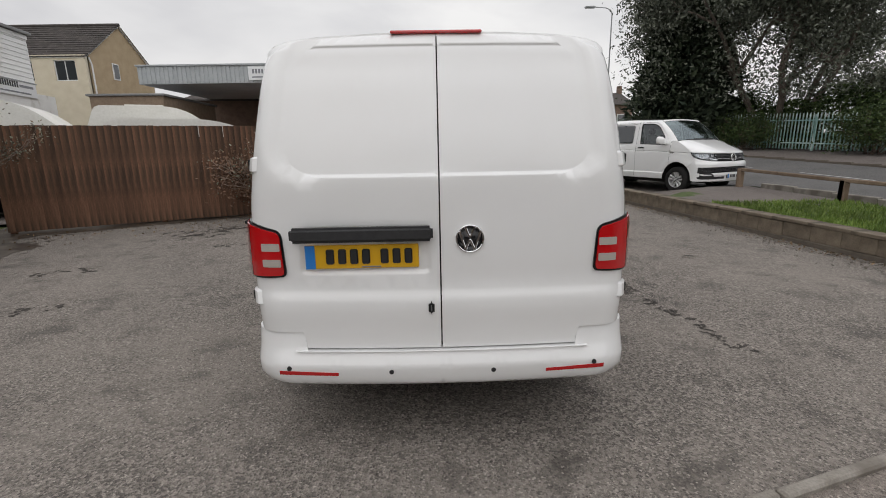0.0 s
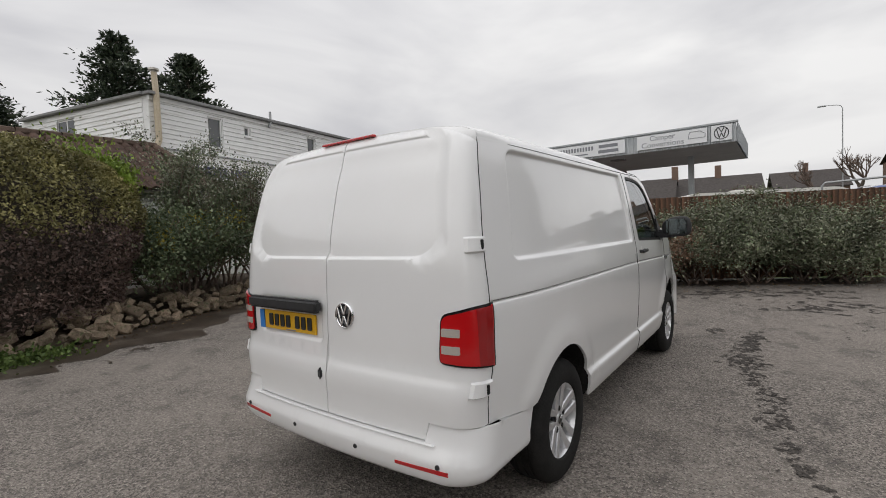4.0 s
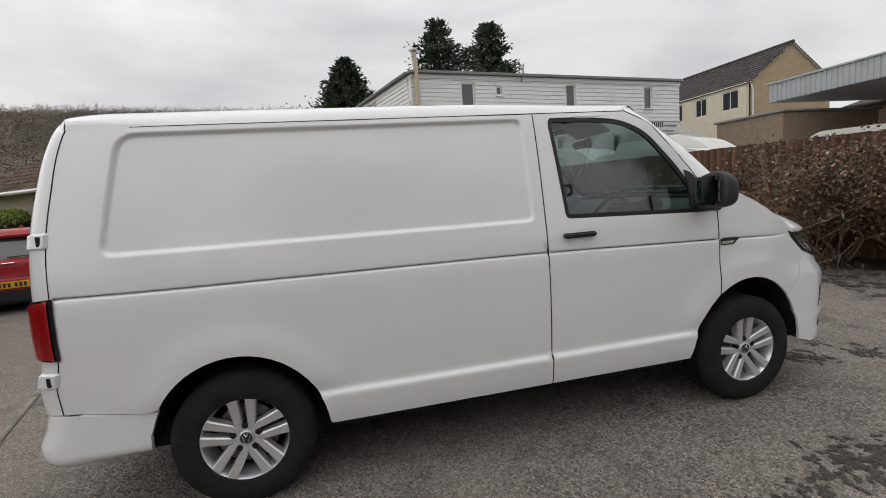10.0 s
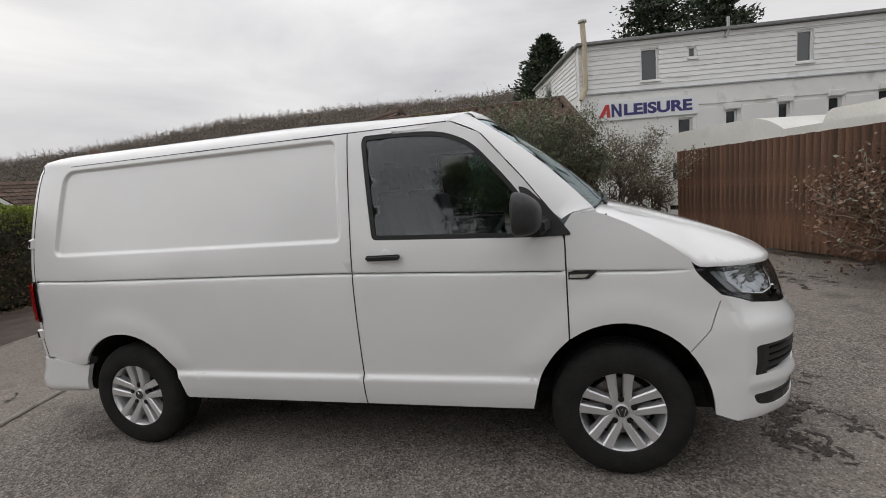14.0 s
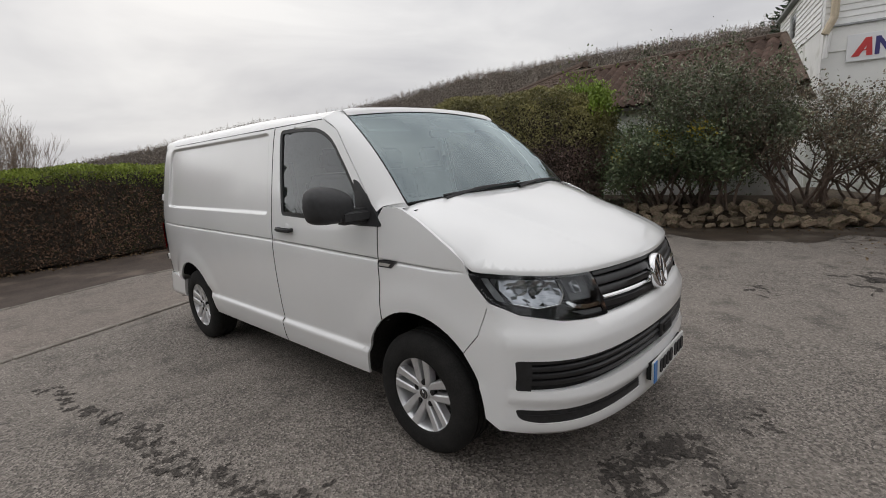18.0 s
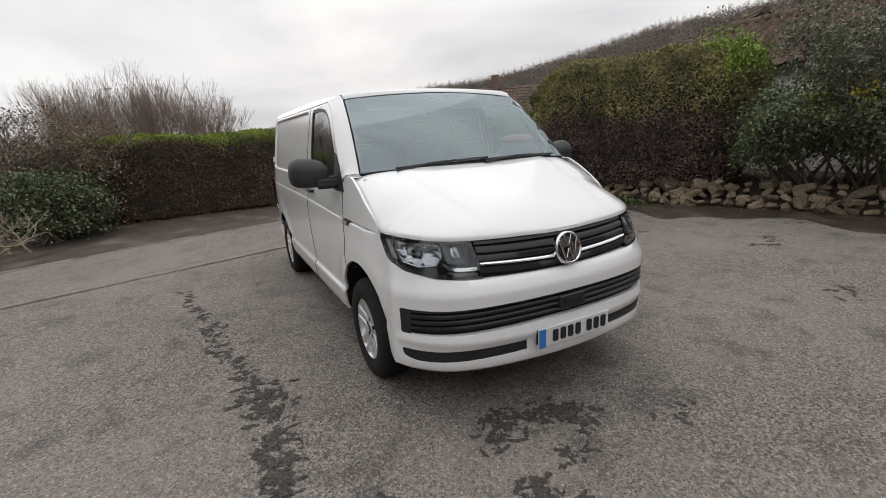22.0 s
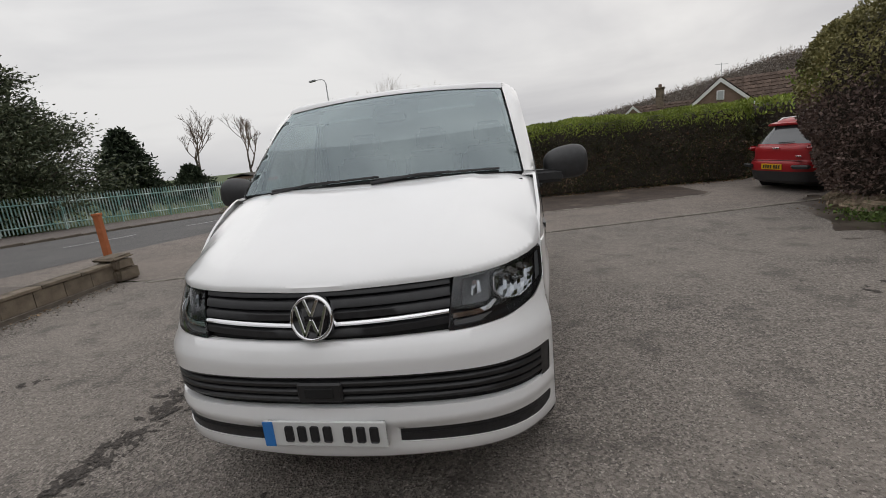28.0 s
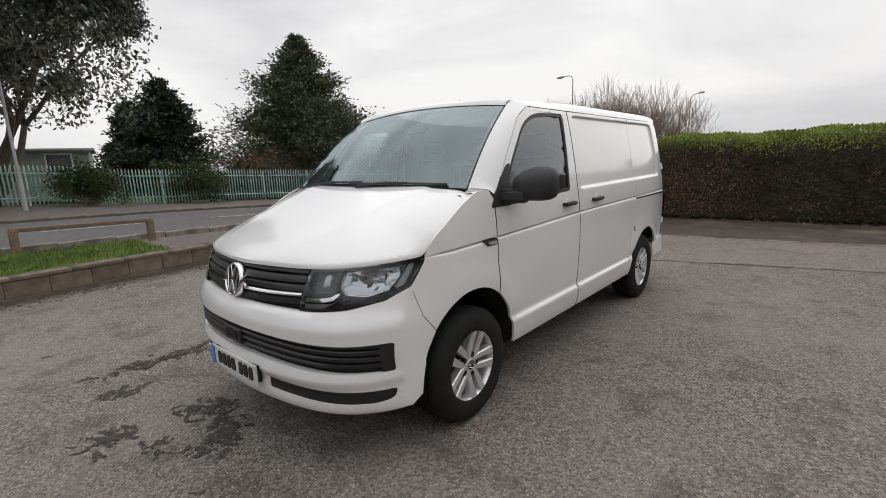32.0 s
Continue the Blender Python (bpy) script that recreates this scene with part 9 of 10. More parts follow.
# underbody and wheel housings
part("floor_pan", boxm((0, 2.45, 0.36), (1.5, 4.4, 0.14), 0.02), "under", VAN)
part("front_undertray", boxm((0, 4.55, 0.40), (1.1, 0.4, 0.12), 0.03), "under", VAN)
for s in (1, -1):
    for cy, ry, rz in ((1.0, 0.408, 0.435), (4.0, 0.42, 0.472)):
        v, f = [], []
        an = np.linspace(0.03, math.pi - 0.03, 28)
        for a in an:
            y, z = cy + (ry + 0.004) * math.cos(a), 0.335 + (rz + 0.004) * math.sin(a)
            xo = side_x(y, min(max(z, 0.36), 1.2)) - 0.012 if z > 0.36 else 0.90
            if cy < 2 and y < 0.68 and z < 0.66:
                xo = 0.87
            v += [(s * xo, y, z), (s * 0.55, y, z)]
        for i in range(27):
            f.append((2 * i, 2 * i + 1, 2 * i + 3, 2 * i + 2))
        f.append(tuple(range(1, 56, 2)))
        part("wheel_housing", (v, f), "under", VAN)

# wheels
def wheel():
    w = thing("wheel")
    tread = [(0.205, 0.102), (0.212, 0.112), (0.235, 0.119), (0.27, 0.119), (0.305, 0.112), (0.325, 0.098), (0.337, 0.080)]
    prof = []
    for r, h in tread:
        prof.append((r, h))
    for g in (0.045, 0.0, -0.045):
        prof += [(0.3415, g + 0.022), (0.3415, g + 0.006), (0.334, g + 0.005), (0.334, g - 0.005), (0.3415, g - 0.006), (0.3415, g - 0.022)]
    for r, h in reversed(tread):
        prof.append((r, -h))
    ty = part("tyre", lathe(prof, 64, "x"), "rubber", w, "black tyre", smooth=35)
    part("rim_barrel", lathe([(0.214, 0.095), (0.218, 0.103), (0.212, 0.106), (0.203, 0.098), (0.196, 0.07), (0.185, 0.0), (0.188, -0.09)], 56, "x"), "alloy", w, "silver alloy rim", smooth=40)
    part("brake_disc", lathe([(0.05, 0.0), (0.15, 0.0), (0.15, 0.02), (0.05, 0.02)], 40, "x"), "disc", w)
    part("wheel_back", lathe([(0.0, -0.03), (0.19, -0.03)], 32, "x"), "under", w)
    for side in (-1, 1):
        spoke, rows = bmesh.new(), []
        for r, off, hw, x in ((0.035, 0.020, 0.011, 0.078), (0.075, 0.0315, 0.0195, 0.083), (0.13, 0.0365, 0.0215, 0.089), (0.175, 0.0405, 0.0240, 0.095), (0.2085, 0.0435, 0.0270, 0.100)):
            c = side * off
            rows.append([spoke.verts.new((x + dx, c + hw * k, math.sqrt(max(r * r - (c + hw * k) ** 2, 1e-6)) if r > 0.2 else r)) for k, dx in ((-1.08, -0.045), (-1.0, -0.003), (-0.72, 0.003), (0.72, 0.003), (1.0, -0.003), (1.08, -0.045))])
        for a, b in zip(rows, rows[1:]):
            for k in range(5):
                spoke.faces.new((a[k], b[k], b[k + 1], a[k + 1]))
        spoke.faces.new(rows[-1])
        sm = mesh_of("spoke", spoke, "alloy")
        for k in range(5):
            part("spoke", sm, None, w, at=Matrix.Rotation(2 * math.pi * k / 5, 4, "X"))
    part("hub", lathe([(0.0, 0.079), (0.050, 0.080), (0.056, 0.074), (0.060, 0.03)], 40, "x"), "alloy", w, smooth=25)
    cap = part("hub_cap", lathe([(0.0, 0.088), (0.030, 0.087), (0.035, 0.083), (0.036, 0.07)], 28, "x"), "alloy", w, smooth=40)
    part("cap_face", lathe([(0.0, 0.0895), (0.029, 0.0885)], 24, "x"), "lamp_smoke", w)
    for a, b, c2, d2 in ((-0.008, 0.019, 0, 0.003), (0.008, 0.019, 0, 0.003), (-0.017, 0.012, -0.008, -0.018), (0.017, 0.012, 0.008, -0.018)):
        part("cap_stroke", tubes([((0.0895, a * 1.2, b * 1.2), (0.0895, c2 * 1.2, d2 * 1.2), 0.0022, 0.0022)], 4), "chrome", w)
    for k in range(5):
        a = -2 * math.pi * k / 5
        part("wheel_bolt", lathe([(0.0, 0.087), (0.006, 0.087), (0.0065, 0.0835), (0.0155, 0.0835), (0.0165, 0.06)], 14, "x"), "lamp_dark", w, at=(0, 0.062 * math.sin(a), 0.062 * math.cos(a)))
    return w


W0 = wheel()
for k, (sx, wy, rot) in enumerate(((1, 1.0, 0.0), (1, 4.0, 0.03), (-1, 1.0, 0.3), (-1, 4.0, 0.9))):
    m = Matrix.Translation((sx * 0.822, wy, 0.340)) @ (Matrix.Rotation(math.pi, 4, "Z") if sx < 0 else Matrix.Identity(4)) @ Matrix.Rotation(rot, 4, "X")
    wk = W0 if k == 0 else copy_thing(W0, m)
    wk.matrix_basis = m
    wk.parent = VAN

# cabin
part("bulkhead", patch([(-0.88, 0.5), (0.88, 0.5), (0.90, 1.2), (0.80, 1.80), (0.6, 1.92), (-0.6, 1.92), (-0.80, 1.80), (-0.90, 1.2)], lambda x, z: (x, 2.66 + 0.012 * math.sin(z * 24) * (abs(x) < 0.6), z), 0.05, depth=0, gap=0), "cabin_grey", VAN, "grey ribbed cabin bulkhead", smooth=True)
part("cabin_floor", boxm((0, 3.08, 0.62), (1.72, 0.85, 0.05)), "dash", VAN)
dsh = prism([(3.48, 0.84), (3.48, 1.02), (3.52, 1.16), (3.62, 1.255), (3.78, 1.30), (4.0, 1.335), (4.0, 0.84)], "x", -0.84, 0.84)
bmesh.ops.bevel(dsh, geom=[e for e in dsh.edges if abs(e.verts[0].co.x - e.verts[1].co.x) > 1], offset=0.03, segments=3, affect="EDGES")
DS = part("dashboard", dsh, "dash", VAN, "dark grey dashboard", smooth=40)
bino = prism([(3.46, 1.16), (3.48, 1.30), (3.56, 1.345), (3.68, 1.33), (3.70, 1.2)], "x", 0.22, 0.58)
bmesh.ops.bevel(bino, geom=list(bino.edges), offset=0.02, segments=2, affect="EDGES")
part("instrument_hood", bino, "dash", DS, smooth=40)
for xx in (-0.72, -0.1, 0.1, 0.72):
    part("air_vent", boxm((xx, 3.50, 1.14), (0.14, 0.03, 0.08), 0.01), "gap_dark", DS)
part("screen", boxm((0.0, 3.495, 1.02), (0.2, 0.02, 0.12), 0.008), "pane", DS)
st = part("steering_wheel", tubes([((0.19 * math.cos(a), 0, 0.19 * math.sin(a)), (0.19 * math.cos(a + 0.27), 0, 0.19 * math.sin(a + 0.27)), 0.015, 0.015) for a in np.arange(0, 6.28, 0.2618)], 8), "trim_black", VAN, "black steering wheel", smooth=True, at=pose(0.40, 3.36, 1.20, -32, 0, 0))
part("steering_hub", boxm((0, 0, 0), (0.16, 0.05, 0.13), 0.02, seg=2), "trim_black", st)
for a in (math.pi, 0, -math.pi / 2):
    part("steering_spoke", boxm((0.12 * math.cos(a), 0, 0.12 * math.sin(a)), (0.13 if a != -math.pi / 2 else 0.05, 0.02, 0.035 if a != -math.pi / 2 else 0.13), 0.006), "trim_black", st)
for xx, w in ((0.44, 0.50), (-0.13, 0.46), (-0.60, 0.46)):
    se = part("seat", boxm((xx, 3.02, 0.88), (w, 0.50, 0.16), 0.05, seg=3), "seat_cloth", VAN, "grey cloth cab seat", smooth=50)
    part("backrest", boxm((xx, 2.79, 1.22), (w, 0.15, 0.62), 0.055, Matrix.Rotation(radians(12), 3, "X"), 3), "seat_cloth", se, smooth=50)
    part("headrest", boxm((xx, 2.74, 1.62), (0.25, 0.09, 0.17), 0.04, Matrix.Rotation(radians(8), 3, "X"), 3), "seat_cloth", se, smooth=50)
    part("seat_base", boxm((xx, 3.02, 0.72), (w - 0.06, 0.42, 0.2), 0.02), "dash", se)
for s in (1, -1):
    part("pillar_trim", flip(patch([(2.66, 1.0), (2.75, 1.0), (2.71, 1.82), (2.66, 1.82)], on_side_in(0.035), 0.1, (), (), IN_X, 0.02, gap=0), s), "cabin_grey", VAN)
    part("door_card", flip(patch([(2.72, 0.7), (3.74, 0.7), (3.72, 1.22), (2.74, 1.24)], on_side_in(0.06), 0.12, (), (), IN_X, 0.02, gap=0), s), "dash", VAN)
    part("sun_visor", boxm((s * 0.36, 3.24, 1.83), (0.40, 0.16, 0.02), 0.008, Matrix.Rotation(radians(-35), 3, "X")), "cabin_grey", VAN)
    part("seat_belt", tubes([((s * 0.80, 2.74, 1.62), (s * 0.78, 2.78, 0.95), 0.018, 0.018)], 4), "seat_cloth", VAN)
part("cab_mirror", boxm((0, 3.42, 1.76), (0.22, 0.03, 0.06), 0.015, seg=2), "trim_black", VAN)


# ---- other vehicles ----
CAMP = copy_thing(VAN, pose(0, 0, 0))
dirx, diry = 0.425, -0.905
rz = math.degrees(math.atan2(diry, dirx)) - 90
fx, fy = 7.25, 10.6
ang = radians(rz)
ox, oy = fx + math.sin(ang) * 4.0, fy - math.cos(ang) * 4.0
CAMP.matrix_world = Matrix.Translation((ox, oy, 0.135)) @ Matrix.Rotation(ang, 4, "Z") @ Matrix.Rotation(radians(-0.3), 4, "X")
CAMP.name = "camper_van"
tagged(CAMP, "white camper van with dark side window parked beyond the low wall", "van")
for ob in CAMP.children_recursive:
    base = ob.name.split(".")[0]
    if base in ("mirror_housing", "mirror_mount", "mirror_arm"):
        ob.material_slots[0].link = "OBJECT"
        ob.material_slots[0].material = M["paint"]
for s in (1, -1):
    part("camper_window", flip(patch(rounded([(1.42, 1.31), (2.5, 1.30), (2.49, 1.80), (1.47, 1.81)], 0.05, 4), lambda y, z: (side_x(y, z, False) + 0.003, y, z), 0.06, (), (), IN_X, 0.012, gap=0), s), "pane", CAMP, "black tinted side window", smooth=True)
    part("fog_panel", flip(patch(rounded([(0.56, 0.39), (0.86, 0.40), (0.865, 0.60), (0.70, 0.56)], 0.03, 4), lambda x, z: front_point(x, z, -0.006), 0.05, (), (), (0, -1, 0), 0.02, gap=0), s), "grille_black", CAMP, "black fog lamp panel", smooth=40)


def wrap(levels, n=56, ex=5.5):
    """Rounded plan outlines (height, half width, rear, front) stacked upwards: points, row count."""
    rows = []
    for z, w, r, f in levels:
        row = []
        for k in range(n):
            a = 2 * math.pi * k / n
            c, q = math.cos(a), math.sin(a)
            row.append((w * math.copysign(abs(c) ** (2 / ex), c), (r + f) / 2 + (f - r) / 2 * math.copysign(abs(q) ** (2 / ex), q), z))
        rows.append(row)
    return rows


def skin(rows, pick=lambda i, mid: True, cap=False):
    """Faces between rows that pick() wants, with their own points."""
    n, faces = len(rows[0]), []
    for i in range(len(rows) - 1):
        for k in range(n):
            q = [rows[i][k], rows[i][(k + 1) % n], rows[i + 1][(k + 1) % n], rows[i + 1][k]]
            if pick(i, [sum(p[c] for p in q) / 4 for c in range(3)]):
                faces.append(q)
    if cap:
        faces.append(rows[-1])
    index, v, f = {}, [], []
    for q in faces:
        t = []
        for p in q:
            if p not in index:
                index[p] = len(v)
                v.append(p)
            t.append(index[p])
        f.append(tuple(t))
    return v, f


def small_car(name, at, rz, paint, label, length=4.3, width=1.8, height=1.55):
    """A crossover with its rear at local y = 0 and its nose towards +y: stacked body rings, glasshouse, wheels, lamps."""
    car = thing(name, at, rz, label, "car")
    k, W, L = height / 1.55, width / 2, length
    lower = wrap([(0.24 * k, W * 0.86, 0.16, L - 0.25), (0.30 * k, W * 0.95, 0.06, L - 0.10), (0.42 * k, W * 0.985, 0.02, L - 0.03), (0.50 * k, W * 0.99, 0.01, L)])
    part("cladding", skin(lower), "trim_black", car, "black lower bumper and sill cladding", smooth=40)
    body = wrap([(0.50 * k, W * 0.985, 0.012, L - 0.01), (0.55 * k, W * 0.995, 0.0, L - 0.01), (0.66 * k, W, 0.0, L - 0.03), (0.70 * k, W, 0.02, L - 0.06), (0.73 * k, W * 0.995, 0.065, L - 0.10), (0.80 * k, W * 0.985, 0.075, L - 0.22), (0.88 * k, W * 0.99, 0.075, L - 0.55), (0.94 * k, W * 0.985, 0.08, L - 0.95), (0.985 * k, W * 0.955, 0.10, L - 1.2), (1.01 * k, W * 0.90, 0.135, L - 1.3)])
    part("body", skin(body, cap=True), paint, car, smooth=40)
    top = wrap([(1.0 * k, W * 0.905, 0.13, L - 1.22), (1.04 * k, W * 0.89, 0.16, L - 1.30), (1.18 * k, W * 0.84, 0.27, L - 1.60), (1.34 * k, W * 0.775, 0.41, L - 1.92), (1.40 * k, W * 0.75, 0.44, L - 2.02), (1.455 * k, W * 0.72, 0.46, L - 2.18), (1.50 * k, W * 0.665, 0.50, L - 2.35), (1.535 * k, W * 0.54, 0.62, L - 2.55), (1.55 * k, W * 0.32, 0.9, L - 2.8)], ex=6.5)

    def zone(i, m):
        """Which pane a face of the glasshouse belongs to."""
        z, w, r, f = [(sum(p[2] for p in q) / len(q), max(p[0] for p in q), min(p[1] for p in q), max(p[1] for p in q)) for q in top][i]
        v = (m[1] - r) / (f - r)
        if not 1 <= i <= 3 and not (i == 4 and v < 0.1):
            return "roof"
        if v < 0.09 and abs(m[0]) < w * 0.84:
            return "rear"
        if v > 0.88 and abs(m[0]) < w * 0.9:
            return "front"
        if abs(m[0]) > w * 0.86 and 0.13 < v < 0.93 and i < 4 and not 0.47 < v < 0.50:
            return "side"
        return "roof"

    part("roof", skin(top, lambda i, m: zone(i, m) == "roof", cap=True), paint, car, smooth=40)
    part("rear_window", skin(top, lambda i, m: zone(i, m) == "rear"), "pane", car, "dark rear window", smooth=40)
    part("windscreen", skin(top, lambda i, m: zone(i, m) == "front"), "pane", car, smooth=40)
    for s in (1, -1):
        part("side_window", skin(top, lambda i, m: zone(i, m) == "side" and m[0] * s > 0), "pane", car, "dark side windows", smooth=40)
        for y in (0.85, L - 0.86):
            part("wheel_arch", lathe([(0.0, -0.02), (0.36, -0.02), (0.405, 0.0), (0.405, 0.012), (0.0, 0.012)] if s > 0 else [(0.0, 0.02), (0.36, 0.02), (0.405, 0.0), (0.405, -0.012), (0.0, -0.012)], 32, "x"), "trim_black", car, "black wheel arch cladding", at=(s * (W - 0.006), y, 0.345), smooth=40)
            part("tyre", lathe([(0.2, -0.1), (0.31, -0.11), (0.335, -0.08), (0.335, 0.08), (0.31, 0.11), (0.2, 0.1)], 32, "x"), "rubber", car, at=(s * (W - 0.09), y, 0.335), smooth=40)
            part("rim", lathe([(0.0, s * 0.085), (0.05, s * 0.1), (0.19, s * 0.095), (0.215, s * 0.108)], 10, "x"), "alloy", car, at=(s * (W - 0.09), y, 0.335))
        part("tail_lamp", boxm((s * W * 0.83, 0.165, 0.955 * k), (W * 0.22, 0.17, 0.10), 0.04, Matrix.Rotation(s * 0.5, 3, "Z"), seg=3), "red_lens_dark", car, "deep red boomerang tail lamp", smooth=40)
        slot = part("bumper_slot", boxm((s * W * 0.74, 0.03, 0.60 * k), (W * 0.36, 0.08, 0.075), 0.02, Matrix.Rotation(s * 0.28, 3, "Z"), seg=2), "trim_black", car, "dark bumper lamp recess")
        part("slot_trim", boxm((s * W * 0.74, -0.008, 0.625 * k), (W * 0.33, 0.02, 0.012), 0.004, Matrix.Rotation(s * 0.28, 3, "Z")), "lamp_satin", slot)
        part("headlamp", boxm((s * W * 0.68, L - 0.22, 0.74 * k), (0.34, 0.2, 0.11), 0.03, seg=2), "lamp_satin", car)
        part("door_mirror", boxm((s * (W + 0.09), L - 1.55, 1.06 * k), (0.17, 0.1, 0.13), 0.035, seg=2), paint, car)
        for y in (1.45, 2.35):
            part("door_handle", boxm((s * (W - 0.002), y, 0.90 * k), (0.03, 0.17, 0.028), 0.01), paint, car)
        part("roof_rail", pipe([Vector((s * W * 0.70, 0.62, 1.475 * k)), Vector((s * W * 0.70, 0.72, 1.535 * k)), Vector((s * W * 0.70, 1.4, 1.555 * k)), Vector((s * W * 0.70, 1.95, 1.53 * k)), Vector((s * W * 0.70, 2.05, 1.475 * k))], 0.018, 6), "alloy", car, "silver roof rail", smooth=True)
    pl = part("number_plate", boxm((0, -0.008, 0.595 * k), (0.52, 0.014, 0.111), 0.003), "plate_yellow", car, "yellow number plate")
    for q in range(7):
        part("bar", boxm((-0.19 + 0.06 * q + (0.03 if q > 3 else 0), -0.017, 0.595 * k), (0.036, 0.004, 0.07)), "ink_black", pl)
    part("tailgate_seam", boxm((0, 0.055, 0.715 * k), (W * 1.5, 0.04, 0.012), 0.003), "gap_dark", car)
    part("rear_wiper", tubes([((-0.02, 0.145, 1.06 * k), (0.34, 0.155, 1.075 * k), 0.012, 0.008)], 5), "trim_black", car)
    part("badge_bar", boxm((0, 0.07, 0.955 * k), (0.17, 0.02, 0.035), 0.008), "chrome", car)
    part("badge_bar", boxm((0.55, 0.075, 0.80 * k), (0.13, 0.02, 0.022), 0.004), "chrome", car)
    part("spoiler", boxm((0, 0.46, 1.432 * k), (W * 1.36, 0.2, 0.045), 0.02, Matrix.Rotation(0.2, 3, "X"), seg=2), paint, car, smooth=40)
    part("aerial_fin", boxm((0, 1.0, 1.565 * k), (0.03, 0.16, 0.05), 0.012), paint, car)
    part("underside", boxm((0, L / 2, 0.28), (W * 1.6, L * 0.84, 0.16)), "under", car)
    return car


small_car("red_car", (-5.8, -3.85, -0.09), 104, "red_paint", "red compact crossover parked beside the hedge, tail to the forecourt", 4.35, 1.80, 1.52)
small_car("blue_car", (4.9, 17.2, 0.72), 8, "blue_paint", "dark blue hatchback parked beside the road", 4.2, 1.8, 1.5)


# caravans and roofs behind the fence
def caravan(at, rz, ln, label, h=2.45, w=2.1, nose=0.55, blister=(0.6, 0.5, 0.1)):
    c = thing("caravan", at, rz, label, "caravan")
    prof = rounded([(0, 0.5), (ln, 0.5), (ln + 0.05, 1.6), (ln - nose, h), (0.3, h), (-0.05, 1.6)], [0.15, 0.15, 0.5, 0.6, 0.15, 0.5], 8)
    bm = prism([(p[0], p[1]) for p in prof], "y", -w / 2, w / 2)
    bmesh.ops.bevel(bm, geom=[e for e in bm.edges if abs(e.verts[0].co.y - e.verts[1].co.y) < 0.01], offset=0.07, segments=3, affect="EDGES")
    part("body", bm, "caravan", c, smooth=40)
    for x in (0.8, ln / 2, ln - 0.9):
        part("window", boxm((x, -w / 2 - 0.01, 1.5), (0.7, 0.03, 0.45), 0.04, seg=2), "pane", c)
    part("rooflight", boxm((ln * 0.42, 0, h + blister[2] / 2 - 0.015), blister, min(0.05, blister[2] * 0.45), seg=3), "caravan", c, smooth=40)
    for s in (1, -1):
        part("wheel", lathe([(0.0, -0.09), (0.3, -0.09), (0.3, 0.09), (0.0, 0.09)], 20, "y"), "rubber", c, at=(ln / 2, s * (w / 2 - 0.12), 0.3))
    part("chassis", boxm((ln / 2, 0, 0.42), (ln, w * 0.8, 0.15)), "under", c)
    return c


def behind_fence(k, off):
    """A place k along the boarded fence and off behind it."""
    a = radians(f_ang)
    return (FA[0] + k * math.cos(a) - off * math.sin(a), FA[1] + k * math.sin(a) + off * math.cos(a), 0)


caravan(behind_fence(-3.7, 3.6), f_ang, 4.6, "cream-white caravan with a rounded front behind the fence", 2.62, 2.1, 1.1)
caravan(behind_fence(0.9, 3.5), f_ang, 2.95, "white motorhome with blisters on its roof behind the fence", 2.5, 2.0, 0.75, (0.9, 0.9, 0.09))
caravan(behind_fence(1.4, 1.45), f_ang, 3.35, "long low white vehicle roof just above the fence", 2.1, 1.7, 1.0, (0.5, 0.5, 0.04))
caravan(behind_fence(5.5, 1.3), f_ang, 2.3, "low white vehicle roof just above the fence", 2.05, 1.6, 0.8, (0.4, 0.4, 0.03))
caravan((-0.8, 14.0, 0), 22, 4.6, "pale van roof showing over the bushes", 2.12)


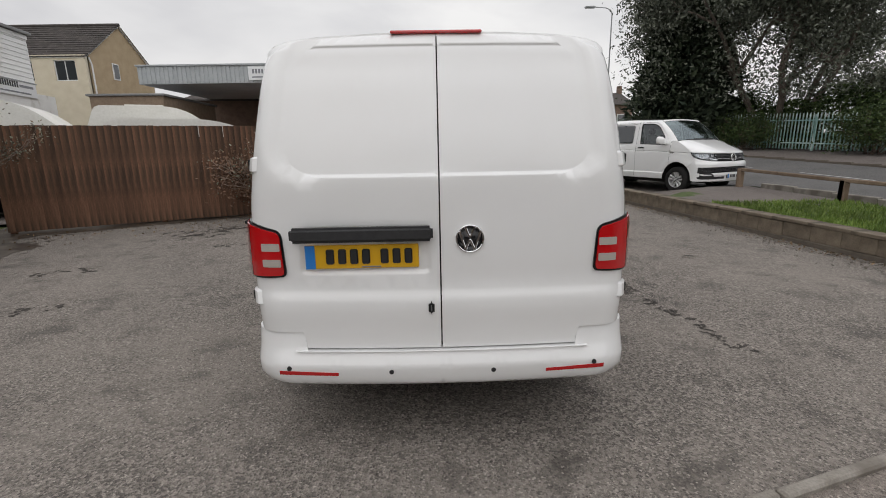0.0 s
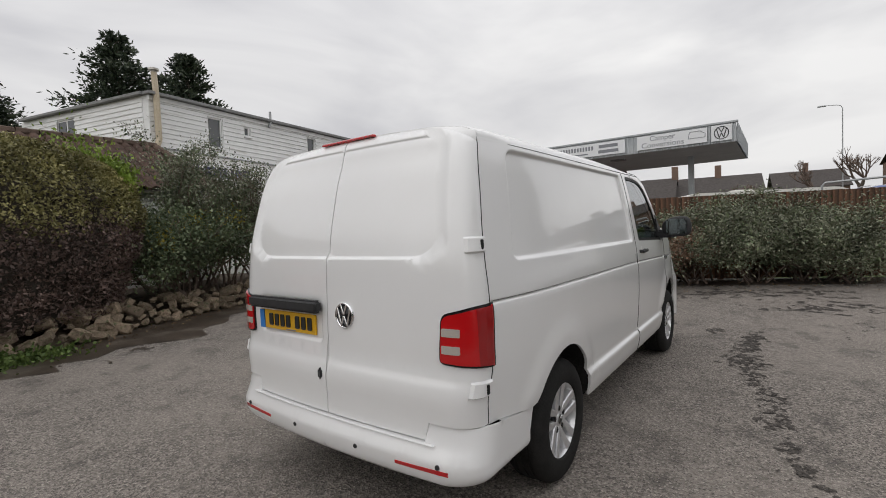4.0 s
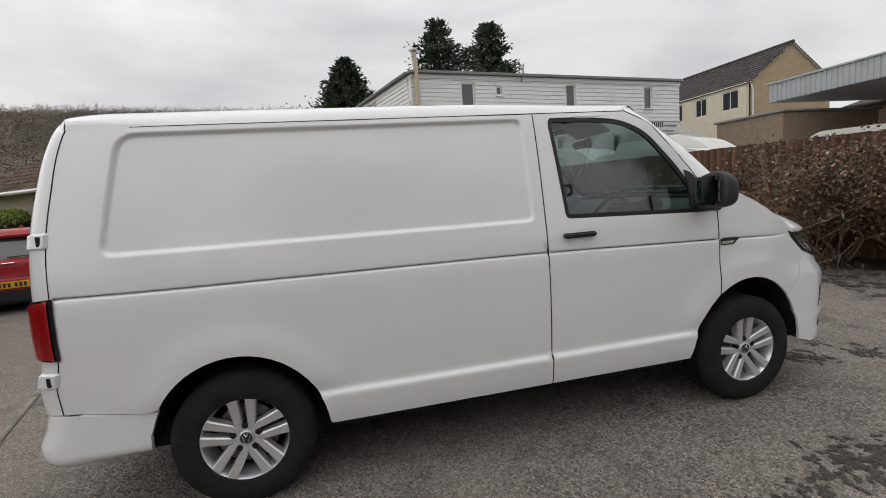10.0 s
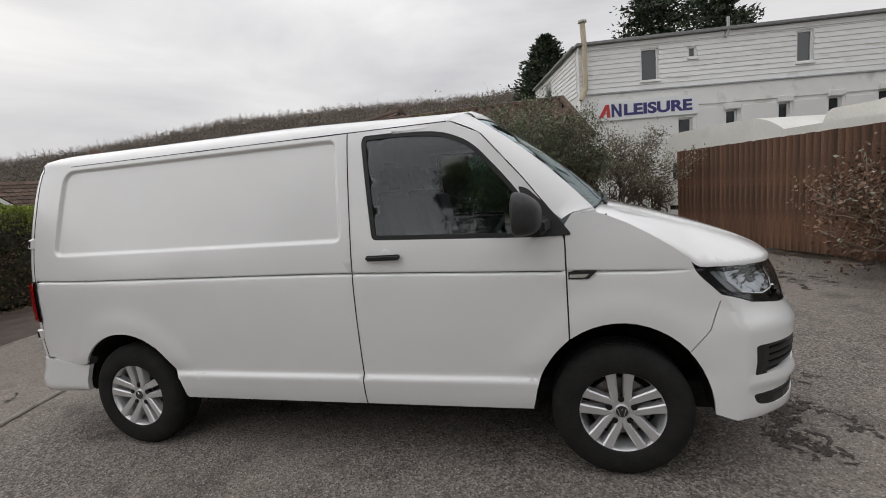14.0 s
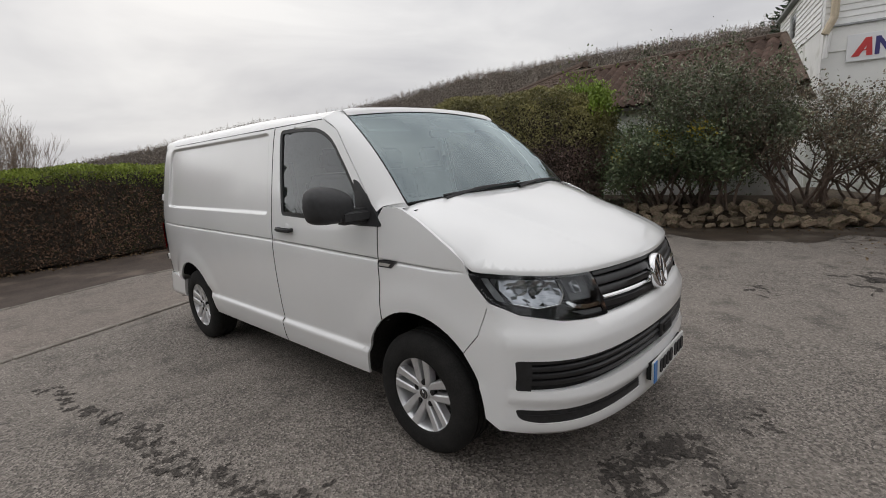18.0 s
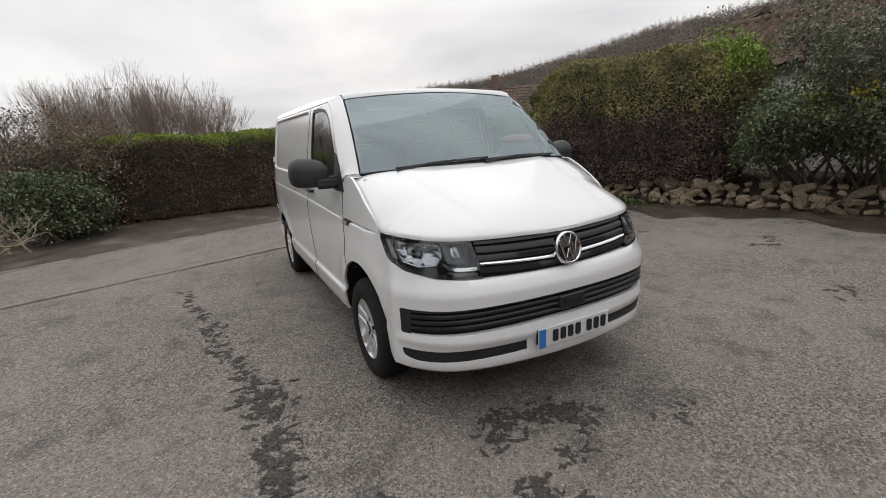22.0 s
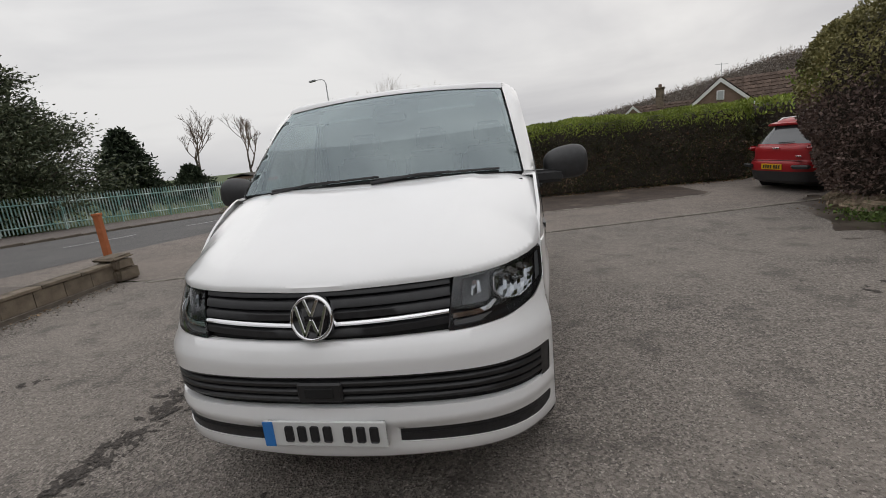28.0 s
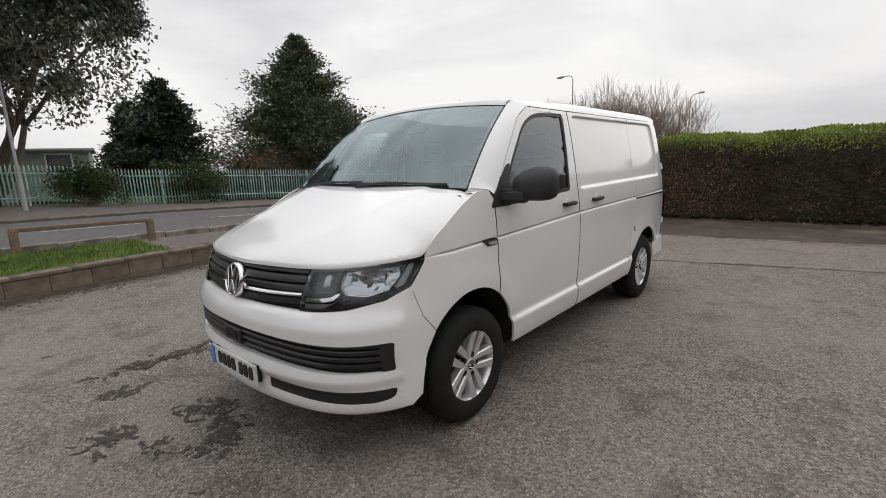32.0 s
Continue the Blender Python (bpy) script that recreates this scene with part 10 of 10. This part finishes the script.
# street lamps
def street_lamp(at, h, arm_dir, label="tall grey steel street lamp with a short curved arm"):
    t = thing("street_lamp", at, math.degrees(arm_dir), label, "street lamp")
    part("column", tubes([((0, 0, 0), (0, 0, 1.2), 0.09, 0.085), ((0, 0, 1.2), (0, 0, h), 0.06, 0.04)], 10), "galv", t)
    part("arm", polytube([(0, 0, h), (0.12, 0, h + 0.25), (0.4, 0, h + 0.38), (1.2, 0, h + 0.45)], 0.03, 8), "galv", t)
    part("lantern", boxm((1.5, 0, h + 0.44), (0.7, 0.26, 0.12), 0.04, seg=2), "galv", t)


street_lamp((12.1, 31.0, east_height(31)), 8.6, math.pi)
street_lamp((12.75, -26.4, east_height(-26)), 7.9, -0.5)
street_lamp((21.5, 3.2, east_height(3.2)), 7.4, 2.9)
street_lamp((6.7, 56.0, ground_height(6.7, 56.0)), 8.8, math.pi)
street_lamp((9.0, -44.0, east_height(-44)), 8.0, 2.4)
sb = thing("sign_board", (12.1, -15.5, east_height(-15.5)), rz=28, label="white and red sign board on posts beside the far road", category="sign")
part("panel", boxm((0, 0, 1.75), (1.05, 0.05, 0.8), 0.01), "sign_white", sb)
part("bar", boxm((0, 0.03, 1.48), (0.9, 0.01, 0.16)), "sign_red", sb)
for z, w in ((2.02, 0.7), (1.86, 0.8), (1.7, 0.6)):
    part("bar", boxm((0, 0.03, z), (w, 0.01, 0.07)), "ink_grey", sb)
for x in (-0.42, 0.42):
    part("post", boxm((x, 0, 0.85), (0.07, 0.07, 1.7), 0.005), "rail_wood", sb)

rs = thing("road_sign", (9.84, 37.0, east_height(37)), rz=8, label="grey back of a large road sign on two posts", category="sign")
part("panel", boxm((0, 0, 2.75), (1.4, 0.04, 0.95), 0.01), "grey_metal", rs)
for x in (-0.4, 0.4):
    part("post", boxm((x, 0.06, 1.6), (0.09, 0.07, 3.2), 0.01), "galv", rs)

br = thing("tube_barrier", (0, 0, 0), label="bent galvanised tube barrier at the end of the low wall", category="barrier")
part("tube", pipe([Vector(p) for p in ((3.8, 12.0, 0.1), (3.86, 12.0, 1.2), (3.92, 12.0, 2.02), (3.89, 12.01, 2.11), (3.77, 12.02, 2.15), (3.25, 12.06, 2.13), (2.75, 12.1, 2.11), (2.69, 12.1, 2.04), (2.69, 12.1, 0.1))], 0.025, 8), "galv", br, smooth=True)
part("cross_tube", pipe([Vector((3.85, 12.0, 1.1)), Vector((2.69, 12.1, 1.1))], 0.02, 8), "galv", br, smooth=True)
